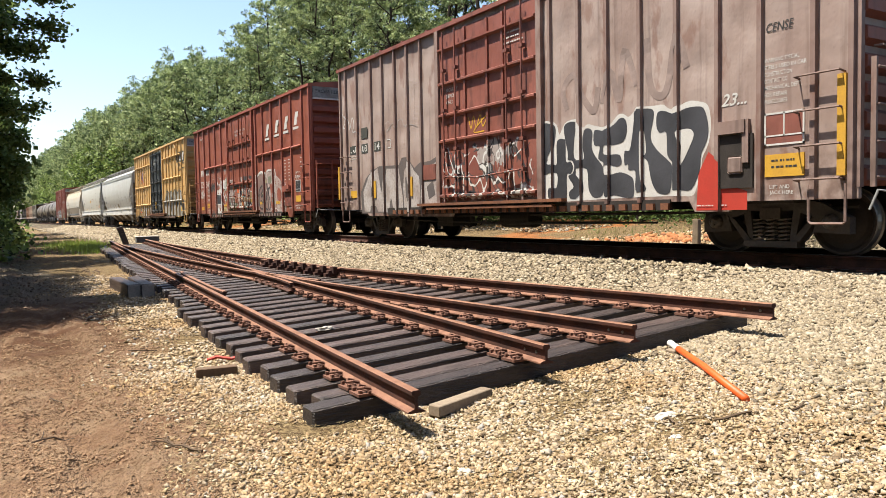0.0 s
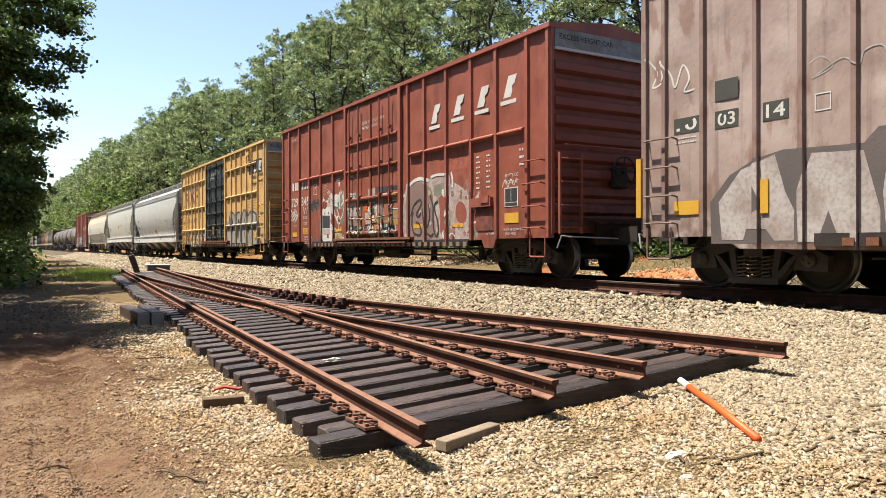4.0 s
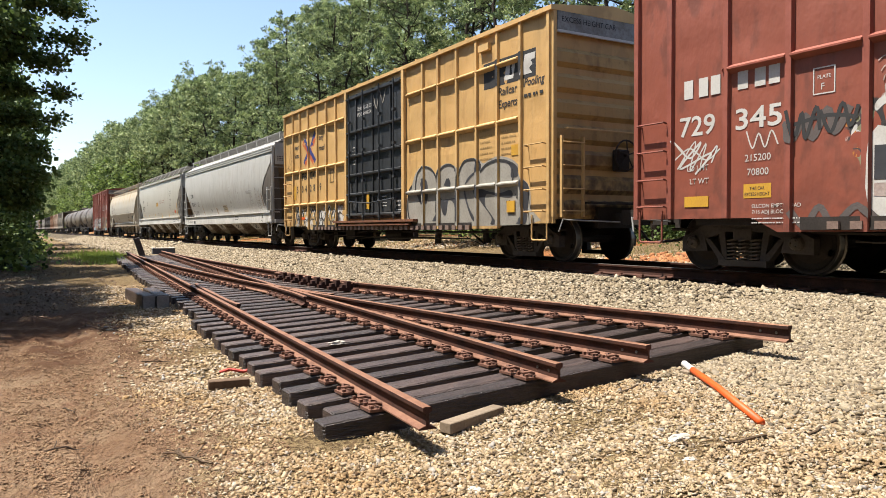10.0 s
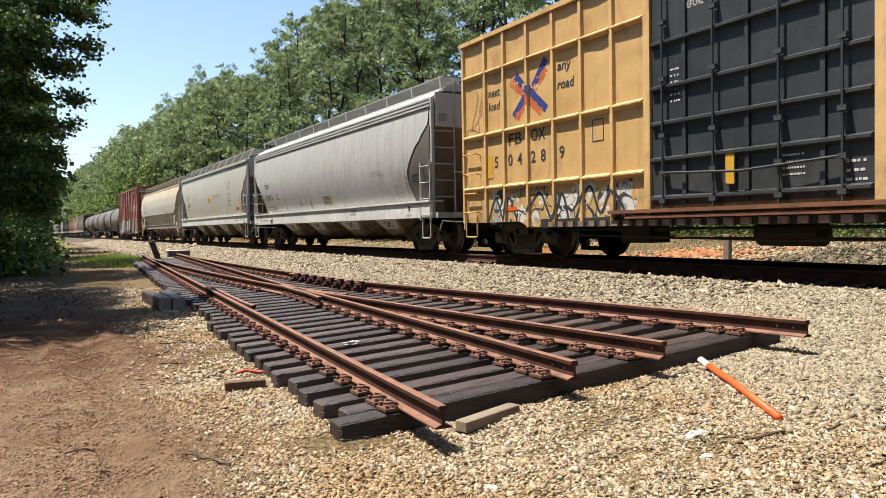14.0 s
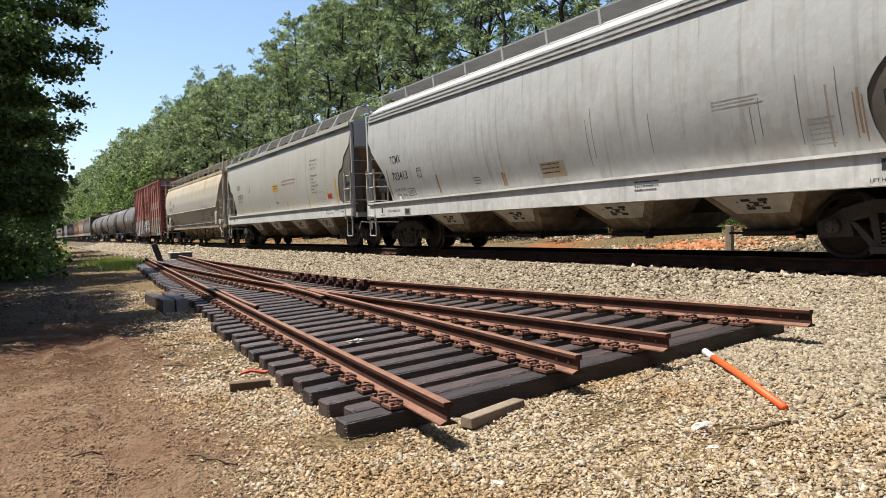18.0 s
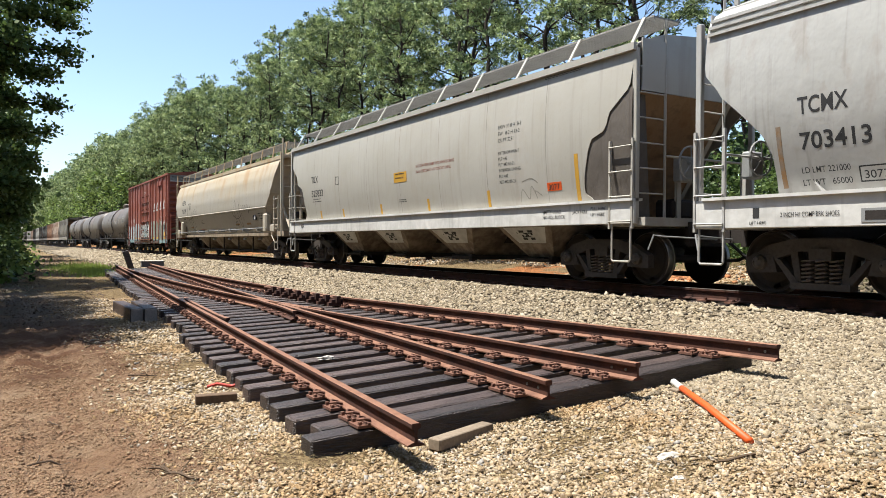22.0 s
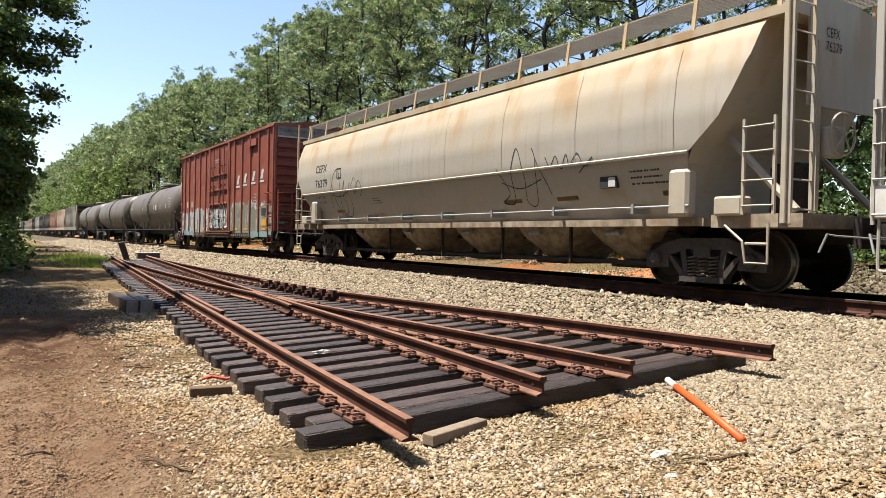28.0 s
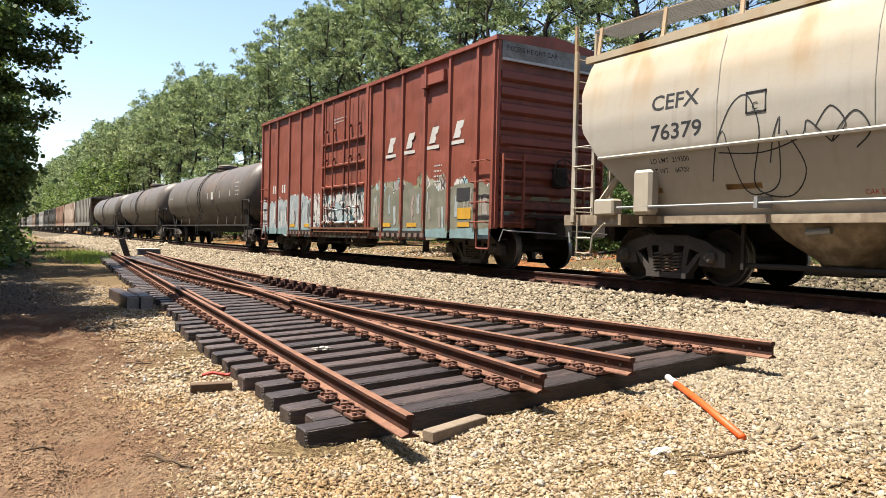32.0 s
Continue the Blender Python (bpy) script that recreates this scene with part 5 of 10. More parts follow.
spray(car_a, ribbon(smooth_line([(15.34, 3.7), (15.14, 3.45), (15.23, 3.22), (14.97, 3.32), (15.08, 3.62), (14.86, 3.37), (14.76, 3.14), (14.62, 3.46), (14.49, 3.24), (14.58, 3.05), (14.39, 3.05)]), 0.03), WHITE_PAINT, PA, 0.04, name="white_tag")
spray(car_a, ribbon(smooth_line([(12.53, 3.04), (12.37, 3.1), (12.22, 2.95), (12.49, 2.84), (12.1, 3.02), (11.88, 2.9), (11.81, 3.05), (11.6, 3.07), (11.46, 2.88), (11.13, 2.89), (10.81, 2.8)]), 0.02), PALE_SPRAY, PA, 0.04, name="faint_tag")
for y0_, y1_, z0_, z1_ in ((13.12, 13.24, 1.11, 1.58), (11.08, 11.18, 1.1, 1.59), (15.42, 15.52, 1.12, 2.09)):
    part("yellow_strip", boxes((0.03 if y0_ < 15 else -0.02, 0.048, y0_, y1_, z0_, z1_)), YELLOW_PAINT, car_a)
part("warning_plate", boxes((0.04, 0.05, 14.3, 14.77, 1.14, 1.35)), YELLOW_PAINT, car_a)
outline_on_side(car_a, 0.05, 12.23, 12.45, 2.4, 2.63, WHITE_PAINT)
part("brown_patch", boxes((0.035, 0.05, 9.95, 10.53, 1.47, 1.83)), DOOR_RED, car_a)
bars_on_side(car_a, 14.75, 2.2, 0.4, 0.14, 2, WHITE_PAINT, 0.052, seed=71)
spray(car_a, ribbon(smooth_line([(8.5, 2.75), (8.4, 2.5), (8.3, 2.75), (8.2, 2.5), (8.05, 2.75), (7.95, 2.5), (7.8, 2.72), (8.3, 2.42), (7.9, 2.4)]), 0.03), YELLOW_PAINT, [], 0.04, skin=0.03, name="yellow_tag")
sign_on_side(car_a, "SECURITY", 9.4, 3.42, 0.11, WHITE_PAINT, 0.026)
sign_on_side(car_a, "DEVICE", 9.4, 3.28, 0.11, WHITE_PAINT, 0.026)
sign_on_side(car_a, "ONLY", 9.4, 3.14, 0.11, WHITE_PAINT, 0.026)
sign_on_side(car_a, "23...", 1.98, 2.12, 0.24, WHITE_PAINT, 0.05, shear=0.3, width=0.42)
sign_on_side(car_a, "CENSE", 1.26, 3.02, 0.17, BLACK_PAINT, 0.05, shear=0.2, width=0.4)
for i, s in enumerate(("WARNING SPECIAL", "STEELS USED IN CAR", "CONSTRUCTION", "CONTACT CC", "MECHANICAL DEPT.", "FOR REPAIR", "PROCEDURES")):
    sign_on_side(car_a, s, 1.29, 2.62 - i * 0.092, 0.078, WHITE_PAINT, 0.052, name="stencil", width=0.034 * len(s))
part("stencil_panel", boxes((0.05, 0.055, 0.72, 1.26, 1.52, 1.92)), DOOR_RED, car_a, "brown stencil panel with white rim")
part("panel_rim", boxes((0.045, 0.053, 0.70, 1.28, 1.50, 1.525), (0.045, 0.053, 0.70, 1.28, 1.915, 1.94), (0.045, 0.053, 0.70, 0.725, 1.5, 1.94), (0.045, 0.053, 1.255, 1.28, 1.5, 1.94), (0.045, 0.053, 0.98, 1.0, 1.62, 1.94), (0.045, 0.053, 0.70, 1.28, 1.62, 1.64)), WHITE_PAINT, car_a)
part("warning_plate", boxes((0.044, 0.054, 0.70, 1.27, 1.08, 1.38)), YELLOW_PAINT, car_a, "orange-yellow warning plate")
bars_on_side(car_a, 1.17, 1.14, 0.42, 0.17, 2, BLACK_PAINT, 0.043)
sign_on_side(car_a, "LIFT AND", 1.2, 0.92, 0.07, WHITE_PAINT, 0.05)
sign_on_side(car_a, "JACK HERE", 1.2, 0.83, 0.07, WHITE_PAINT, 0.05)
part("yellow_strip", boxes((-0.008, 0.05, 0.13, 0.24, 1.05, 2.3)), YELLOW_PAINT, car_a, "yellow vertical strip")
part("cut_out_box", boxes((-0.02, 0.06, 1.55, 2.0, 1.72, 1.9), (0.0, 0.06, 1.5, 1.6, 1.3, 1.9)), BROWN_TRIM, car_a)
part("hand_brake_recess", boxes((0.03, 0.058, 1.45, 2.0, 0.95, 1.7)), STEEL_DARK, car_a)
part("recess_lamp", soft_box(0.0, 0.04, 1.6, 1.85, 1.15, 1.4, 0.03), BROWN_TRIM, car_a)
for s, y0_, y1_, z0_, z1_ in (("TR", 14.01, 13.61, 2.79, 3.09), ("10", 14.78, 14.29, 2.4, 2.64), ("03", 14.01, 13.61, 2.38, 2.64), ("14", 13.21, 12.82, 2.38, 2.64)):
    part("number_ground", boxes((0.05, 0.055, y1_, y0_, z0_, z1_)), NUMBER_GREEN, car_a)
    sign_on_side(car_a, s, y0_ - 0.05, z0_ + 0.04, 0.26, WHITE_PAINT, 0.048, width=y0_ - y1_ - 0.1)
bars_on_side(car_a, 7.2, 3.98, 0.7, 0.3, 3, WHITE_PAINT, 0.02)
bars_on_side(car_a, 2.4, 0.66, 0.55, 0.06, 1, WHITE_PAINT, 0.045)

# --- red box car with tall lettering ---
RED1 = tagged_paint("oxide_red_paint_tagged", (0.30, 0.082, 0.048), [(9.75, 12.0, 0.75, 2.3, 0.26, [(0.5, 0.42, 0.38), (0.33, 0.09, 0.055), G1, O1, (0.33, 0.1, 0.06), S1, W, (0.30, 0.08, 0.05), (0.33, 0.085, 0.05)]), (2.6, 6.0, 0.75, 2.0, 0.2, [S1, (0.32, 0.085, 0.055), (0.5, 0.42, 0.38), (0.3, 0.18, 0.15), S1, (0.32, 0.08, 0.05), (0.3, 0.2, 0.17), (0.55, 0.48, 0.44), (0.33, 0.1, 0.07)]), (6.4, 9.7, 0.85, 1.85, 0.22, [K, O1, (0.5, 0.44, 0.4), (0.16, 0.25, 0.2), (0.28, 0.07, 0.045), G1, K, (0.33, 0.1, 0.06), (0.32, 0.08, 0.05)])],
                    grime=(0.10, 0.04, 0.03), amount=0.5, streak=0.3, rust=(0.13, 0.05, 0.035), rust_amount=0.5, fade=(0.36, 0.11, 0.068))
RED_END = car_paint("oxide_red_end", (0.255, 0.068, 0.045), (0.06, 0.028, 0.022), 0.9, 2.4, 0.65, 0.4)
RED_TRIM = car_paint("oxide_red_trim", (0.32, 0.085, 0.053), (0.09, 0.04, 0.03), 0.5, 1.3, 0.6, 0.3, (0.14, 0.055, 0.04), 0.35, (0.40, 0.125, 0.085))
PB = [0.06, 0.72, 1.8, 2.78, 3.86, 4.91, 5.78, 10.84, 11.89, 12.93, 13.93, 14.98, 15.69]
car_b = box_car("box_car", "oxide-red steel box car with raised posts, white block marks and graffiti", 22.8, 15.75, RED1, RED_END, RED_TRIM, PB,
                [(3.02, 0.8, 1.78), (3.02, 1.82, 5.72), (2.98, 9.9, 14.0)], (6.2, 9.79, 0.95, 4.75),
                [(0.0, 0.82), (1.85, 0.82), (1.95, 0.62), (2.3, 0.62), (2.4, 0.8), (9.8, 0.64), (13.1, 0.62), (13.5, 0.82), (15.75, 0.82)], RED_TRIM, RED1, 0.06, True, (1.05, 2.05, 2.9, 3.7), (8.0,), (6.7, 7.3, 8.7, 9.35))


def block_logo(car, y, z, w, h, n, x, rise):
    """Slanted white block marks with a bar under each."""
    for i in range(n):
        y1 = y - i * (w * 1.5)
        z1 = z + i * rise
        bm = bmesh.new()
        bm.faces.new([bm.verts.new((x, y1 - (u * w + 0.42 * h * v), z1 + v * h)) for u, v in ((0.08, 0), (0.62, 0), (0.62, 0.3), (0.5, 0.5), (0.66, 0.62), (0.66, 1), (0.08, 1))])
        part("white_block_mark", bm, WHITE_PAINT, car)
        part("white_under_bar", boxes((x, x + 0.002, y1 - w * 0.98, y1 + 0.06, z1 - 0.14, z1 - 0.055)), WHITE_PAINT, car)


block_logo(car_b, 4.64, 3.66, 0.46, 0.44, 1, 0.052, 0)
block_logo(car_b, 3.6, 3.7, 0.5, 0.44, 1, 0.052, 0)
block_logo(car_b, 2.6, 3.72, 0.5, 0.44, 1, 0.052, 0)
block_logo(car_b, 1.6, 3.76, 0.5, 0.44, 1, 0.052, 0)
for y in (14.72, 13.75):
    for dy in (0.0, 0.28, 0.5):
        part("white_mark", boxes((0.05, 0.053, y - dy - 0.17, y - dy, 2.66, 2.94)), WHITE_PAINT, car_b)
sign_on_side(car_b, "729", 14.8, 2.08, 0.42, WHITE_PAINT, 0.05, width=0.66)
sign_on_side(car_b, "345", 13.78, 2.08, 0.42, WHITE_PAINT, 0.05, width=0.74)
sign_on_side(car_b, "215200", 13.62, 1.62, 0.14, WHITE_PAINT, 0.05)
sign_on_side(car_b, "70800", 13.58, 1.42, 0.14, WHITE_PAINT, 0.05)
sign_on_side(car_b, "LT WT", 14.6, 1.35, 0.12, WHITE_PAINT, 0.05)
sign_on_side(car_b, "EMPTY CG", 1.5, 2.1, 0.1, WHITE_PAINT, 0.05)
sign_on_side(car_b, "FLOOR HT", 1.5, 1.96, 0.1, WHITE_PAINT, 0.05)
sign_on_side(car_b, "2 INCH HF COMP SHOES", 1.6, 0.98, 0.075, WHITE_PAINT, 0.05)
sign_on_side(car_b, "JACK HERE", 1.5, 0.88, 0.075, WHITE_PAINT, 0.05)
sign_on_side(car_b, "LIFT HERE", 2.2, 0.9, 0.075, WHITE_PAINT, 0.05)
sign_on_side(car_b, "SECURITY", 9.45, 2.85, 0.11, WHITE_PAINT, 0.026)
sign_on_side(car_b, "DEVICE ONLY", 9.45, 2.72, 0.11, WHITE_PAINT, 0.026)
sign_on_side(car_b, "CLOSE AND LOCK DOORS", 8.6, 4.2, 0.12, WHITE_PAINT, 0.026)
sign_on_side(car_b, "BEFORE MOVING CAR", 8.6, 4.05, 0.12, WHITE_PAINT, 0.026)
bars_on_side(car_b, 2.6, 1.85, 0.15, 0.8, 7, WHITE_PAINT, 0.052, seed=2)
bars_on_side(car_b, 2.2, 1.85, 0.15, 0.8, 7, WHITE_PAINT, 0.052, seed=3)
bars_on_side(car_b, 1.0, 2.2, 0.14, 0.45, 3, WHITE_PAINT, 0.052, seed=4)
bars_on_side(car_b, 13.5, 0.7, 0.9, 0.12, 2, WHITE_PAINT, 0.05, seed=5)
bars_on_side(car_b, 14.7, 4.4, 0.6, 0.12, 3, WHITE_PAINT, 0.05, seed=6)
part("stencil_panel", boxes((0.048, 0.055, 1.05, 1.52, 1.48, 1.88)), WHITE_PAINT, car_b)
part("panel_face", boxes((0.044, 0.05, 1.08, 1.28, 1.58, 1.86), (0.044, 0.05, 1.3, 1.49, 1.58, 1.86), (0.044, 0.05, 1.08, 1.49, 1.5, 1.56)), BLACK_PAINT, car_b)
part("warning_plate", boxes((0.046, 0.055, 1.03, 1.52, 1.14, 1.35)), YELLOW_PAINT, car_b)
part("warning_plate", boxes((0.046, 0.055, 2.08, 2.48, 1.15, 1.3)), YELLOW_PAINT, car_b)
part("warning_plate", boxes((0.052, 0.055, 13.2, 13.64, 1.1, 1.3)), YELLOW_PAINT, car_b)
sign_on_side(car_b, "THIS CAR", 13.54, 1.21, 0.07, BLACK_PAINT, 0.05, width=0.24)
sign_on_side(car_b, "EXCESS HEIGHT", 13.62, 1.13, 0.07, BLACK_PAINT, 0.05, width=0.4)
sign_on_side(car_b, "PLATE", 12.54, 2.6, 0.07, WHITE_PAINT, 0.052, width=0.18)
sign_on_side(car_b, "F", 12.49, 2.46, 0.12, WHITE_PAINT, 0.052)
sign_on_side(car_b, "LD LMT", 14.65, 1.55, 0.12, WHITE_PAINT, 0.05)
sign_on_side(car_b, "ELLCON EMPTY LOAD", 13.5, 0.96, 0.075, WHITE_PAINT, 0.05)
sign_on_side(car_b, "7/16 ADJ BLOCK", 13.5, 0.86, 0.075, WHITE_PAINT, 0.05)
for pts in ([(14.95, 2.05), (14.7, 1.8), (14.85, 1.6), (14.5, 2.0), (14.6, 1.55), (14.3, 1.95), (14.4, 1.6), (14.1, 1.9), (14.2, 1.65)], [(14.9, 1.75), (14.6, 1.9), (14.3, 1.7), (14.05, 1.85)], [(13.6, 2.05), (13.5, 1.8), (13.4, 2.0), (13.3, 1.8), (13.2, 2.02), (13.1, 1.82)]):
    spray(car_b, ribbon(smooth_line(pts), 0.022), WHITE_PAINT, PB, 0.055, name="white_tag", lift=0.003)
for pts in ([(12.95, 2.25), (12.85, 1.9), (12.75, 2.2), (12.7, 1.85), (12.55, 2.25), (12.5, 1.95)], [(12.5, 2.2), (12.35, 1.9), (12.2, 2.25), (12.1, 1.95), (12.0, 2.2)], [(12.9, 2.05), (12.4, 2.12), (12.0, 2.05)]):
    spray(car_b, ribbon(smooth_line(pts), 0.05), BLACK_PAINT, PB, 0.055, name="black_tag", lift=0.006)
part("warning_plate", boxes((0.046, 0.055, 14.25, 14.7, 1.0, 1.16)), YELLOW_PAINT, car_b)
outline_on_side(car_b, 0.05, 12.3, 12.6, 2.4, 2.75, WHITE_PAINT)
part("jack_pad_box", boxes((-0.03, 0.06, 1.95, 2.7, 1.52, 1.72), (-0.05, 0.0, 2.0, 2.3, 1.6, 1.75)), RED_TRIM, car_b)
part("recess_shade", boxes((0.04, 0.058, 1.95, 2.6, 1.0, 1.5)), RED_END, car_b)
for pts, wd, mt in (([(13.0, 2.1), (12.9, 1.85), (12.7, 2.15), (12.6, 1.85), (12.4, 2.2), (12.3, 1.9), (12.1, 2.2)], 0.1, TAGS_DARK), ([(12.9, 0.9), (12.7, 0.7), (12.5, 0.95), (12.3, 0.72), (12.0, 0.95), (11.7, 0.72)], 0.09, TAGS_DARK), ([(14.9, 2.0), (14.6, 1.75), (14.4, 1.98), (14.8, 1.6), (14.2, 1.8), (14.5, 1.5)], 0.03, WHITE_PAINT),
                    ([(1.6, 1.9), (1.5, 2.05), (1.4, 1.9), (1.3, 2.05), (1.2, 1.92), (1.1, 2.06)], 0.02, WHITE_PAINT)):
    spray(car_b, ribbon(smooth_line(pts), wd), mt, PB, 0.055, name="spray_tag", lift=0.004)
TEAL_PALE = surface("pale_teal_spray", (0.28, 0.42, 0.43), (0.2, 0.27, 0.27), 0.7, 0, 4.0, 22, 0.8)
PINK_SPRAY = surface("chalky_pink_spray", (0.52, 0.43, 0.39), (0.33, 0.22, 0.19), 0.7, 0, 5.0, 24, 0.9)
MAUVE_SPRAY = surface("mauve_spray", (0.23, 0.15, 0.13), (0.31, 0.19, 0.16), 0.7, 0, 2.5, 20, 0.9)
MOSS_SPRAY = surface("moss_spray", (0.19, 0.19, 0.14), (0.30, 0.29, 0.22), 0.7, 0, 3.0, 20, 0.8)
DULL_RED = surface("dull_red_spray", (0.33, 0.095, 0.06), (0.22, 0.07, 0.05), 0.6, 0, 3.0, 20, 0.6)
BRICK_SPRAY = surface("brick_spray", (0.42, 0.13, 0.075), (0.3, 0.12, 0.08), 0.6, 0, 3.0, 20, 0.7)
TEAL_SPRAY = surface("teal_spray", (0.07, 0.22, 0.19), (0.12, 0.2, 0.17), 0.6, 0, 3.0, 20, 0.6)
LIME_SPRAY = surface("pale_lime_spray", (0.47, 0.43, 0.22), (0.33, 0.30, 0.18), 0.7, 0, 4.0, 20, 0.8)
OCHRE_SPRAY = surface("ochre_spray", (0.42, 0.27, 0.13), (0.27, 0.17, 0.09), 0.7, 0, 3.0, 20, 0.8)
YELLOW_OLD = surface("old_yellow_spray", (0.52, 0.30, 0.06), (0.35, 0.2, 0.06), 0.6, 0, 3.0, 20, 0.7)
blob(car_b, PINK_SPRAY, [(6.04, 0.91), (6.0, 2.05), (5.74, 2.28), (5.36, 2.4), (5.08, 2.4), (4.69, 2.31), (4.65, 2.4), (4.33, 2.43), (3.87, 2.4), (3.73, 2.28), (3.72, 1.88), (3.87, 1.76), (4.01, 0.86)], PB, "spray_ground", 0.001)
blob(car_b, MAUVE_SPRAY, [(5.78, 0.91), (5.78, 2.03), (5.55, 2.24), (5.13, 2.27), (4.82, 2.18), (4.56, 1.97), (4.5, 1.47), (4.48, 0.87)], PB, "spray_fill", 0.004)
blob(car_b, MOSS_SPRAY, [(4.49, 2.14), (3.91, 2.2), (3.87, 1.9), (4.49, 1.89)], PB, "spray_fill", 0.004)
blob(car_b, DULL_RED, [(4.24, 1.84), (3.87, 1.83), (3.86, 0.96), (4.16, 0.97), (4.18, 1.31), (4.22, 1.66)], PB, "spray_fill", 0.004)
blob(car_b, PINK_SPRAY, [(3.73, 2.12), (3.22, 2.02), (3.02, 1.87), (2.84, 1.66), (2.83, 0.93), (3.01, 0.75), (3.47, 0.73), (3.51, 1.11), (3.73, 1.25)], PB, "spray_ground", 0.002)
blob(car_b, DULL_RED, [(3.48, 1.45), (3.41, 1.64), (3.24, 1.69), (3.07, 1.58), (3.0, 1.4), (3.06, 1.23), (3.24, 1.19), (3.41, 1.27)], PB, "spray_disc", 0.006)
blob(car_b, YELLOW_PAINT, [(3.61, 1.21), (3.15, 1.19), (3.15, 1.1), (3.6, 1.11)], PB, "reflective_strip", 0.007)
blob(car_b, YELLOW_PAINT, [(5.52, 1.22), (5.01, 1.22), (5.01, 1.12), (5.52, 1.12)], PB, "reflective_strip", 0.007)
stroke(car_b, BLACK_PAINT, [(5.66, 1.43), (5.54, 1.66), (5.35, 1.79), (5.15, 1.83), (5.12, 1.7), (5.35, 1.49), (5.26, 1.41), (5.12, 1.51)], 0.055, PB)
stroke(car_b, BLACK_PAINT, [(5.54, 1.54), (5.61, 1.24), (5.49, 1.0), (5.21, 0.94), (5.12, 1.03), (5.21, 1.22), (5.4, 1.27)], 0.055, PB)
stroke(car_b, BLACK_PAINT, [(5.01, 1.77), (4.92, 1.39), (4.83, 1.13), (4.69, 1.38), (4.73, 1.7)], 0.055, PB)
stroke(car_b, BLACK_PAINT, [(4.65, 1.91), (4.52, 1.62), (4.52, 1.3), (4.46, 1.01), (4.36, 0.9), (4.26, 1.04), (4.32, 1.32), (4.42, 1.5), (4.44, 1.68), (4.28, 1.75)], 0.055, PB)
stroke(car_b, BLACK_PAINT, [(4.81, 0.98), (4.64, 0.91), (4.5, 0.97)], 0.055, PB)
stroke(car_b, WHITE_PAINT, [(5.77, 2.22), (5.45, 2.34), (5.08, 2.36), (4.73, 2.28)], 0.09, PB)
stroke(car_b, WHITE_PAINT, [(4.61, 2.35), (4.33, 2.39), (3.87, 2.36)], 0.06, PB)
stroke(car_b, WHITE_PAINT, [(3.66, 2.4), (3.6, 2.2), (3.62, 2.04)], 0.07, PB)
blob(car_b, WHITE_PAINT, [(11.83, 1.84), (11.59, 1.87), (11.45, 1.93), (11.24, 1.93), (11.07, 1.83), (11.06, 1.29), (10.87, 1.2), (10.87, 0.79), (11.34, 0.83), (11.83, 0.89)], PB, "spray_ground", 0.001)
blob(car_b, CHARCOAL, [(11.8, 1.68), (11.17, 1.65), (11.17, 1.25), (11.8, 1.26)], PB, "spray_fill", 0.004)
blob(car_b, PINK_SPRAY, [(11.8, 1.22), (11.17, 1.21), (11.17, 1.03), (11.8, 1.06)], PB, "spray_fill", 0.004)
blob(car_b, DULL_RED, [(11.12, 1.48), (11.09, 1.53), (11.04, 1.54), (10.98, 1.52), (10.96, 1.47), (10.98, 1.42), (11.03, 1.4), (11.09, 1.42)], PB, "spray_disc", 0.006)
blob(car_b, DULL_RED, [(11.06, 1.27), (11.05, 1.31), (11.0, 1.32), (10.96, 1.3), (10.95, 1.27), (10.96, 1.23), (11.0, 1.22), (11.05, 1.23)], PB, "spray_disc", 0.006)
blob(car_b, DULL_RED, [(11.43, 1.0), (11.4, 1.05), (11.34, 1.07), (11.28, 1.05), (11.26, 0.99), (11.28, 0.94), (11.34, 0.93), (11.4, 0.95)], PB, "spray_disc", 0.006)
blob(car_b, DULL_RED, [(11.63, 1.74), (11.62, 1.76), (11.59, 1.77), (11.56, 1.76), (11.55, 1.73), (11.56, 1.71), (11.59, 1.7), (11.62, 1.71)], PB, "spray_disc", 0.006)
blob(car_b, DULL_RED, [(11.34, 1.75), (11.33, 1.78), (11.29, 1.79), (11.25, 1.77), (11.24, 1.74), (11.25, 1.71), (11.29, 1.7), (11.33, 1.71)], PB, "spray_disc", 0.006)
blob(car_b, WHITE_PAINT, [(11.01, 2.35), (10.89, 2.37), (10.79, 2.29), (10.6, 2.32), (10.46, 2.27), (10.37, 2.37), (10.35, 2.23), (10.42, 2.16), (10.7, 2.12), (10.91, 2.2)], PB, "spray_fill", 0.002)
blob(car_b, WHITE_PAINT, [(10.99, 2.16), (10.79, 2.09), (10.51, 2.1), (10.33, 2.23), (10.31, 1.84), (10.46, 1.88), (10.79, 1.93), (10.69, 1.67), (10.94, 1.78)], PB, "spray_fill", 0.003)
blob(car_b, MOSS_SPRAY, [(10.69, 1.88), (10.33, 1.86), (10.02, 2.0), (9.98, 1.61), (10.24, 1.32), (10.42, 1.57)], PB, "spray_fill", 0.002)
blob(car_b, TEAL_SPRAY, [(10.53, 2.02), (10.4, 2.08), (10.4, 1.89), (10.51, 1.86)], PB, "spray_fill", 0.006)
blob(car_b, DULL_RED, [(10.55, 1.84), (10.11, 1.81), (10.28, 1.54)], PB, "spray_fill", 0.006)
blob(car_b, DULL_RED, [(11.04, 1.79), (10.79, 1.68), (10.46, 1.34), (10.46, 1.22), (10.69, 1.23), (11.04, 1.54)], PB, "spray_fill", 0.006)
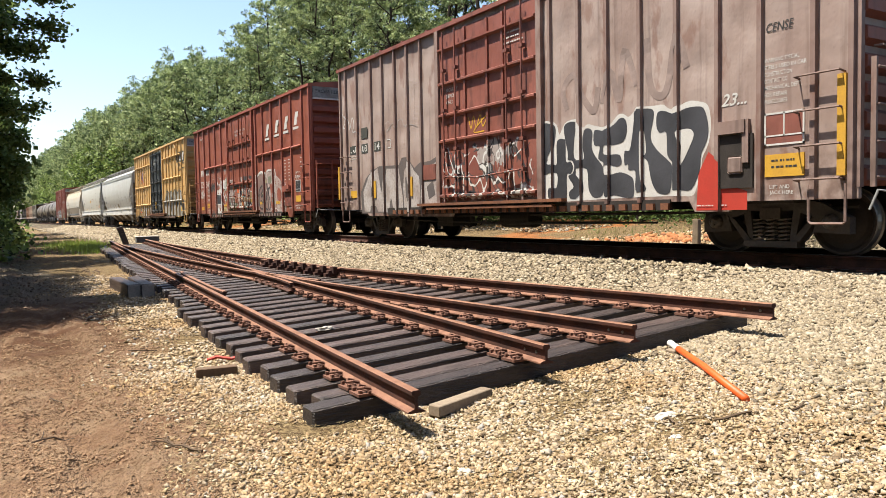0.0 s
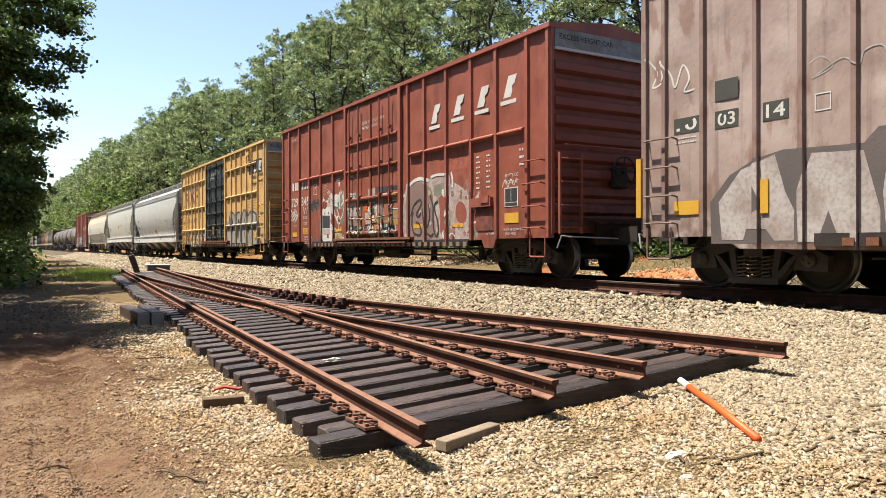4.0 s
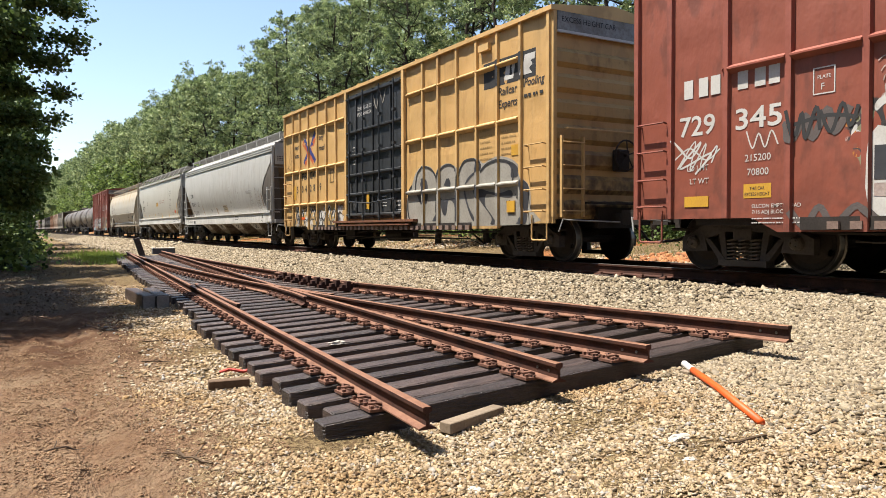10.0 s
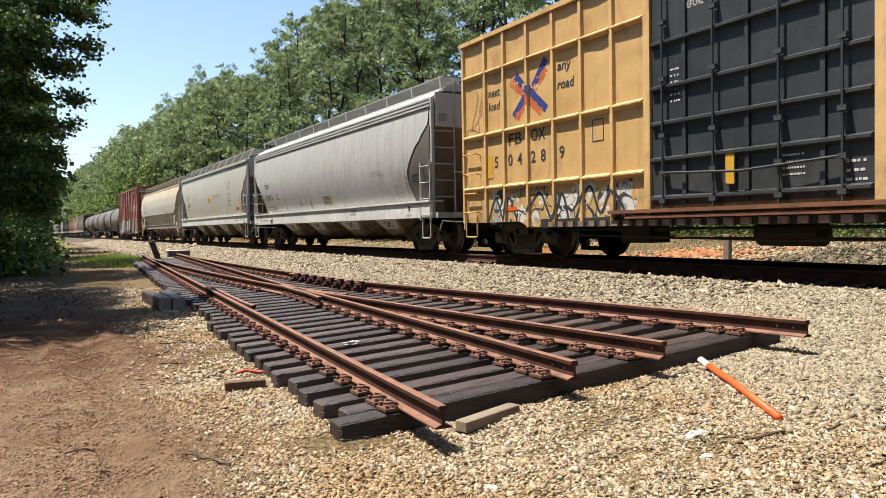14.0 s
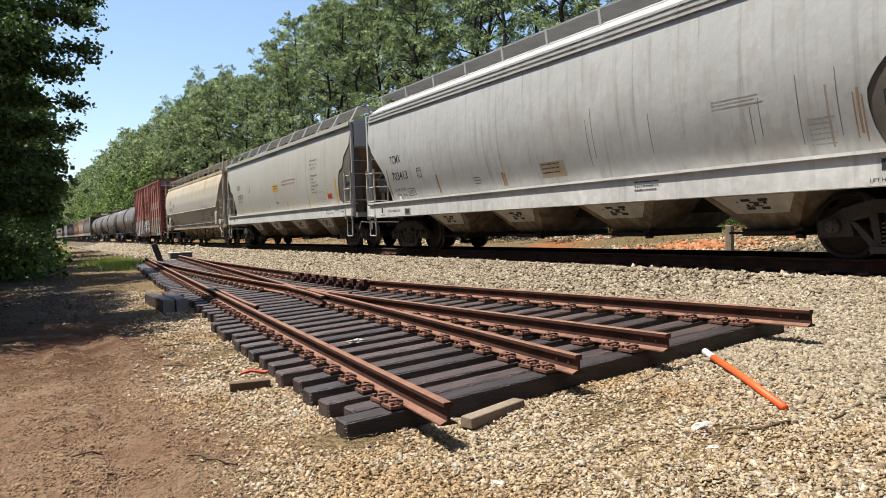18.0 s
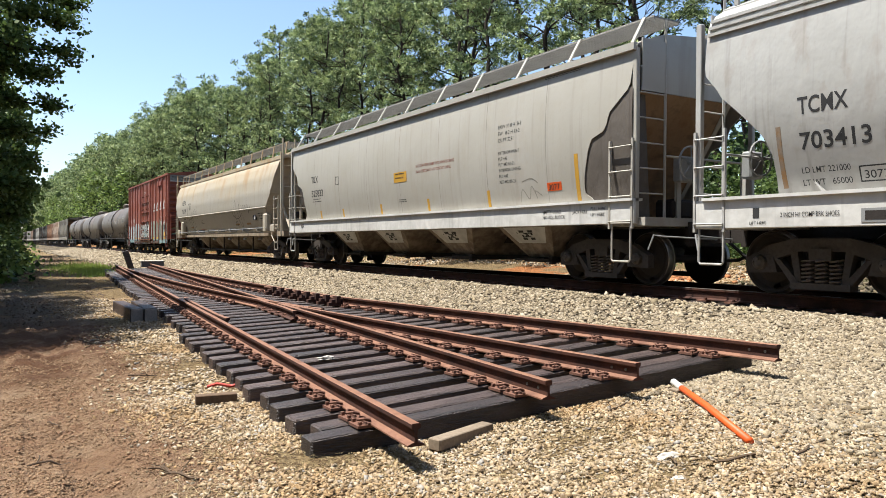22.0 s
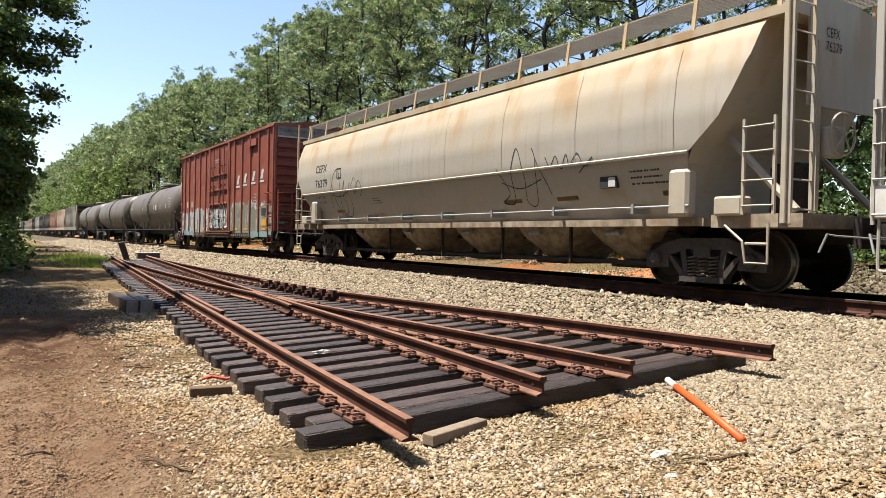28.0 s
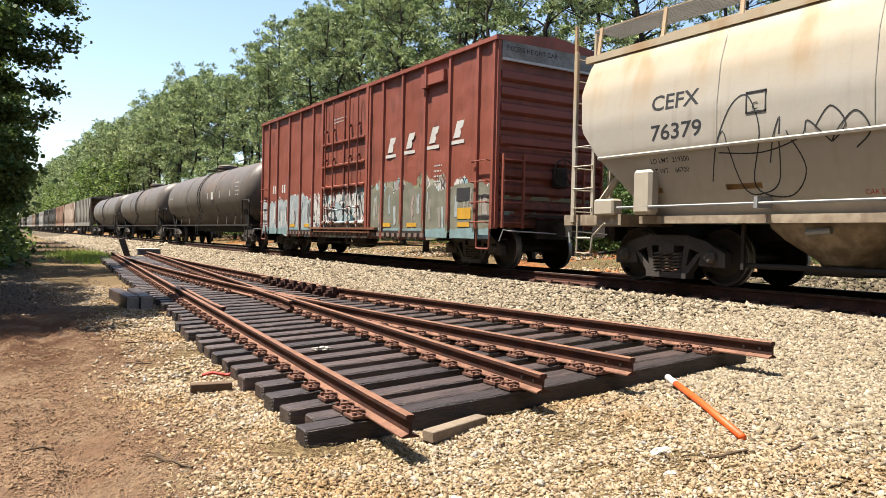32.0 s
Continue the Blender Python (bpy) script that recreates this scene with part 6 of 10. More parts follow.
blob(car_b, WHITE_PAINT, [(10.97, 1.52), (10.79, 1.42), (10.51, 1.2), (10.79, 1.18), (10.96, 1.24)], PB, "spray_fill", 0.004)
blob(car_b, LIME_SPRAY, [(10.76, 1.08), (10.28, 1.08), (10.24, 0.82), (10.76, 0.77)], PB, "spray_fill", 0.003)
blob(car_b, OCHRE_SPRAY, [(10.69, 0.99), (10.51, 1.04), (10.41, 0.94), (10.55, 0.82), (10.69, 0.85)], PB, "spray_fill", 0.006)
blob(car_b, YELLOW_PAINT, [(10.69, 1.21), (10.26, 1.21), (10.26, 1.13), (10.69, 1.12)], PB, "reflective_strip", 0.008)
blob(car_b, DULL_RED, [(10.22, 1.31), (9.98, 1.4), (9.93, 1.08), (10.19, 0.99)], PB, "spray_fill", 0.004)
blob(car_b, WHITE_PAINT, [(10.28, 0.9), (10.06, 0.94), (9.91, 0.99), (9.91, 0.79), (10.22, 0.81)], PB, "spray_fill", 0.003)
blob(car_b, WHITE_PAINT, [(10.63, 2.79), (10.29, 2.8), (10.29, 2.72), (10.63, 2.7)], PB, "pale_sticker", 0.003)
blob(car_b, WHITE_PAINT, [(10.45, 2.68), (10.33, 2.68), (10.35, 2.55), (10.44, 2.54)], PB, "pale_sticker", 0.003)
stroke(car_b, WHITE_PAINT, [(10.99, 2.16), (10.7, 2.08), (10.42, 2.14), (10.3, 2.31)], 0.04, PB)
stroke(car_b, WHITE_PAINT, [(10.55, 1.84), (10.28, 1.52), (10.02, 1.83), (10.03, 2.27)], 0.04, PB)
stroke(car_b, WHITE_PAINT, [(11.09, 1.86), (11.11, 2.13), (11.07, 2.31)], 0.03, PB)
stroke(car_b, WHITE_PAINT, [(10.31, 2.31), (10.31, 1.84)], 0.03, PB)
stroke(car_b, WHITE_PAINT, [(10.43, 1.18), (10.46, 1.34), (10.79, 1.68)], 0.03, PB)
stroke(car_b, WHITE_PAINT, [(10.24, 2.41), (10.15, 2.28), (9.98, 2.26), (9.86, 2.39)], 0.03, PB)
stroke(car_b, WHITE_PAINT, [(10.11, 0.97), (9.91, 1.06)], 0.03, PB)
stroke(car_b, PINK_SPRAY, [(11.77, 2.69), (11.67, 2.74), (11.55, 2.65), (11.42, 2.71), (11.29, 2.66)], 0.014, PB)
stroke(car_b, PINK_SPRAY, [(11.73, 2.56), (11.67, 2.62), (11.55, 2.54), (11.42, 2.61), (11.29, 2.57)], 0.014, PB)
stroke(car_b, PINK_SPRAY, [(11.7, 2.44), (11.67, 2.51), (11.55, 2.44), (11.42, 2.51), (11.29, 2.49)], 0.014, PB)
stroke(car_b, PINK_SPRAY, [(11.67, 2.31), (11.67, 2.4), (11.55, 2.34), (11.42, 2.41), (11.29, 2.4)], 0.014, PB)
rnd = random.Random(64)
for k in range(26):
    y, z, r = rnd.uniform(3.75, 5.75), rnd.uniform(0.8, 2.1), rnd.uniform(0.03, 0.09)
    if y > 4.35 and z > 1.0 and k % 3:
        continue
    blob(car_b, rnd.choice((WHITE_PAINT, DULL_RED, LIME_SPRAY, PINK_SPRAY, MOSS_SPRAY)), [(y + r * rnd.uniform(0.6, 1.3) * math.cos(a), z + r * rnd.uniform(0.7, 1.6) * math.sin(a)) for a in (0, 0.9, 1.8, 2.7, 3.6, 4.5, 5.4)], PB, "spray_fleck", 0.0065 + 0.0001 * k)
blob(car_b, PINK_SPRAY, [(9.61, 2.28), (9.58, 1.47), (9.06, 1.46), (9.05, 2.26), (9.32, 2.26)], PB, "door_spray", 0.003, 0.03)
blob(car_b, TEAL_SPRAY, [(9.15, 2.2), (9.13, 2.04), (8.89, 2.03), (8.88, 2.19), (9.01, 2.19)], PB, "door_spray", 0.006, 0.03)
blob(car_b, CHARCOAL, [(9.12, 2.06), (9.06, 1.94), (8.23, 1.9), (8.21, 2.05), (8.65, 2.03)], PB, "door_spray", 0.005, 0.03)
blob(car_b, MAUVE_SPRAY, [(9.58, 1.57), (9.54, 1.26), (8.96, 1.26), (8.94, 1.58), (9.25, 1.56)], PB, "door_spray", 0.005, 0.03)
blob(car_b, BRICK_SPRAY, [(8.84, 1.82), (8.81, 1.23), (8.45, 1.23), (8.44, 1.82), (8.64, 1.81)], PB, "door_spray", 0.004, 0.03)
blob(car_b, MOSS_SPRAY, [(8.79, 1.88), (8.77, 1.74), (8.55, 1.73), (8.54, 1.88), (8.67, 1.88)], PB, "door_spray", 0.006, 0.03)
blob(car_b, ORANGE_PAINT, [(8.45, 1.84), (8.44, 1.67), (8.28, 1.67), (8.28, 1.84), (8.36, 1.83)], PB, "door_spray", 0.006, 0.03)
blob(car_b, PINK_SPRAY, [(8.21, 2.32), (8.18, 1.91), (7.75, 1.89), (7.74, 2.31), (7.97, 2.3)], PB, "door_spray", 0.004, 0.03)
blob(car_b, TEAL_SPRAY, [(8.08, 2.03), (8.06, 1.92), (7.7, 1.9), (7.69, 2.03), (7.88, 2.02)], PB, "door_spray", 0.006, 0.03)
blob(car_b, CHARCOAL, [(8.12, 1.73), (8.1, 1.56), (7.82, 1.56), (7.81, 1.74), (7.96, 1.73)], PB, "door_spray", 0.006, 0.03)
blob(car_b, WHITE_PAINT, [(8.09, 1.54), (8.07, 1.38), (7.82, 1.38), (7.81, 1.54), (7.95, 1.53)], PB, "door_spray", 0.006, 0.03)
blob(car_b, PINK_SPRAY, [(8.42, 1.64), (8.4, 1.29), (8.13, 1.29), (8.12, 1.64), (8.27, 1.63)], PB, "door_spray", 0.003, 0.03)
blob(car_b, BRICK_SPRAY, [(7.65, 1.87), (7.63, 1.46), (7.48, 1.46), (7.47, 1.87), (7.56, 1.86)], PB, "door_spray", 0.004, 0.03)
blob(car_b, MAUVE_SPRAY, [(7.46, 1.97), (7.44, 1.45), (7.25, 1.45), (7.24, 1.97), (7.35, 1.96)], PB, "door_spray", 0.004, 0.03)
blob(car_b, BRICK_SPRAY, [(7.21, 2.13), (7.19, 1.4), (6.9, 1.4), (6.9, 2.12), (7.05, 2.11)], PB, "door_spray", 0.004, 0.03)
blob(car_b, CHARCOAL, [(7.69, 2.34), (7.64, 2.18), (6.89, 2.13), (6.87, 2.31), (7.27, 2.3)], PB, "door_spray", 0.003, 0.03)
blob(car_b, CHARCOAL, [(6.83, 2.32), (6.8, 2.2), (6.29, 2.16), (6.27, 2.3), (6.55, 2.29)], PB, "door_spray", 0.004, 0.03)
blob(car_b, LIME_SPRAY, [(6.69, 2.13), (6.67, 1.89), (6.28, 1.87), (6.27, 2.12), (6.48, 2.11)], PB, "door_spray", 0.004, 0.03)
blob(car_b, BRICK_SPRAY, [(6.69, 1.85), (6.66, 1.68), (6.28, 1.66), (6.27, 1.85), (6.47, 1.84)], PB, "door_spray", 0.004, 0.03)
blob(car_b, OCHRE_SPRAY, [(6.7, 1.66), (6.67, 1.41), (6.28, 1.41), (6.27, 1.66), (6.48, 1.65)], PB, "door_spray", 0.004, 0.03)
blob(car_b, YELLOW_OLD, [(6.7, 1.37), (6.67, 1.23), (6.28, 1.24), (6.27, 1.39), (6.48, 1.37)], PB, "door_spray", 0.004, 0.03)
blob(car_b, OCHRE_SPRAY, [(7.69, 1.42), (7.63, 1.32), (6.89, 1.32), (6.86, 1.45), (7.26, 1.42)], PB, "door_spray", 0.003, 0.03)
blob(car_b, DULL_RED, [(9.58, 1.26), (9.38, 1.25), (6.93, 1.27), (6.86, 1.38), (8.08, 1.26)], PB, "door_spray", 0.002, 0.03)
stroke(car_b, WHITE_PAINT, [(7.63, 1.86), (7.63, 1.5)], 0.03, PB, 0.03)
stroke(car_b, WHITE_PAINT, [(7.46, 1.91), (7.46, 1.45)], 0.035, PB, 0.03)
stroke(car_b, WHITE_PAINT, [(7.23, 2.13), (7.24, 1.4)], 0.04, PB, 0.03)
stroke(car_b, WHITE_PAINT, [(9.07, 2.0), (8.59, 2.01), (8.22, 2.04)], 0.035, PB, 0.03)
stroke(car_b, WHITE_PAINT, [(8.84, 1.23), (8.83, 1.7), (8.76, 1.77)], 0.035, PB, 0.03)
stroke(car_b, WHITE_PAINT, [(6.69, 1.89), (6.27, 1.88)], 0.03, PB, 0.03)
stroke(car_b, WHITE_PAINT, [(6.69, 1.68), (6.27, 1.66)], 0.03, PB, 0.03)
stroke(car_b, WHITE_PAINT, [(9.58, 1.51), (9.53, 2.17), (9.15, 2.21)], 0.03, PB, 0.03)
stroke(car_b, WHITE_PAINT, [(7.69, 1.11), (7.48, 0.85)], 0.03, PB, 0.03)
stroke(car_b, WHITE_PAINT, [(7.4, 1.31), (7.16, 0.91), (7.01, 0.91)], 0.03, PB, 0.03)
stroke(car_b, WHITE_PAINT, [(7.65, 2.07), (7.24, 2.1), (6.9, 2.12)], 0.03, PB, 0.03)

rnd = random.Random(63)
for k in range(26):
    y, z, r = rnd.uniform(2.55, 3.65), rnd.uniform(0.85, 2.0), rnd.uniform(0.022, 0.05)
    if math.hypot(y - 3.1, z - 1.4) > 0.36:
        stroke(car_b, DULL_RED, [(y + r * math.cos(a), z + r * math.sin(a)) for a in (0, 1.3, 2.6, 3.9, 5.2, 6.4)], 0.02, PB)

# --- yellow box car with a black door ---
YEL = tagged_paint("yellow_car_paint", (0.68, 0.405, 0.15), [(10.3, 14.8, 0.6, 1.45, 0.2, [W, (0.55, 0.36, 0.15), W, S1, (0.6, 0.4, 0.15), (0.58, 0.38, 0.14), W])], grime=(0.2, 0.14, 0.08), amount=0.6, low=1.1, streak=0.22, rust=(0.3, 0.15, 0.06), rust_amount=0.3, fade=(0.70, 0.445, 0.175))
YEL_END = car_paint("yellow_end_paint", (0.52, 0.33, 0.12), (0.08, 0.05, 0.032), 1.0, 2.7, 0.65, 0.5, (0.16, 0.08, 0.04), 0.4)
YEL_TRIM = car_paint("yellow_trim", (0.68, 0.425, 0.165), (0.2, 0.13, 0.07), 0.5, 1.2, 0.6, 0.25, (0.32, 0.16, 0.07), 0.3)
BLK_DOOR = car_paint("black_door_paint", (0.028, 0.03, 0.033), (0.09, 0.085, 0.08), 0.5, 1.4, 0.5, 0.3)
TAG_BROWN = surface("faded_brown_marker", (0.16, 0.10, 0.05), (0.24, 0.15, 0.06), 0.8, 0, 6, 30, 0.8)
PC = [0.1, 1.01, 1.84, 2.65, 3.49, 4.35, 5.12, 10.85, 11.68, 12.51, 13.37, 14.21, 14.95, 15.88]
car_c = box_car("box_car", "yellow steel box car with black plug door and grey spray-painted lettering", 40.72, 15.95, YEL, YEL_END, YEL_TRIM, PC,
                [(4.16, 1.05, 6.0), (2.94, 1.05, 6.0), (1.62, 1.05, 6.0), (4.12, 10.05, 15.87), (2.74, 10.05, 15.87), (1.55, 10.05, 15.87)], (6.15, 9.98, 0.98, 4.72),
                [(0.0, 0.78), (1.7, 0.78), (1.9, 0.68), (13.4, 0.66), (13.7, 0.78), (15.95, 0.78)], YEL_TRIM, BLK_DOOR, 0.05, True, (1.1, 1.72, 2.3, 2.88, 3.6, 4.62), (8.05, 6.9, 9.2), (6.6, 7.5, 8.6, 9.6), end_n=7)
blob(car_c, GREY_PAINT, [(6.02, 0.81), (6.06, 1.23), (5.98, 1.57), (5.78, 1.79), (5.54, 2.12), (5.19, 2.27), (4.76, 2.2), (4.48, 2.01), (4.26, 2.19), (3.9, 2.24), (3.51, 2.11), (3.37, 2.13), (3.14, 2.26), (2.79, 2.27), (2.58, 2.22), (2.4, 2.12), (2.15, 2.2), (1.77, 2.22), (1.42, 2.15), (1.12, 1.99), (0.99, 1.72), (0.79, 1.58), (0.71, 1.4), (0.71, 1.08), (0.78, 0.76)], PC, "spray_ground", 0.001)
stroke(car_c, BLACK_PAINT, [(5.56, 1.63), (5.53, 1.91), (5.4, 2.14), (5.1, 2.23), (4.76, 2.16), (4.53, 1.98), (4.45, 1.74), (4.48, 1.44), (4.51, 1.14), (4.43, 0.87)], 0.05, PC)
stroke(car_c, BLACK_PAINT, [(5.75, 1.8), (5.91, 1.65), (5.99, 1.32), (5.92, 0.98), (5.72, 0.81)], 0.05, PC)
stroke(car_c, BLACK_PAINT, [(4.44, 1.63), (4.37, 2.0), (4.16, 2.17), (3.8, 2.19), (3.49, 2.03)], 0.05, PC)
stroke(car_c, BLACK_PAINT, [(3.47, 1.6), (3.44, 1.95), (3.23, 2.21), (2.88, 2.25), (2.63, 2.2), (2.52, 2.09)], 0.05, PC)
stroke(car_c, BLACK_PAINT, [(2.54, 1.94), (2.3, 2.08), (1.96, 2.14), (1.63, 2.12), (1.38, 2.05)], 0.055, PC)
stroke(car_c, BLACK_PAINT, [(1.32, 1.92), (1.28, 1.77), (1.33, 1.68)], 0.03, PC)
blob(car_c, CHARCOAL, [(5.31, 1.81), (5.13, 1.95), (4.96, 1.86), (4.9, 1.58), (4.96, 1.35), (5.08, 1.32), (5.13, 1.56)], PC, "spray_fill", 0.005)
blob(car_c, CHARCOAL, [(5.56, 1.63), (5.28, 1.29), (5.12, 1.31), (5.22, 1.6), (5.37, 1.69)], PC, "spray_fill", 0.005)
blob(car_c, CHARCOAL, [(4.43, 1.13), (4.7, 0.87), (4.43, 0.87)], PC, "spray_fill", 0.005)
blob(car_c, CHARCOAL, [(4.13, 1.72), (4.01, 1.88), (3.88, 1.88), (3.81, 1.77), (3.83, 1.68)], PC, "spray_fill", 0.005)
blob(car_c, CHARCOAL, [(4.29, 1.43), (4.19, 1.38), (3.9, 1.39), (3.56, 1.42), (3.49, 1.56), (3.47, 0.88), (3.63, 0.87), (3.62, 1.14), (3.73, 1.33), (3.93, 1.34), (4.02, 1.03), (4.16, 1.03), (4.27, 1.24)], PC, "spray_fill", 0.005)
blob(car_c, CHARCOAL, [(2.69, 2.04), (2.63, 2.19), (2.52, 2.09), (2.54, 1.99), (2.88, 1.86), (3.08, 1.74), (3.19, 1.7), (3.01, 1.87), (2.75, 1.97)], PC, "spray_fill", 0.005)
blob(car_c, CHARCOAL, [(3.23, 1.58), (3.14, 1.3), (2.9, 0.91), (2.73, 0.87), (3.01, 1.18), (3.16, 1.54)], PC, "spray_fill", 0.005)
blob(car_c, CHARCOAL, [(1.56, 2.1), (1.32, 2.06), (1.13, 1.93), (1.11, 1.77), (1.37, 1.75), (1.37, 1.93), (1.47, 2.03)], PC, "spray_fill", 0.005)
blob(car_c, CHARCOAL, [(2.84, 1.55), (2.71, 1.66), (2.58, 1.63), (2.3, 1.51), (1.77, 1.44), (1.42, 1.49), (1.31, 1.41), (1.38, 1.33), (1.77, 1.36), (2.28, 1.44), (2.33, 1.19), (2.14, 1.02), (2.03, 0.92), (1.91, 0.79), (2.14, 0.78), (2.09, 0.92), (2.46, 1.23), (2.58, 1.33), (2.79, 1.45)], PC, "spray_fill", 0.005)
blob(car_c, CHARCOAL, [(0.99, 1.68), (0.8, 1.58), (0.74, 1.4), (0.77, 1.23), (0.83, 0.86), (0.89, 0.77), (0.97, 0.79), (0.92, 1.04), (0.99, 1.15), (0.99, 1.45), (1.05, 1.57)], PC, "spray_fill", 0.005)
blob(car_c, CHARCOAL, [(1.21, 0.78), (0.98, 0.92), (0.95, 0.77)], PC, "spray_fill", 0.005)
stroke(car_c, BLACK_PAINT, [(1.54, 1.27), (1.47, 1.15), (1.42, 1.27), (1.35, 1.16), (1.28, 1.2), (1.21, 1.14)], 0.02, PC)
stroke(car_c, BLACK_PAINT, [(1.21, 1.4), (1.16, 1.31), (1.12, 1.4), (1.1, 1.22)], 0.02, PC)
for pts in ([(14.9, 0.8), (14.6, 1.3), (14.3, 0.8), (14.1, 1.3), (13.8, 0.8)], [(13.4, 1.0), (13.0, 1.35), (12.6, 0.8), (12.3, 1.3), (12.1, 0.8)], [(11.9, 0.8), (11.5, 1.4), (11.2, 0.9), (10.9, 1.3), (10.5, 0.8)]):
    spray(car_c, ribbon(smooth_line(pts), 0.06), BLACK_PAINT, PC, 0.045, name="spray_line", lift=0.004)
spray(car_c, patch([(0.55, 3.72), (2.4, 3.72), (2.4, 4.28), (0.55, 4.28)]), BLACK_PAINT, PC, 0.045, name="logo_block", lift=0.002)
for a, b in ((1.62, 1.3), (1.0, 0.66)):
    spray(car_c, patch([(a, 3.8), (b, 3.8), (b - 0.1, 4.2), (a - 0.1, 4.2)]), WHITE_PAINT, PC, 0.045, name="logo_mark", lift=0.004)
sign_on_side(car_c, "Railcar", 1.82, 3.5, 0.24, BLACK_PAINT, 0.05, shear=0.15, width=0.66)
sign_on_side(car_c, "Pooling", 0.92, 3.5, 0.24, BLACK_PAINT, 0.05, shear=0.15, width=0.66)
sign_on_side(car_c, "Experts", 1.82, 3.18, 0.24, BLACK_PAINT, 0.05, shear=0.15, width=0.66)
bars_on_side(car_c, 0.92, 3.2, 0.62, 0.2, 1, BLACK_PAINT, 0.05)
sign_on_side(car_c, "next", 14.85, 3.55, 0.26, BLACK_PAINT, 0.05, shear=0.15, width=0.44)
sign_on_side(car_c, "load", 14.85, 3.25, 0.26, BLACK_PAINT, 0.05, shear=0.15, width=0.44)
sign_on_side(car_c, "any", 12.4, 3.62, 0.26, BLACK_PAINT, 0.05, shear=0.15, width=0.4)
sign_on_side(car_c, "road", 12.4, 3.32, 0.26, BLACK_PAINT, 0.05, shear=0.15, width=0.5)
BLUE = surface("blue_mark", (0.04, 0.06, 0.25), (0.03, 0.05, 0.18), 0.6)
ORM = surface("orange_mark", (0.65, 0.16, 0.05), (0.5, 0.12, 0.05), 0.6)
for pts, mt in (([(13.9, 3.0), (13.5, 3.35), (13.25, 3.4), (12.75, 3.0)], BLUE), ([(13.9, 3.95), (13.45, 3.5), (13.2, 3.5), (12.75, 4.0)], BLUE), ([(14.0, 3.75), (13.55, 3.45), (13.3, 3.25), (12.9, 2.95)], ORM), ([(12.75, 3.8), (13.1, 3.5), (13.5, 3.2), (13.8, 2.95)], ORM)):
    spray(car_c, ribbon(pts, 0.17), mt, PC, 0.045, name="crossed_road_mark", lift=0.001)
for pts in ([(15.34, 3.78), (15.3, 3.59), (15.56, 3.02), (15.47, 2.99), (15.15, 3.28)], [(15.31, 3.1), (15.27, 2.85), (15.56, 2.94), (15.73, 2.92), (15.77, 2.8)], [(15.73, 2.74), (15.51, 2.77), (15.29, 2.69), (15.1, 2.55)], [(15.11, 3.54), (15.26, 3.3), (15.04, 3.39)]):
    stroke(car_c, TAG_BROWN, pts, 0.018, PC)
part("reflective_strip", boxes((0.046, 0.055, 14.7, 14.9, 1.76, 2.25)), YELLOW_PAINT, car_c)
sign_on_side(car_c, "LD LMT", 13.93, 1.4, 0.13, BLACK_PAINT, 0.045)
sign_on_side(car_c, "213000", 13.28, 1.4, 0.14, BLACK_PAINT, 0.045)
part("notice_strip", boxes((0.046, 0.055, 13.8, 14.3, 1.02, 1.1)), ORANGE_PAINT, car_c)
for s, y in (("FB", 14.08), ("OX", 13.28)):
    sign_on_side(car_c, s, y, 2.42, 0.34, BLACK_PAINT, 0.05, width=0.48)
for s, y in (("5", 14.63), ("0", 14.1), ("4", 13.76), ("2", 13.28), ("8", 12.95), ("9", 12.36)):
    sign_on_side(car_c, s, y, 1.98, 0.34, BLACK_PAINT, 0.05)
sign_on_side(car_c, "CLOSE AND LOCK DOORS", 9.3, 4.2, 0.15, WHITE_PAINT, 0.026, width=1.35)
sign_on_side(car_c, "BEFORE MOVING CAR", 9.2, 4.02, 0.15, WHITE_PAINT, 0.026, width=1.1)
bars_on_side(car_c, 9.5, 2.55, 0.2, 0.6, 6, WHITE_PAINT, 0.026, seed=8)
bars_on_side(car_c, 7.5, 1.25, 0.4, 0.35, 4, WHITE_PAINT, 0.026, seed=9)
bars_on_side(car_c, 6.6, 1.1, 0.3, 0.35, 3, WHITE_PAINT, 0.026, seed=10)
bars_on_side(car_c, 2.55, 2.1, 0.5, 0.75, 6, YEL_END, 0.052, seed=11)
bars_on_side(car_c, 1.72, 2.15, 0.55, 0.6, 5, YEL_END, 0.052, seed=12)
part("yellow_strip", boxes((-0.03, 0.0, 8.25, 8.4, 1.25, 1.75)), YELLOW_PAINT, car_c)
part("warning_plate", boxes((0.03, 0.055, 1.22, 1.5, 1.02, 1.26)), YELLOW_PAINT, car_c)
part("reflector", boxes((0.046, 0.055, 1.05, 1.35, 2.2, 2.42)), YELLOW_PAINT, car_c)
outline_on_side(car_c, 0.05, 11.1, 11.4, 2.2, 2.6, BLACK_PAINT)
part("hand_brake_box", boxes((-0.03, 0.06, 2.1, 2.5, 4.55, 4.7)), YEL_TRIM, car_c)
for ob in car_c.children:
    if ob.name.startswith("side_rib"):
        c = sum((v.co for v in ob.data.vertices), Vector()) / len(ob.data.vertices)
        if c.z < 1.8 and 0.9 < c.y < 6.1:
            ob.data.materials[0] = GREY_PAINT
spray(car_c, ribbon(smooth_line([(8.0, 4.5), (7.8, 4.1), (7.6, 4.55), (7.4, 4.2), (7.2, 4.6)]), 0.04), GREY_PAINT, [], 0.05, skin=0.02, name="spray_tag")


# --- covered hoppers ---
def outline_at(rows, z):
    rows = sorted((b, a) for a, b in rows)
    return float(np.interp(z, [r[0] for r in rows], [r[1] for r in rows]))


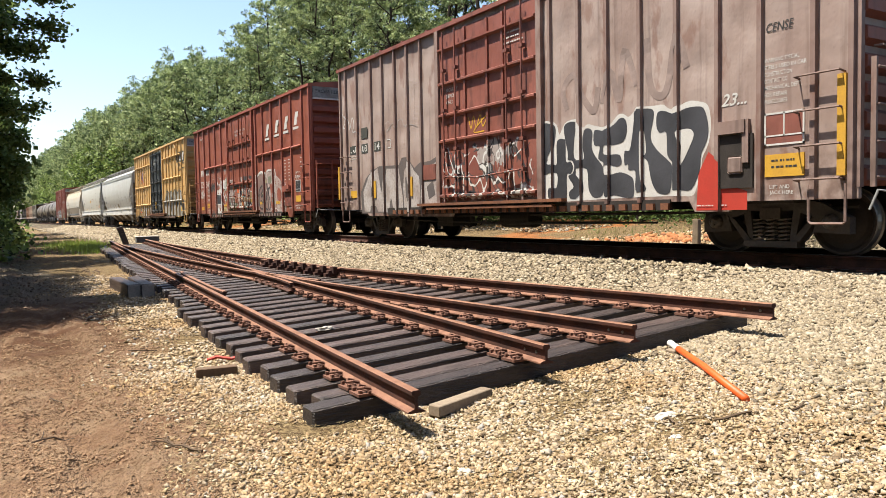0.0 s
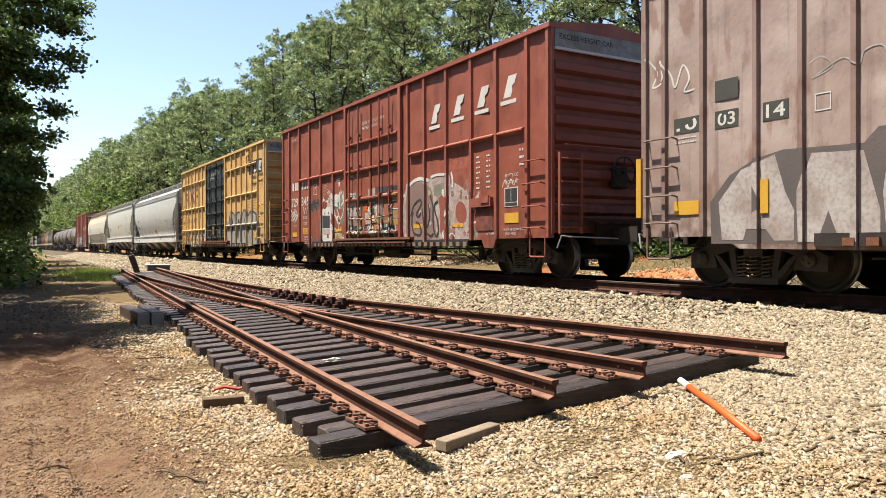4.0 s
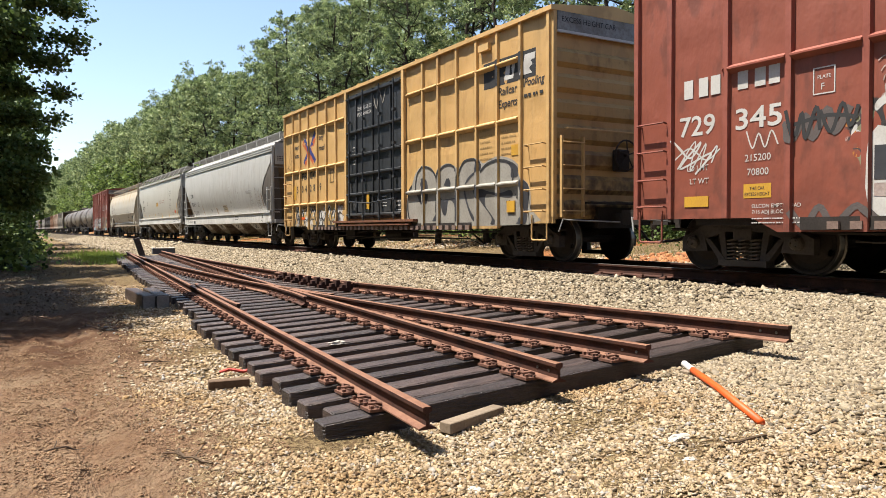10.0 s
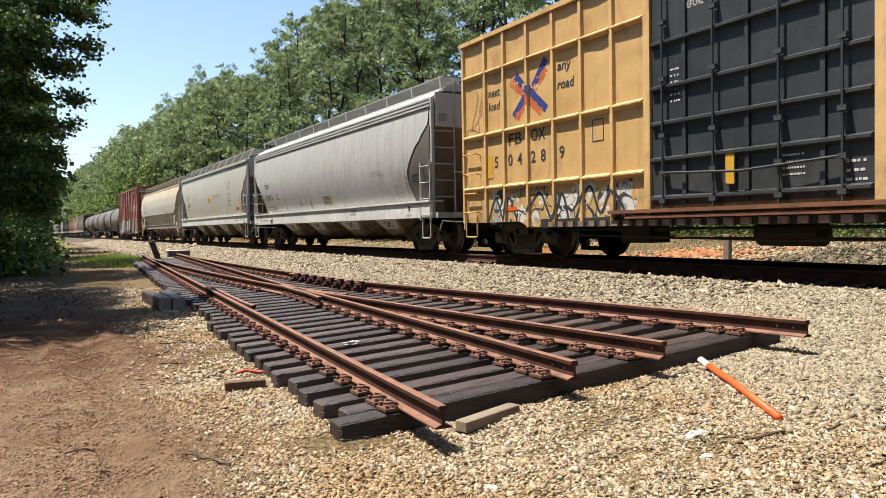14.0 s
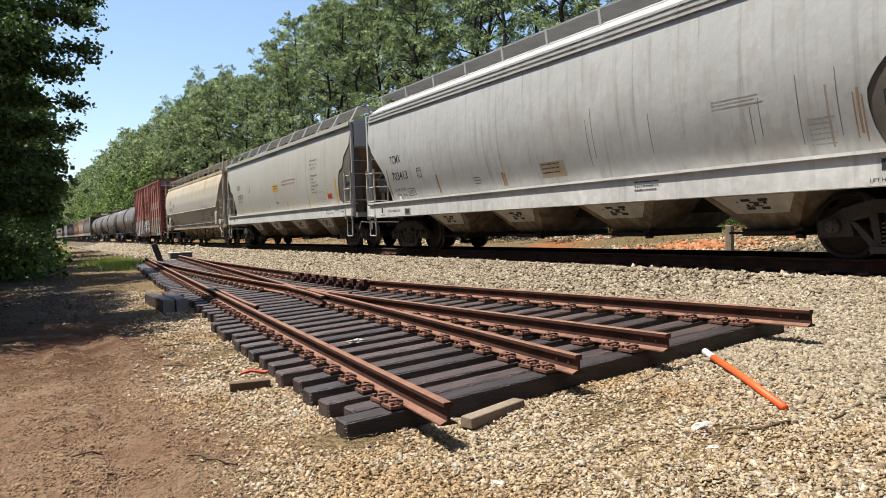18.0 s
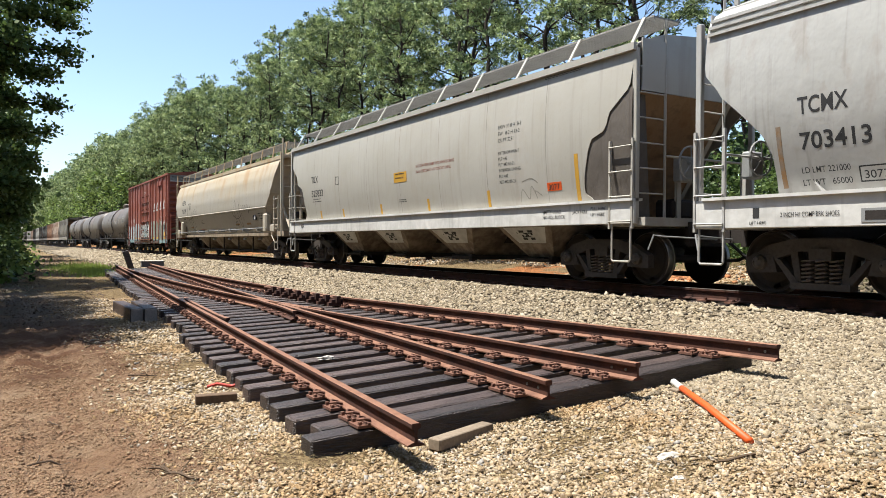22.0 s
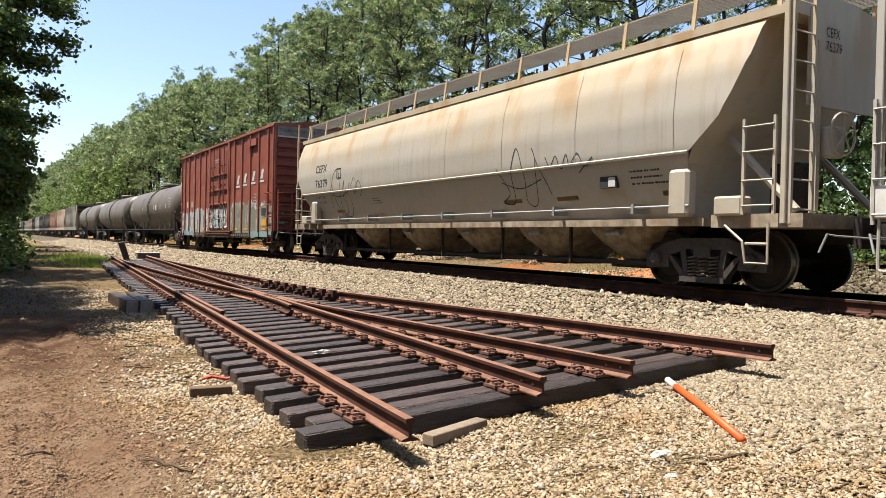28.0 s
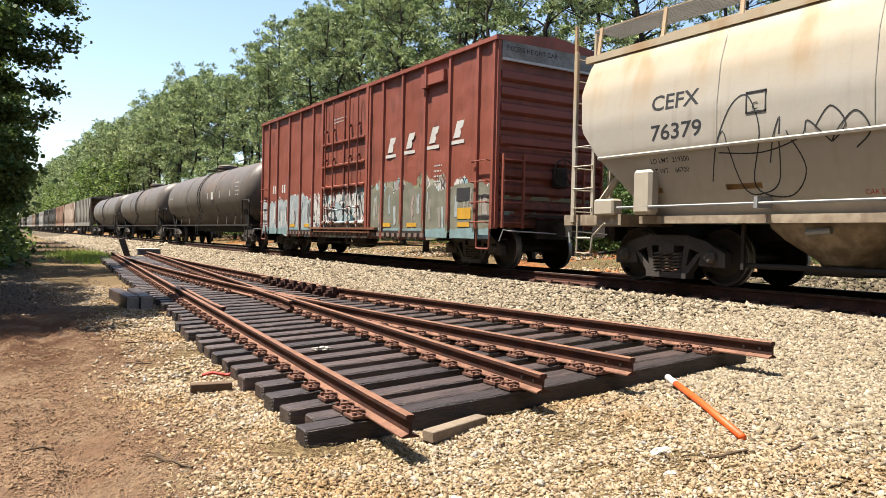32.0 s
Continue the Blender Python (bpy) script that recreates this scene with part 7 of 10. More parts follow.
def hopper_shell(car, L, section, nose, paint, tail=None, name="side_shell"):
    """Both side sheets: section rows (x, z) from sill to eave; nose rows (y, z) of the leading edge, the trailing edge alike."""
    tail = tail or nose
    bm = bmesh.new()
    zs = np.linspace(section[0][1], section[-1][1], 26)
    ny = 36
    for side in (0, 1):
        grid = []
        for z in zs:
            x = float(np.interp(z, [s[1] for s in section], [s[0] for s in section]))
            x = x if side == 0 else 2 * MID - x
            a, b = outline_at(nose, z), L - outline_at(tail, z)
            grid.append([bm.verts.new((x, a + (b - a) * i / ny, z)) for i in range(ny + 1)])
        for r0, r1 in zip(grid, grid[1:]):
            for i in range(ny):
                f = bm.faces.new((r0[i], r0[i + 1], r1[i + 1], r1[i]) if side else (r0[i + 1], r0[i], r1[i], r1[i + 1]))
                f.smooth = True
    for e in bm.edges:
        e.smooth = not e.is_boundary
    me = bpy.data.meshes.new(name)
    bm.to_mesh(me)
    bm.free()
    me.materials.append(paint)
    ob = new(name, me)
    ob.parent = car
    md = ob.modifiers.new("thickness", "SOLIDIFY")
    md.thickness = 0.012
    md.offset = 0.0
    return ob


def grating(car, x0, x1, y0, y1, z, material):
    bm = bmesh.new()
    for i in range(13):
        x = x0 + (x1 - x0) * i / 12
        box(bm, x - 0.007, x + 0.007, y0, y1, z, z + 0.035)
    n = int((y1 - y0) / 0.1)
    for i in range(n + 1):
        y = y0 + (y1 - y0) * i / n
        box(bm, x0, x1, y - 0.007, y + 0.007, z + 0.008, z + 0.03)
    for x in (x0, x1):
        box(bm, x - 0.012, x + 0.012, y0, y1, z - 0.02, z + 0.045)
    return part("running_board", bm, material, car)


def hopper_roof(car, L, x0, z0, z1, paint, board_z, eave=True, start=0.0):
    """Roof, hatch trough, and the two running boards on raking brackets."""
    bm = bmesh.new()
    pts = [(x0 - 0.03, z0 - 0.05), (x0 - 0.03, z0 + 0.01), (x0 + 0.15, z0 + 0.10), (x0 + 0.6, z0 + 0.5 * (z1 - z0) + 0.08), (MID, z1)]
    pts = pts + [(2 * MID - x, z) for x, z in pts[-2::-1]]
    prism(bm, pts, 1, start + 0.10, L - 0.10)
    part("roof", bm, paint, car)
    if eave:
        part("eave_flange", boxes((x0 - 0.10, x0 + 0.02, start + 0.12, L - 0.12, z0 - 0.09, z0 + 0.03)), paint, car)
    part("hatch_trough", boxes((MID - 0.32, MID + 0.32, 0.9, L - 0.9, z1 - 0.05, z1 + 0.12)), paint, car)
    for sgn in (-1, 1):
        c = MID + sgn * 0.85
        grating(car, c - 0.3, c + 0.3, start + 0.1, L - 0.1, board_z, BOARD_STEEL)
        n = max(3, int(L / 1.55))
        xa, xb = MID + sgn * (MID - x0 - 0.06), c + sgn * 0.3
        post = None
        for i in range(n + 1):
            y = start + 0.3 + (L - start - 0.6) * i / n
            if post is None:
                bm = bmesh.new()
                prism(bm, [(xa, z0 + 0.05), (xa + sgn * 0.035, z0 + 0.05), (xb + sgn * 0.03, board_z + 0.05), (xb - sgn * 0.005, board_z + 0.05)], 1, y - 0.035, y + 0.035)
                post = part("board_bracket", bm, paint, car)
                yy = y
            else:
                again(post, pose(0, y - yy, 0))
    xe = MID - 1.15
    part("board_edge_rail", tubes(0.02, [(xe, start + 0.1, board_z + 0.02), (xe, L - 0.1, board_z + 0.02)]), paint, car)


def hopper_end(car, L, nose, z_sill, z_top, paint, slope_paint, wheel_at):
    """Corner posts, ladders, slope sheet, end platform and brake gear of a covered hopper."""
    for y, s in ((0.0, 1), (L, -1)):
        yc = y + 0.1
        for x in (0.03, 2 * MID - 0.12):
            part("corner_post", soft_box(x, x + 0.09, *sorted((yc, yc + s * 0.1)), z_sill - 0.4, z_top, 0.01), paint, car)
        bm = bmesh.new()
        for i in range(7):
            z = z_sill - 0.3 + i * 0.42
            if z < z_top:
                tube(bm, [(0.1, yc - s * 0.01, z), (0.69, yc - s * 0.01, z)], 0.014, 5)
        tube(bm, [(0.70, yc - s * 0.01, z_sill - 0.4), (0.70, yc - s * 0.01, z_top + 0.5)], 0.025, 5)
        part("end_ladder", bm, paint, car)
        ya, yb = sorted((yc + s * 0.04, yc + s * 0.56))
        ladder(car, ya, yb, [z_sill - 0.35 + 0.42 * i for i in range(4)], -0.04, paint, True, 0.06)
        # the two ends are alike when turned about: a shear plate on one side, the other side open under the slope sheet
        at = (lambda x, dy, z: (x, dy, z)) if s > 0 else (lambda x, dy, z: (3.16 - x, L - dy, z))
        zb = z_top - 0.75
        bm = bmesh.new()
        rows = [[bm.verts.new(at(*p)) for p in row] for row in (((0.14, 0.11, zb), (1.3, 0.11, zb), (2.37, 0.11, zb)), ((0.34, 1.0, 2.3), (1.42, 1.22, 2.3), (2.69, 1.0, 2.3)), ((0.4, 2.1, 1.1), (1.5, 2.35, 1.1), (3.0, 2.1, 1.1)))]
        for r0, r1 in zip(rows, rows[1:]):
            for k in range(2):
                bm.faces.new((r0[k], r0[k + 1], r1[k + 1], r1[k]))
        part("slope_sheet", bm, slope_paint, car)
        bm = bmesh.new()
        prism(bm, [at(x, 0, z)[::2] for x, z in ((0.14, zb), (2.37, zb), (3.02, zb + 0.34), (3.02, z_top + 0.12), (0.14, z_top + 0.12))], 1, *sorted((y + s * 0.075, y + s * 0.1)))
        part("end_sheet", bm, paint, car)
        bm = bmesh.new()
        flat = [at(*p) for p in ((2.32, 0.09, zb), (2.44, 0.09, zb), (3.06, 2.05, 1.15), (2.96, 2.05, 1.15))]
        v0, v1 = [bm.verts.new(p) for p in flat], [bm.verts.new((p[0], p[1], p[2] + 0.03)) for p in flat]
        bm.faces.new(v0)
        bm.faces.new(v1[::-1])
        for k in range(4):
            bm.faces.new((v0[k], v1[k], v1[(k + 1) % 4], v0[(k + 1) % 4]))
        part("slope_flange", bm, paint, car)
        bm = bmesh.new()
        prev = None
        for z in np.linspace(z_sill - 0.02, zb + 0.06, 12):
            x = side_x(car, float(z)) + 0.014
            row = [bm.verts.new(at(x, 0.17, z)), bm.verts.new(at(x, outline_at(nose, z) + 0.2, z))]
            if prev:
                bm.faces.new((prev[0], prev[1], row[1], row[0])).smooth = True
            prev = row
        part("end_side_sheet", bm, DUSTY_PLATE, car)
        bm = bmesh.new()
        prism(bm, [at(x, 0, z)[::2] for x, z in ((0.13, zb + 0.05), (0.3, zb + 0.05), (0.44, z_sill - 0.3), (0.13, z_sill - 0.3))], 1, *sorted((y + s * 0.17, y + s * 0.19)))
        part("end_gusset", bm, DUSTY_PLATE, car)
        part("end_platform", boxes((0.1, 3.06, *sorted((y - s * 0.05, y + s * 0.9)), z_sill - 0.42, z_sill - 0.28)), paint, car)
        part("end_rail", tubes(0.02, [(0.6, y - s * 0.03, z_sill + 0.75), (2.56, y - s * 0.03, z_sill + 0.75)], [(2.56, y - s * 0.03, z_sill - 0.35), (2.56, y - s * 0.03, z_sill + 0.75)]), paint, car)
        stirrup(car, *sorted((yc + s * 0.1, yc + s * 0.53)), 0.42, z_sill - 0.3, paint)
    x, y = wheel_at
    brake_wheel(car, x, y, 2.1, 0.28, GALV)
    part("brake_stand", boxes((x - 0.05, x + 0.05, *sorted((y + 0.24, y + 0.30)), z_sill - 0.3, 2.2)), paint, car)
    part("air_valve", soft_box(x - 0.1, x + 0.45, *((0.15, 0.6) if y < 1 else (L - 0.6, L - 0.15)), z_sill - 0.28, 1.5, 0.05), STEEL_DARK, car)


HOPPER_SIDES = {}
ON_PLATES = []
OLD_PLATE = surface("old_notice_plate", (0.42, 0.29, 0.12), (0.42, 0.38, 0.31), 0.7, 0, 5, 30, 0.9)
SMUT = surface("smut_streak", (0.20, 0.18, 0.16), (0.34, 0.32, 0.29), 0.8, 0, 3, 30, 0.9)
FADED_STRIP = surface("faded_strip", (0.40, 0.21, 0.07), (0.36, 0.3, 0.24), 0.7, 0, 6, 40, 0.9)


def side_x(car, z):
    rows = HOPPER_SIDES[car.name]
    return float(np.interp(z, [q[1] for q in rows], [q[0] for q in rows]))


def bowed(z0, z1, tuck, round_top, zm=2.85):
    """A hopper's side in section: bellied, tucked in by so much at the sill, and rounded over at the eave where so built."""
    rows = []
    for z in np.linspace(z0, z1, 24):
        x = tuck * ((zm - z) / (zm - z0)) ** 2 if z < zm else 0.085 * ((z - zm) / 1.17) ** 2
        if round_top and z > 3.9:
            x += 0.30 * ((z - 3.9) / (z1 - 3.9)) ** 2
        rows.append((x - 0.01, float(z)))
    return rows


def sill_hopper(name, label, y0, L, paint, sill_paint, low_paint, slope_paint, z_sill=1.42, z_low=1.0, tuck=0.1, round_top=False, nose=None, tail=None, wheel_at=(1.1, -0.12)):
    """Long covered hopper with a straight side sill and four bottom hoppers."""
    car = start_car(name, label, y0, L, (1.4, L - 1.6))
    z_top = 4.24 if round_top else 4.02
    section = bowed(z_sill - 0.02, z_top, tuck, round_top)
    HOPPER_SIDES[car.name] = section
    nose = nose or [(1.12, z_sill - 0.05), (1.22, 1.53), (1.40, 1.64), (1.36, 1.93), (1.22, 2.4), (1.12, 2.57), (0.86, 2.63), (0.74, 2.79), (0.70, 2.96), (0.22, 3.33), (0.14, z_top)]
    hopper_shell(car, L, section, nose, paint, tail)
    part("side_sill", soft_box(-0.015, 0.06, 0.1, L + 0.1, z_low + 0.02, z_sill, 0.012), sill_paint, car)
    part("sill_flange", boxes((-0.06, tuck + 0.04, 0.1, L - 0.1, z_sill - 0.01, z_sill + 0.035)), sill_paint, car)
    part("far_sill", boxes((3.10, 3.17, 0.05, L - 0.05, z_low, z_sill)), sill_paint, car)
    if round_top:
        hopper_roof(car, L, section[-1][0], z_top, 4.42, paint, 4.55, False)
        for z in (3.80, 3.90, 4.01):
            x = float(np.interp(z, [q[1] for q in section], [q[0] for q in section]))
            part("eave_rib", boxes((x - 0.05, x + 0.04, 0.14, L - 0.14, z - 0.022, z + 0.022)), paint, car)
    else:
        hopper_roof(car, L, section[-1][0], z_top, 4.36, paint, 4.52)
    hopper_end(car, L, nose, z_sill, 4.02, paint, slope_paint, wheel_at)
    for i, (a, b) in enumerate(((2.5, 4.3), (5.3, 7.35), (8.55, 10.4), (11.5, 13.35))):
        c = (a + b) / 2
        bm = bmesh.new()
        top = [(0.22, a, z_low + 0.05), (2.94, a, z_low + 0.05), (2.94, b, z_low + 0.05), (0.22, b, z_low + 0.05)]
        low = [(0.72, c - 0.42, 0.44), (2.44, c - 0.42, 0.44), (2.44, c + 0.42, 0.44), (0.72, c + 0.42, 0.44)]
        v0, v1 = [bm.verts.new(p) for p in top], [bm.verts.new(p) for p in low]
        for k in range(4):
            bm.faces.new((v0[k], v0[(k + 1) % 4], v1[(k + 1) % 4], v1[k]))
        bm.faces.new(v1)
        h = part("hopper", bm, low_paint, car)
        part("outlet_gate", boxes((0.66, 2.5, c - 0.5, c + 0.5, 0.33, 0.44), (0.55, 0.66, c - 0.3, c + 0.3, 0.34, 0.42), (0.5, 0.6, c - 0.62, c - 0.52, 0.3, 0.46), (0.5, 0.56, c - 0.62, c + 0.62, 0.36, 0.4)), STEEL_DARK, h)
        # pale panel with an unreadable black emblem on the sloping face
        bm = bmesh.new()
        q = lambda u, v: Vector(top[0]).lerp(Vector(top[3]), u).lerp(Vector(low[0]).lerp(Vector(low[3]), u), v) + Vector((-0.012, 0, -0.004))
        bm.faces.new([bm.verts.new(q(u, v)) for u, v in ((0.1, 0.05), (0.9, 0.05), (0.85, 0.55), (0.15, 0.55))])
        part("pale_panel", bm, sill_paint, h)
        bm = bmesh.new()
        q2 = lambda u, v: q(u, v) + Vector((-0.006, 0, -0.003))
        for u0, u1, v0_, v1_ in ((0.36, 0.46, 0.14, 0.21), (0.54, 0.64, 0.14, 0.21), (0.36, 0.46, 0.37, 0.44), (0.54, 0.64, 0.37, 0.44), (0.43, 0.57, 0.225, 0.255), (0.43, 0.57, 0.325, 0.355), (0.47, 0.53, 0.26, 0.32), (0.38, 0.42, 0.215, 0.29), (0.58, 0.62, 0.29, 0.365), (0.68, 0.70, 0.2, 0.24)):
            bm.faces.new([bm.verts.new(q2(u, v)) for u, v in ((u0, v0_), (u1, v0_), (u1, v1_), (u0, v1_))])
        part("emblem", bm, BLACK_PAINT, h)
    part("centre_sill", boxes((MID - 0.2, MID + 0.2, 0.1, L - 0.1, 0.72, 1.0)), STEEL_DARK, car)
    couplers(car, L)
    return car


GREY_HOP = car_paint("weathered_grey_paint", (0.53, 0.515, 0.48), (0.2, 0.175, 0.15), 0.4, 1.7, 0.45, 0.4, (0.3, 0.2, 0.12), 0.18, (0.60, 0.585, 0.555), dent=0.4)
SILL_W = car_paint("white_sill_paint", (0.70, 0.68, 0.64), (0.25, 0.22, 0.19), 0.35, 1.2, 0.5, 0.3)
LOW_HOP = car_paint("brown_dusted_hopper", (0.36, 0.29, 0.22), (0.14, 0.095, 0.065), 0.8, 1.1, 0.75, 0.5)
SLOPE_D = car_paint("brown_dusted_slope", (0.27, 0.215, 0.17), (0.14, 0.105, 0.075), 0.7, 2.2, 0.7, 0.4)
CREAM_HOP = car_paint("pale_grey_paint", (0.52, 0.485, 0.415), (0.22, 0.18, 0.14), 0.3, 1.5, 0.42, 0.22, (0.35, 0.25, 0.15), 0.08, (0.58, 0.55, 0.49), dent=0.15)
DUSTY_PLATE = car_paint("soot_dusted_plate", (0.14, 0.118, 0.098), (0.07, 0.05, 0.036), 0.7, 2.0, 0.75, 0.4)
SLOPE_E = car_paint("rusty_dusted_slope", (0.36, 0.22, 0.12), (0.13, 0.09, 0.06), 0.8, 2.4, 0.7, 0.5, (0.33, 0.17, 0.08), 0.5)

car_d = sill_hopper("covered_hopper", "weathered grey covered hopper with streaked sides and white sill", 58.1, 16.7, GREY_HOP, SILL_W, LOW_HOP, SLOPE_D, 1.36, 0.92, 0.31, True, [(1.40, 1.31), (1.45, 1.46), (1.53, 1.65), (1.58, 1.97), (1.56, 2.19), (1.38, 2.43), (0.92, 2.86), (0.73, 2.92), (0.70, 3.02), (0.24, 3.34), (0.2, 4.24)],
                    [(1.12, 1.31), (1.15, 1.46), (1.17, 1.64), (1.16, 1.94), (1.05, 2.21), (0.70, 2.57), (0.40, 2.84), (0.31, 2.98), (0.10, 3.22), (0.1, 4.24)], (1.5, 16.72))
sign_on_side(car_d, "TCMX", 15.12, 2.42, 0.31, BLACK_PAINT, -0.012, width=0.67)
sign_on_side(car_d, "703413", 15.12, 1.96, 0.31, BLACK_PAINT, -0.012, width=0.93)
sign_on_side(car_d, "LD LMT 221000", 15.15, 1.66, 0.11, BLACK_PAINT, -0.012, width=0.65)
sign_on_side(car_d, "LT WT   65000", 15.16, 1.5, 0.11, BLACK_PAINT, -0.012, width=0.66)
sign_on_side(car_d, "3077", 14.34, 1.54, 0.14, BLACK_PAINT, -0.012, width=0.3)
outline_on_side(car_d, -0.016, 13.98, 14.40, 1.5, 1.7, BLACK_PAINT)
sign_on_side(car_d, "PLATE", 13.59, 2.1, 0.07, BLACK_PAINT, -0.012, width=0.16)
sign_on_side(car_d, "C", 13.54, 1.98, 0.12, BLACK_PAINT, -0.012)
sign_on_side(car_d, "2 INCH HF COMP BRK SHOES", 15.34, 1.08, 0.09, BLACK_PAINT, -0.02, width=0.81)
sign_on_side(car_d, "LIFT HERE", 15.81, 0.99, 0.06, BLACK_PAINT, -0.02)
part("jack_hole", boxes((-0.02, 0.0, 15.66, 15.76, 1.08, 1.22)), BLACK_PAINT, car_d)
part("gauge_recess", boxes((-0.022, -0.01, 13.92, 14.26, 0.99, 1.16)), GALV, car_d)
part("gauge_face", boxes((-0.026, -0.022, 13.97, 14.21, 1.02, 1.13)), STEEL_DARK, car_d)
for y, z in ((15.42, 2.3), (12.62, 1.95), (9.72, 1.78), (9.64, 1.75)):
    part("reflective_strip", boxes((-0.02, -0.008, y - 0.035, y + 0.035, 1.48, z)), FADED_STRIP, car_d, "faded orange strip")
bars_on_side(car_d, 10.9, 1.55, 0.3, 0.2, 3, BLACK_PAINT, -0.012, seed=22)
bars_on_side(car_d, 3.9, 2.2, 0.9, 0.16, 3, GREY_PAINT, -0.014, seed=23)
bars_on_side(car_d, 2.4, 1.5, 0.4, 0.4, 6, GREY_PAINT, -0.012, seed=24)
bars_on_side(car_d, 5.5, 1.08, 0.6, 0.2, 3, BLACK_PAINT, -0.02, seed=25)
part("warning_plate", boxes((-0.02, -0.008, 7.55, 8.33, 1.54, 1.85)), OLD_PLATE, car_d, "rust-yellow notice plate")
ON_PLATES.append(bars_on_side(car_d, 8.27, 1.57, 0.66, 0.25, 3, BLACK_PAINT, -0.025, seed=27))
sign_on_end(car_d, "TCMX 703413", 1.36, 3.58, 0.18, BLACK_PAINT, 0.07, width=0.83)
for k, (x, w) in enumerate(((1.46, 0.36), (1.56, 0.26), (1.46, 0.66))):
    part("stencil", boxes(*((x + 0.07 * i, x + 0.07 * i + 0.05, 0.068, 0.072, 3.45 - 0.08 * k, 3.50 - 0.08 * k) for i in range(int(w / 0.07)) if i != 2)), BLACK_PAINT, car_d)["kind"] = "stuff"
part("stencil", boxes(*((0.24 + 0.06 * i, 0.28 + 0.06 * i, 0.068, 0.072, z, z + 0.035) for i in range(4) for z in (3.42, 3.49, 3.56))), BLACK_PAINT, car_d)["kind"] = "stuff"
sign_on_side(car_d, "3077", 1.33, 1.955, 0.19, BLACK_PAINT, -0.02, "plate_number", width=0.37)
outline_on_side(car_d, -0.02, 0.92, 1.38, 1.92, 2.12, BLACK_PAINT)
rnd = random.Random(66)
for y, z, w in ((1.64, 2.1, 0.011), (1.69, 2.2, 0.016), (1.75, 2.15, 0.009), (1.95, 2.5, 0.006), (2.5, 2.5, 0.007), (3.1, 2.3, 0.006), (3.25, 2.2, 0.006), (5.2, 2.4, 0.006), (6.6, 2.7, 0.007), (6.75, 2.5, 0.006)):
    part("spill_stain", boxes((-0.02, -0.012, y - w, y + w, 1.5 + rnd.uniform(0, 0.3), z)), FADED_STRIP if w > 0.008 else SMUT, car_d)
sign_on_side(car_d, "LIFT HERE", 1.5, 1.0, 0.07, BLACK_PAINT, -0.02)
part("jack_hole", boxes((-0.02, 0.0, 1.28, 1.36, 1.14, 1.28)), BLACK_PAINT, car_d)
outline_on_side(car_d, -0.016, 13.38, 13.62, 1.95, 2.2, BLACK_PAINT)
part("spill_stain", boxes((-0.013, -0.01, 2.08, 2.11, 1.5, 2.3)), LOW_HOP, car_d)

def press_on(car):
    """Lays a hopper's lettering, plates and strips close on its bellied side."""
    for ob in car.children:
        if ob.name.startswith(("lettering", "plate_number", "stencil", "warning_plate", "reflective_strip", "orange_panel", "faint_tag", "plate_outline", "spill_stain")):
            xs, zs = [v.co.x for v in ob.data.vertices], [v.co.z for v in ob.data.vertices]
            if min(zs) > 1.46 and max(xs) < 0.1:
                if ob.name.startswith(("reflective", "warning", "orange", "spill", "plate_outline")):
                    bm = bmesh.new()
                    bm.from_mesh(ob.data)
                    for k in range(1, 12):
                        bmesh.ops.bisect_plane(bm, geom=bm.verts[:] + bm.edges[:] + bm.faces[:], plane_co=(0, 0, min(zs) + 0.1 * k), plane_no=(0, 0, 1))
                    bm.to_mesh(ob.data)
                    bm.free()
                    xs = [v.co.x for v in ob.data.vertices]
                on_plate = -0.0195 if car is car_d and max(v.co.y for v in ob.data.vertices) < 1.4 else 0.0
                proud = 0.0085 + on_plate + (0.0015 if ob.name.startswith("reflective") else 0.003 if ob.name.startswith(("warning", "orange")) else 0.006 if ob in ON_PLATES else 0.0)
                for v in ob.data.vertices:
                    v.co.x = side_x(car, v.co.z) - proud + min(0.004, v.co.x - min(xs))


press_on(car_d)
car_e = sill_hopper("covered_hopper", "clean pale grey covered hopper with black stencils and yellow strips", 76.0, 16.7, CREAM_HOP, SILL_W, LOW_HOP, SLOPE_E, 1.44, 1.03, 0.15)
sign_on_side(car_e, "TILX", 14.65, 2.68, 0.30, BLACK_PAINT, -0.012, width=0.58)
sign_on_side(car_e, "525833", 14.65, 2.22, 0.30, BLACK_PAINT, -0.012, width=0.98)
bars_on_side(car_e, 14.6, 2.0, 0.8, 0.15, 2, BLACK_PAINT, -0.012, seed=31)
part("warning_plate", boxes((-0.03, -0.012, 8.0, 8.7, 2.3, 2.56)), YELLOW_PAINT, car_e, "yellow notice plate")
ON_PLATES.append(bars_on_side(car_e, 8.62, 2.33, 0.55, 0.2, 2, BLACK_PAINT, -0.031, seed=32))
sign_on_side(car_e, "EXW 10-8 H  8-3", 3.95, 3.1, 0.11, BLACK_PAINT, -0.014)
sign_on_side(car_e, "EW   8-2 H 13-2", 3.95, 2.96, 0.11, BLACK_PAINT, -0.014)
sign_on_side(car_e, "CU FT 5251", 3.95, 2.82, 0.11, BLACK_PAINT, -0.014)
for i, s in enumerate(("EXTERIOR PAINT", "CARBOLINE 904", "PLT 442 01-21", "INTERIOR LINING", "REACTAMINE 760", "PLT 442 01-21")):
    sign_on_side(car_e, s if i not in (1, 4) else "PLT 442", 3.95, 2.56 - i * 0.12, 0.095, BLACK_PAINT, -0.014)
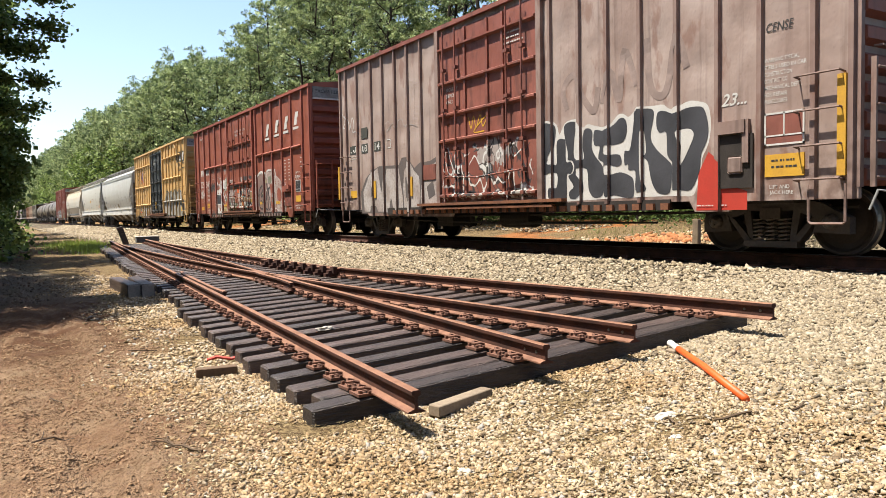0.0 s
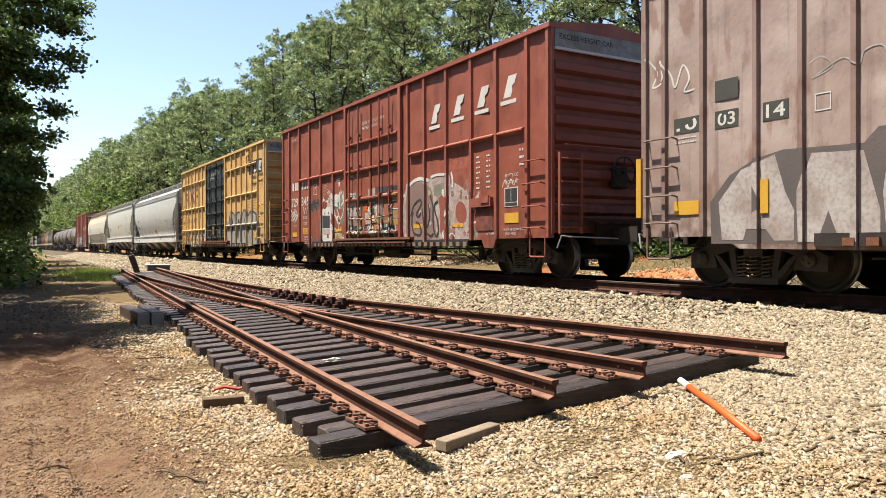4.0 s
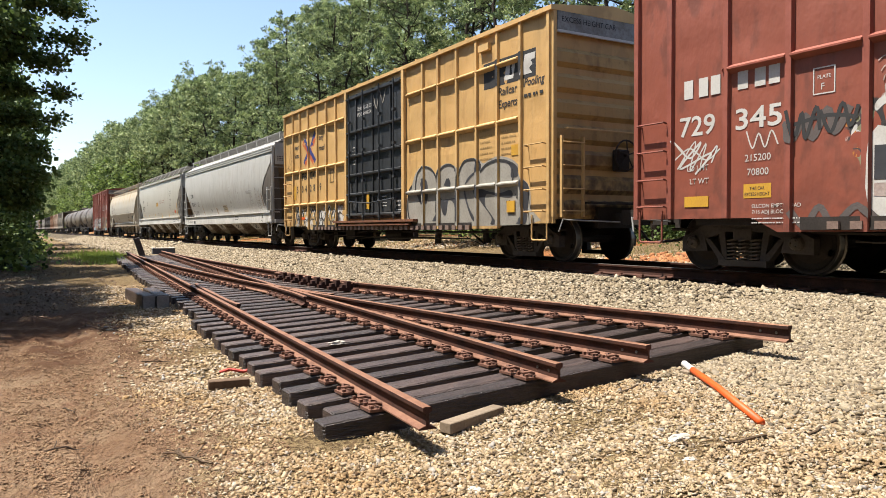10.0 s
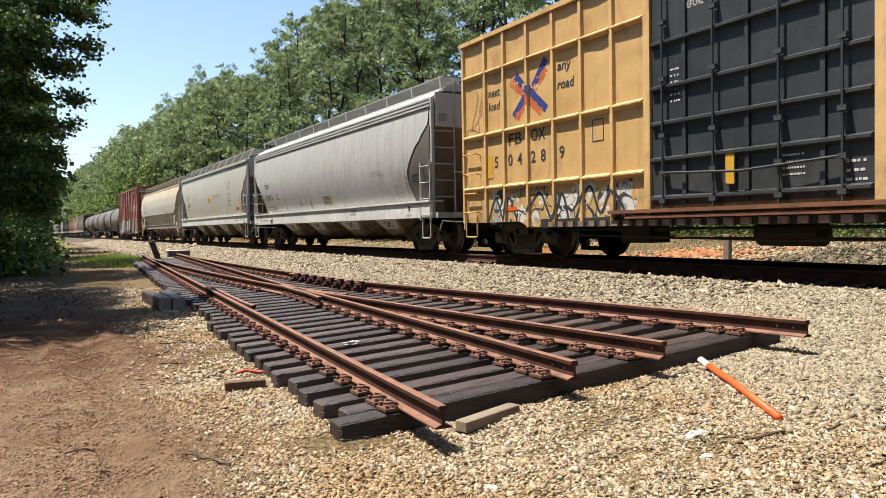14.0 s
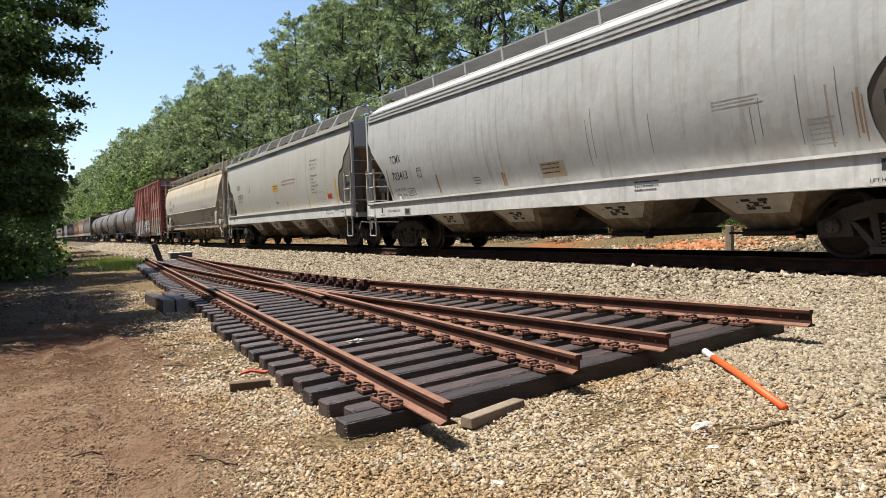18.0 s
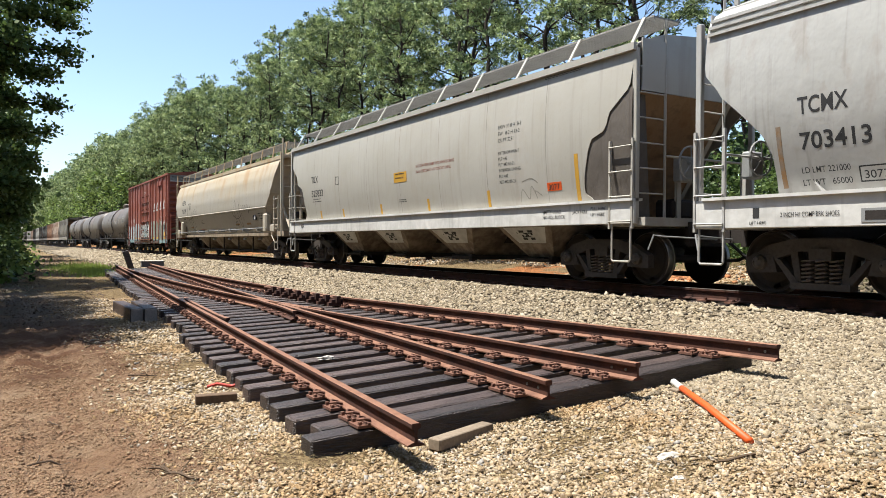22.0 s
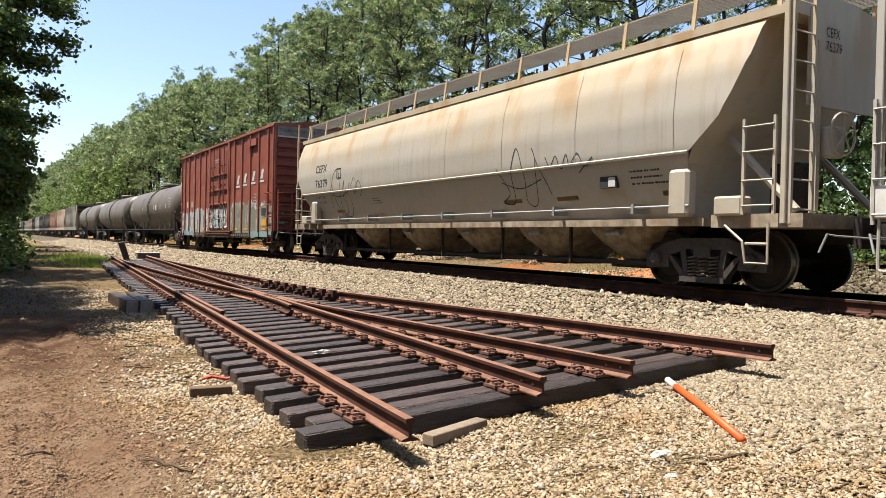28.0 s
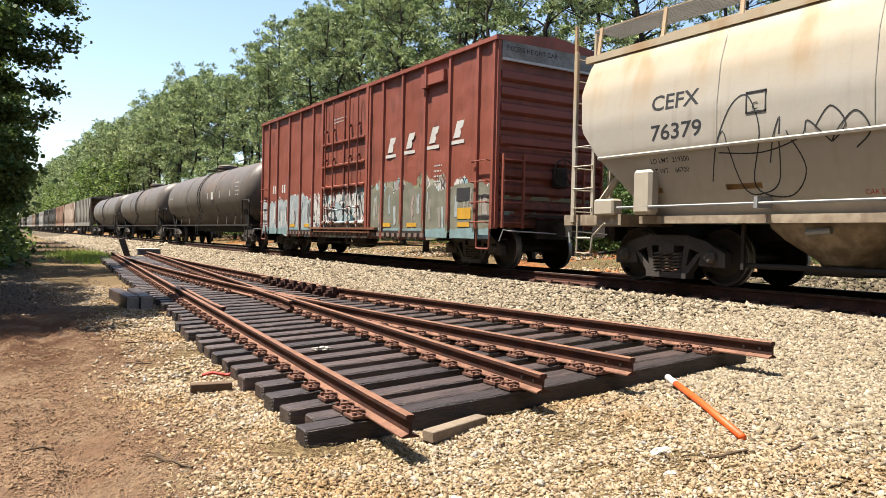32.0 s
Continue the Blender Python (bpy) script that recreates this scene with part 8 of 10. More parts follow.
sign_on_side(car_e, "LINED CAR-WEAR RUBBER SHOES WHEN ENTERING", 7.5, 2.60, 0.10, DULL_RED, -0.014, width=1.8)
sign_on_side(car_e, "SHARP OBJECTS MUST NOT CONTACT LINING.", 7.5, 2.44, 0.10, DULL_RED, -0.014, width=1.66)
bars_on_side(car_e, 8.5, 1.75, 0.45, 0.1, 2, BLACK_PAINT, -0.012, seed=34)
part("orange_panel", boxes((-0.022, -0.012, 2.0, 2.42, 1.72, 1.88)), ORANGE_PAINT, car_e, "orange stencil panel")
ON_PLATES.append(sign_on_side(car_e, "3077", 2.37, 1.735, 0.16, BLACK_PAINT, -0.024, width=0.32))
sign_on_side(car_e, "EMPTY LOAD", 2.45, 1.28, 0.09, BLACK_PAINT, -0.02)
sign_on_side(car_e, "NO ADJ. BLOCK", 2.45, 1.16, 0.09, BLACK_PAINT, -0.02)
sign_on_side(car_e, "JACK HERE", 1.6, 1.24, 0.08, BLACK_PAINT, -0.02)
sign_on_side(car_e, "PULL HERE", 1.12, 1.3, 0.08, BLACK_PAINT, -0.02)
sign_on_side(car_e, "LIFT HERE", 1.12, 1.2, 0.08, BLACK_PAINT, -0.02)
sign_on_side(car_e, "AIR", 0.0 + 15.6, 1.2, 0.2, BLACK_PAINT, -0.02)
for y, z in ((1.55, 2.35), (4.4, 1.85), (7.0, 1.8), (9.6, 1.78), (12.2, 1.75), (14.0, 1.75)):
    part("reflective_strip", boxes((-0.02, -0.008, y - 0.05, y + 0.05, 1.5, z)), YELLOW_PAINT, car_e)
for pts in ([(3.3, 1.55), (3.2, 1.8), (3.0, 1.6), (2.9, 1.85), (2.75, 1.6), (2.8, 1.75), (2.6, 1.65)], [(3.2, 1.95), (2.9, 2.0), (2.7, 1.9)]):
    spray(car_e, ribbon(smooth_line(pts), 0.02), GREY_PAINT, [], 0.05, skin=-0.014, name="faint_tag")
outline_on_side(car_e, -0.016, 12.38, 12.62, 2.5, 2.75, BLACK_PAINT)
bars_on_side(car_e, 2.5, 3.85, 1.3, 0.06, 2, BLACK_PAINT, 0.03, seed=36)

press_on(car_e)
for i in range(7):
    y = 2.4 + i * 2.0
    bm = ribbon([(y, 1.5 + 0.1 * k) for k in range(25)], 0.014)
    for v in bm.verts:
        v.co = (side_x(car_e, v.co.y) - 0.008, v.co.x, v.co.y)
    part("panel_seam", bm, GREY_PAINT, car_e)

# --- rust-streaked hopper with a creased side ---
m_rs = car_paint("rust_streaked_pale_paint", (0.50, 0.45, 0.37), (0.24, 0.2, 0.16), 0.45, 1.9, 0.5, 0.3, None, 0, (0.52, 0.48, 0.42), dent=0.2)
_nt = m_rs.node_tree
_b = _nt.nodes["Principled BSDF"]
_c = _b.inputs["Base Color"].links[0].from_socket
_z = xyz_of(_nt)[2]
_up = ramp(_nt, arith(_nt, "ADD", _z, arith(_nt, "MULTIPLY", noise_at(_nt, 0.5, 4), 1.6)), 3.3, 4.7)
_c = blend(_nt, arith(_nt, "MULTIPLY", _up, 0.75), _c, (0.60, 0.475, 0.30))
_st = arith(_nt, "MULTIPLY", ramp(_nt, noise_at(_nt, 0.8, 5, (2, 1.7, 0.4)), 0.48, 0.64), _up)
_c = blend(_nt, arith(_nt, "MULTIPLY", _st, 0.7), _c, (0.46, 0.27, 0.11))
_dk = arith(_nt, "SUBTRACT", 1.0, ramp(_nt, arith(_nt, "ADD", _z, arith(_nt, "MULTIPLY", noise_at(_nt, 2.0, 3), 0.25)), 2.1, 2.3))
_c = blend(_nt, arith(_nt, "MULTIPLY", _dk, 0.5), _c, (0.60, 0.51, 0.38))
_nt.links.new(_c, _b.inputs["Base Color"])
TAN_LOW = car_paint("tan_lower_paint", (0.44, 0.36, 0.26), (0.19, 0.13, 0.085), 0.8, 1.3, 0.65, 0.4, (0.3, 0.17, 0.08), 0.3)
FADED_ORANGE = surface("faded_orange_strip", (0.50, 0.25, 0.07), (0.42, 0.28, 0.14), 0.7, 0, 6, 40, 0.8)
OCHRE = surface("rusty_eave", (0.45, 0.27, 0.13), (0.3, 0.16, 0.07), 0.7, 0, 1.5, 20, 0.7, 0.2, 0.004)


def creased_hopper(y0, L):
    car = start_car("covered_hopper", "pale covered hopper with rust-streaked top and creased side", y0, L, (2.05, L - 1.85))
    section = [(0.42, 1.05), (0.12, 1.75), (0.0, 2.08), (-0.02, 2.12), (-0.04, 2.7), (0.02, 3.3), (0.16, 3.75), (0.3, 3.98)]
    nose = [(2.15, 1.05), (2.08, 1.6), (1.93, 2.1), (1.65, 2.34), (1.38, 2.57), (1.17, 2.91), (0.92, 3.4), (0.78, 3.98)]
    tail = [(1.6, 1.05), (1.2, 1.6), (0.75, 2.1), (0.35, 2.6), (0.25, 3.3), (0.35, 3.98)]
    hopper_shell(car, L, section, nose, m_rs, tail)
    part("side_crease", tubes(0.03, [(-0.02, 1.93, 2.1), (-0.02, L - 0.75, 2.1)]), m_rs, car)
    part("lower_beam", boxes((0.22, 0.40, 1.8, L - 1.5, 0.98, 1.10)), TAN_LOW, car)
    hopper_roof(car, L, 0.3, 3.98, 4.3, m_rs, 4.5, start=0.4)
    part("rusty_eave_strip", boxes((0.24, 0.31, 0.55, L - 0.15, 3.94, 4.0)), OCHRE, car, "rust-stained eave strip")
    for y, s in ((0.37, 1), (L, -1)):
        for x in (0.05, 3.0):
            part("corner_post", soft_box(x, x + 0.07, *sorted((y - s * 0.02, y + s * 0.06)), 1.0, 4.1, 0.01), m_rs, car)
        bm = bmesh.new()
        for i in range(8):
            tube(bm, [(0.12, y - s * 0.05, 1.2 + 0.4 * i), (0.6, y - s * 0.05, 1.2 + 0.4 * i)], 0.014, 5)
        for x in (0.12, 0.6):
            box(bm, x - 0.025, x + 0.025, *sorted((y - s * 0.07, y - s * 0.02)), 1.0, 4.6)
        part("end_ladder", bm, m_rs, car)
        ladder(car, *sorted((y + s * 0.12, y + s * 0.6)), [1.25, 1.6, 2.0, 2.35], -0.02, m_rs, True, 0.06)
        bm = bmesh.new()
        rows = []
        for z in np.linspace(1.05, 3.98, 14):
            x = float(np.interp(z, [q[1] for q in section], [q[0] for q in section]))
            yy = outline_at(nose, z) + 0.004 if s > 0 else L - outline_at(tail, z) - 0.004
            rows.append((bm.verts.new((x, yy, z)), bm.verts.new((2 * MID - x, yy, z))))
        for p, q in zip(rows, rows[1:]):
            bm.faces.new((p[0], p[1], q[1], q[0]))
        part("slope_sheet", bm, m_rs, car)
        for line_ in ([(0.5, y + s * 0.1, 1.2), (0.5, y + s * 1.2, 2.3)], [(2.6, y + s * 0.1, 1.2), (2.6, y + s * 1.2, 2.3)], [(0.9, y + s * 0.1, 1.2), (0.9, y + s * 0.1, 3.6)]):
            part("slope_brace", tubes(0.06, line_), m_rs, car)
        part("end_platform", boxes((0.1, 3.06, *sorted((y - s * 0.25, y + s * 1.2)), 0.95, 1.14)), TAN_LOW, car)
        part("end_sheet", boxes((0.75, 2.5, *sorted((y + s * 0.12, y + s * 0.16)), 2.7, 4.05)), m_rs, car)
        part("valve_box", soft_box(-0.02, 0.22, *sorted((y + s * 1.55, y + s * 1.95)), 1.12, 1.85, 0.05), m_rs, car)
        part("step_box", soft_box(0.0, 0.25, *sorted((y + s * 0.62, y + s * 1.1)), 1.12, 1.4, 0.03), m_rs, car)
        part("grab_iron", tubes(0.02, [(0.02, y + s * 0.9, 0.98), (0.02, y + s * 0.6, 0.75), (0.02, y + s * 0.55, 0.45), (0.02, y + s * 0.2, 0.45), (0.02, y + s * 0.2, 1.0)], [(0.02, y + s * 0.55, 0.72), (0.02, y + s * 0.2, 0.72)]), m_rs, car)
    brake_wheel(car, 1.15, 0.22, 2.28, 0.3, m_rs)
    part("air_valve", soft_box(0.75, 1.15, 0.6, 1.1, 1.14, 1.9, 0.06), STEEL_DARK, car)
    for i, c in enumerate((3.9, 6.1, 8.6, 11.4, 14.4)):
        bm = bmesh.new()
        rings = []
        for z, hy, hx in ((1.1, 1.12, 1.12), (0.92, 1.06, 1.1), (0.74, 0.84, 1.0), (0.58, 0.58, 0.86), (0.45, 0.4, 0.72), (0.36, 0.34, 0.66)):
            ring = []
            for k in range(28):
                a = 2 * math.pi * k / 28
                p, q = math.cos(a), math.sin(a)
                ring.append(bm.verts.new((MID + hx * math.copysign(abs(p) ** 0.6, p), c + hy * math.copysign(abs(q) ** 0.6, q), z)))
            rings.append(ring)
        for p, q in zip(rings, rings[1:]):
            for k in range(28):
                bm.faces.new((p[k], p[(k + 1) % 28], q[(k + 1) % 28], q[k]))
        bm.faces.new(rings[-1])
        part("bottom_tub", bm, TAN_LOW, car, smooth=True)
        part("outlet_gate", soft_box(0.8, 2.36, c - 0.42, c + 0.42, 0.26, 0.37, 0.02), STEEL_DARK, car)
        part("tub_strut", boxes((0.42, 0.47, c + 1.12, c + 1.17, 0.3, 1.0)), STEEL_DARK, car)
        part("outlet_valve", tubes(0.05, [(0.38, c - 0.22, 0.88), (0.38, c + 0.12, 0.86)], n=8), GALV, car)
    part("long_pipe", tubes(0.04, [(0.55, 3.1, 0.36), (0.55, 15.6, 0.36)], n=10), STEEL_DARK, car)
    part("thin_pipe", tubes(0.022, [(0.0, 1.9, 1.28), (0.0, 8.0, 1.26), (0.0, L - 1.2, 1.24)]), GALV, car)
    for y in range(3, 17, 2):
        part("pipe_bracket", boxes((-0.03, 0.3, y, y + 0.06, 1.18, 1.34)), GALV, car)
    part("centre_sill", boxes((MID - 0.2, MID + 0.2, 0.1, L - 0.1, 0.74, 1.0)), STEEL_DARK, car)
    couplers(car, L)
    sign_on_end(car, "CEFX", 1.12, 3.7, 0.2, BLACK_PAINT, 0.48, "end_lettering", width=0.34)
    sign_on_end(car, "76379", 1.12, 3.5, 0.2, BLACK_PAINT, 0.48, "end_lettering", width=0.4)
    sign_on_side(car, "CEFX", L - 1.95, 2.75, 0.34, BLACK_PAINT, -0.05, width=0.92)
    sign_on_side(car, "76379", L - 1.95, 2.28, 0.34, BLACK_PAINT, -0.05, width=0.98)
    sign_on_side(car, "LD LMT  219300", L - 1.9, 1.93, 0.11, BLACK_PAINT, 0.03)
    sign_on_side(car, "LT WT    66700", L - 1.9, 1.77, 0.11, BLACK_PAINT, 0.08)
    sign_on_side(car, "CAR EQUIPPED WITH SAFETY", L - 5.2, 1.32, 0.09, RED_PAINT, 0.26)
    sign_on_side(car, "DANGER", L - 3.6, 1.3, 0.08, BLACK_PAINT, 0.27)
    sign_on_side(car, "2 INCH HF COMP SHOES", L - 1.75, 1.24, 0.07, BLACK_PAINT, 0.3)
    bars_on_side(car, 13.0, 1.62, 0.6, 0.2, 3, BLACK_PAINT, 0.12, seed=41)
    bars_on_side(car, 3.2, 1.6, 0.8, 0.3, 3, BLACK_PAINT, 0.12, seed=42)
    part("card_holder", boxes((0.07, 0.14, 3.5, 3.9, 1.64, 1.84)), BLACK_PAINT, car)
    part("card", boxes((0.064, 0.07, 3.53, 3.69, 1.66, 1.82)), WHITE_PAINT, car)
    for y in (2.3, 6.6, 4.9, L - 1.7, L - 3.5):
        part("reflective_strip", boxes((0.2, 0.26, y - 0.3, y + 0.3, 1.47, 1.55)), FADED_ORANGE, car)
    for ob in car.children:
        if ob.name.startswith(("lettering", "stencil")) and "panel" not in ob.name or ob.name.startswith("reflective_strip"):
            lift = 0.0 if ob.name.startswith("reflective") else 0.006
            for v in ob.data.vertices:
                v.co.x = float(np.interp(v.co.z, [s[1] for s in section], [s[0] for s in section])) - 0.0085
    for i in range(7):
        y = 2.2 + i * 2.25
        bm = ribbon([(y, 2.14 + 0.12 * k) for k in range(15)], 0.010)
        for v in bm.verts:
            v.co = (float(np.interp(v.co.y, [s[1] for s in section], [s[0] for s in section])) - 0.014, v.co.x, v.co.y)
        part("panel_seam", bm, GREY_PAINT, car)
    part("plate_outline", boxes((-0.05, -0.04, L - 4.0, L - 3.98, 2.5, 2.8), (-0.05, -0.04, L - 3.7, L - 3.68, 2.5, 2.8), (-0.05, -0.04, L - 4.0, L - 3.68, 2.5, 2.52), (-0.05, -0.04, L - 4.0, L - 3.68, 2.78, 2.8)), BLACK_PAINT, car)
    sign_on_side(car, "C", L - 3.78, 2.54, 0.15, BLACK_PAINT, -0.05)
    for pts in ([(6.9, 2.2), (6.6, 1.7), (6.9, 1.5), (6.5, 1.5), (6.4, 2.1), (6.2, 2.55), (6.0, 2.0), (6.1, 1.5), (5.8, 1.45), (5.6, 2.2), (5.7, 2.5), (5.4, 1.9), (5.3, 1.6)], [(6.8, 1.9), (6.2, 1.75), (5.5, 1.9)], [(5.3, 2.3), (5.15, 2.1), (5.0, 2.3), (4.85, 2.05), (4.7, 2.3), (4.6, 2.1), (4.4, 2.3), (4.2, 2.05), (4.0, 2.2), (4.4, 1.95)],
                [(L - 3.0, 1.6), (L - 3.3, 2.3), (L - 3.5, 1.5), (L - 3.8, 1.4), (L - 4.1, 1.6), (L - 4.2, 2.4), (L - 4.0, 1.8)], [(L - 3.2, 2.0), (L - 3.9, 1.95), (L - 4.5, 2.1), (L - 4.6, 2.3), (L - 4.9, 2.0)], [(L - 3.1, 1.9), (L - 3.4, 2.6), (L - 3.7, 2.75), (L - 3.9, 2.2), (L - 3.7, 1.5), (L - 4.2, 1.35), (L - 4.5, 1.7), (L - 4.3, 2.2)], [(L - 4.7, 2.2), (L - 4.9, 2.45), (L - 5.1, 2.2), (L - 4.9, 2.0), (L - 5.2, 2.35), (L - 5.4, 2.1), (L - 5.2, 1.9)]):
        bm = ribbon(smooth_line(pts), 0.019)
        for v in bm.verts:
            x = float(np.interp(v.co.y, [s[1] for s in section], [s[0] for s in section]))
            v.co = (x - 0.010 - v.co.z, v.co.x, v.co.y)
        part("black_tag", bm, BLACK_PAINT, car)
    sign_on_end(car, "CEFX", 1.75, 3.6, 0.28, BLACK_PAINT, 0.1, width=0.62)
    sign_on_end(car, "76379", 1.75, 3.3, 0.28, BLACK_PAINT, 0.1, width=0.66)
    return car


creased_hopper(93.6, 18.9)

# --- second red box car, painted along its foot ---
RED2 = tagged_paint("oxide_red_paint_foot", (0.29, 0.079, 0.047), [(5.6, 14.5, 0.55, 1.98, 0.34, [W, S1, T1, W, (0.4, 0.5, 0.52), (0.5, 0.5, 0.46), W]), (2.0, 6.0, 0.55, 2.1, 0.4, [G1, (0.34, 0.33, 0.24), S1, T1, G1, (0.4, 0.4, 0.3)]), (0.1, 2.6, 0.55, 1.9, 0.3, [T1, S1, W, G1, (0.25, 0.2, 0.16)])],
                    grime=(0.09, 0.04, 0.03), amount=0.5, streak=0.3, rust=(0.12, 0.05, 0.035), rust_amount=0.5, fade=(0.35, 0.105, 0.07))
PG = [0.08, 0.69, 1.84, 2.98, 4.15, 5.26, 6.05, 10.37, 11.52, 12.66, 13.93, 14.9, 15.7]
car_g = box_car("box_car", "oxide-red steel box car with pale graffiti along its foot", 114.93, 15.8, RED2, RED_END, RED_TRIM, PG, [], (6.2, 9.5, 0.95, 4.75),
                [(0.0, 0.88), (1.7, 0.88), (2.5, 0.6), (13.1, 0.58), (14.0, 0.9), (15.8, 0.92)], RED_TRIM, RED2, 0.06, True, (1.05, 2.15, 2.8, 3.5), (7.8,), (6.7, 7.3, 8.5, 9.1))
for i, y in enumerate((5.05, 4.02, 2.85, 1.75)):
    block_logo(car_g, y, 2.9 + 0.02 * i, 0.52, 0.38, 1, 0.052, 0)
part("side_shelf", boxes((-0.04, 0.06, 2.05, 3.0, 4.35, 4.62), (-0.07, 0.06, 2.8, 3.05, 4.3, 4.65)), RED_TRIM, car_g)
for y in (14.6, 13.6):
    for dy in (0.14, 0.36):
        part("white_mark", boxes((0.05, 0.053, y - dy - 0.14, y - dy, 2.15, 2.45)), WHITE_PAINT, car_g)
bars_on_side(car_g, 8.7, 4.05, 1.0, 0.2, 2, WHITE_PAINT, 0.026, seed=51)
bars_on_side(car_g, 2.55, 1.9, 0.4, 0.5, 4, WHITE_PAINT, 0.052, seed=52)
part("stencil_panel", boxes((0.046, 0.055, 0.95, 1.5, 1.5, 1.8)), BLACK_PAINT, car_g)
for y in (1.2, 5.0, 3.6, 10.9, 12.3):
    part("reflective_strip", boxes((0.044, 0.056, y - 0.25, y + 0.25, 0.92, 1.02)), YELLOW_PAINT, car_g)
part("warning_plate", boxes((0.044, 0.056, 0.9, 1.45, 1.1, 1.35)), YELLOW_PAINT, car_g)


PALE_BLUE = surface("chalky_pale_blue_spray", (0.50, 0.53, 0.53), (0.30, 0.36, 0.37), 0.7, 0, 4.0, 22, 0.9)
rnd = random.Random(65)
bays = sorted(PG)
for p, q in zip(bays, bays[1:]):
    if q - p > 0.5 and not 6.0 < (p + q) / 2 < 9.6:
        top = 2.0 + rnd.uniform(-0.16, 0.1)
        left = p > 9.6
        blob(car_g, PALE_BLUE if left else MOSS_SPRAY, [(p + 0.07, 0.72), (q - 0.07, 0.72), (q - 0.08, 1.3), (q - 0.07, top - rnd.uniform(0, 0.25)), ((p + q) / 2 + 0.15, top), ((p + q) / 2 - 0.1, top - rnd.uniform(0.0, 0.2)), (p + 0.08, top - rnd.uniform(0, 0.2)), (p + 0.07, 1.2)], PG, "spray_ground", 0.002)
        for k in range(4):
            a, u = rnd.uniform(p + 0.15, q - 0.15), rnd.uniform(0.85, 1.35)
            stroke(car_g, rnd.choice((TAGS_DARK, WHITE_PAINT, WHITE_PAINT) if left else (PINK_SPRAY, GREY_PAINT, PALE_BLUE)), [(a, u), (a + rnd.uniform(-0.07, 0.07), u + 0.22), (a + rnd.uniform(-0.05, 0.05), u + 0.5)], rnd.uniform(0.03, 0.12), PG)
        blob(car_g, TEAL_PALE, [(p + 0.06, 0.66), (q - 0.06, 0.66), (q - 0.06, 0.86), (p + 0.06, 0.9)], PG, "spray_foot", 0.006)


# --- tank cars ---
TANK = car_paint("sooty_tank_paint", (0.125, 0.10, 0.08), (0.046, 0.035, 0.027), 0.7, 1.9, 0.5, 0.5, (0.24, 0.15, 0.09), 0.45, (0.19, 0.155, 0.125))


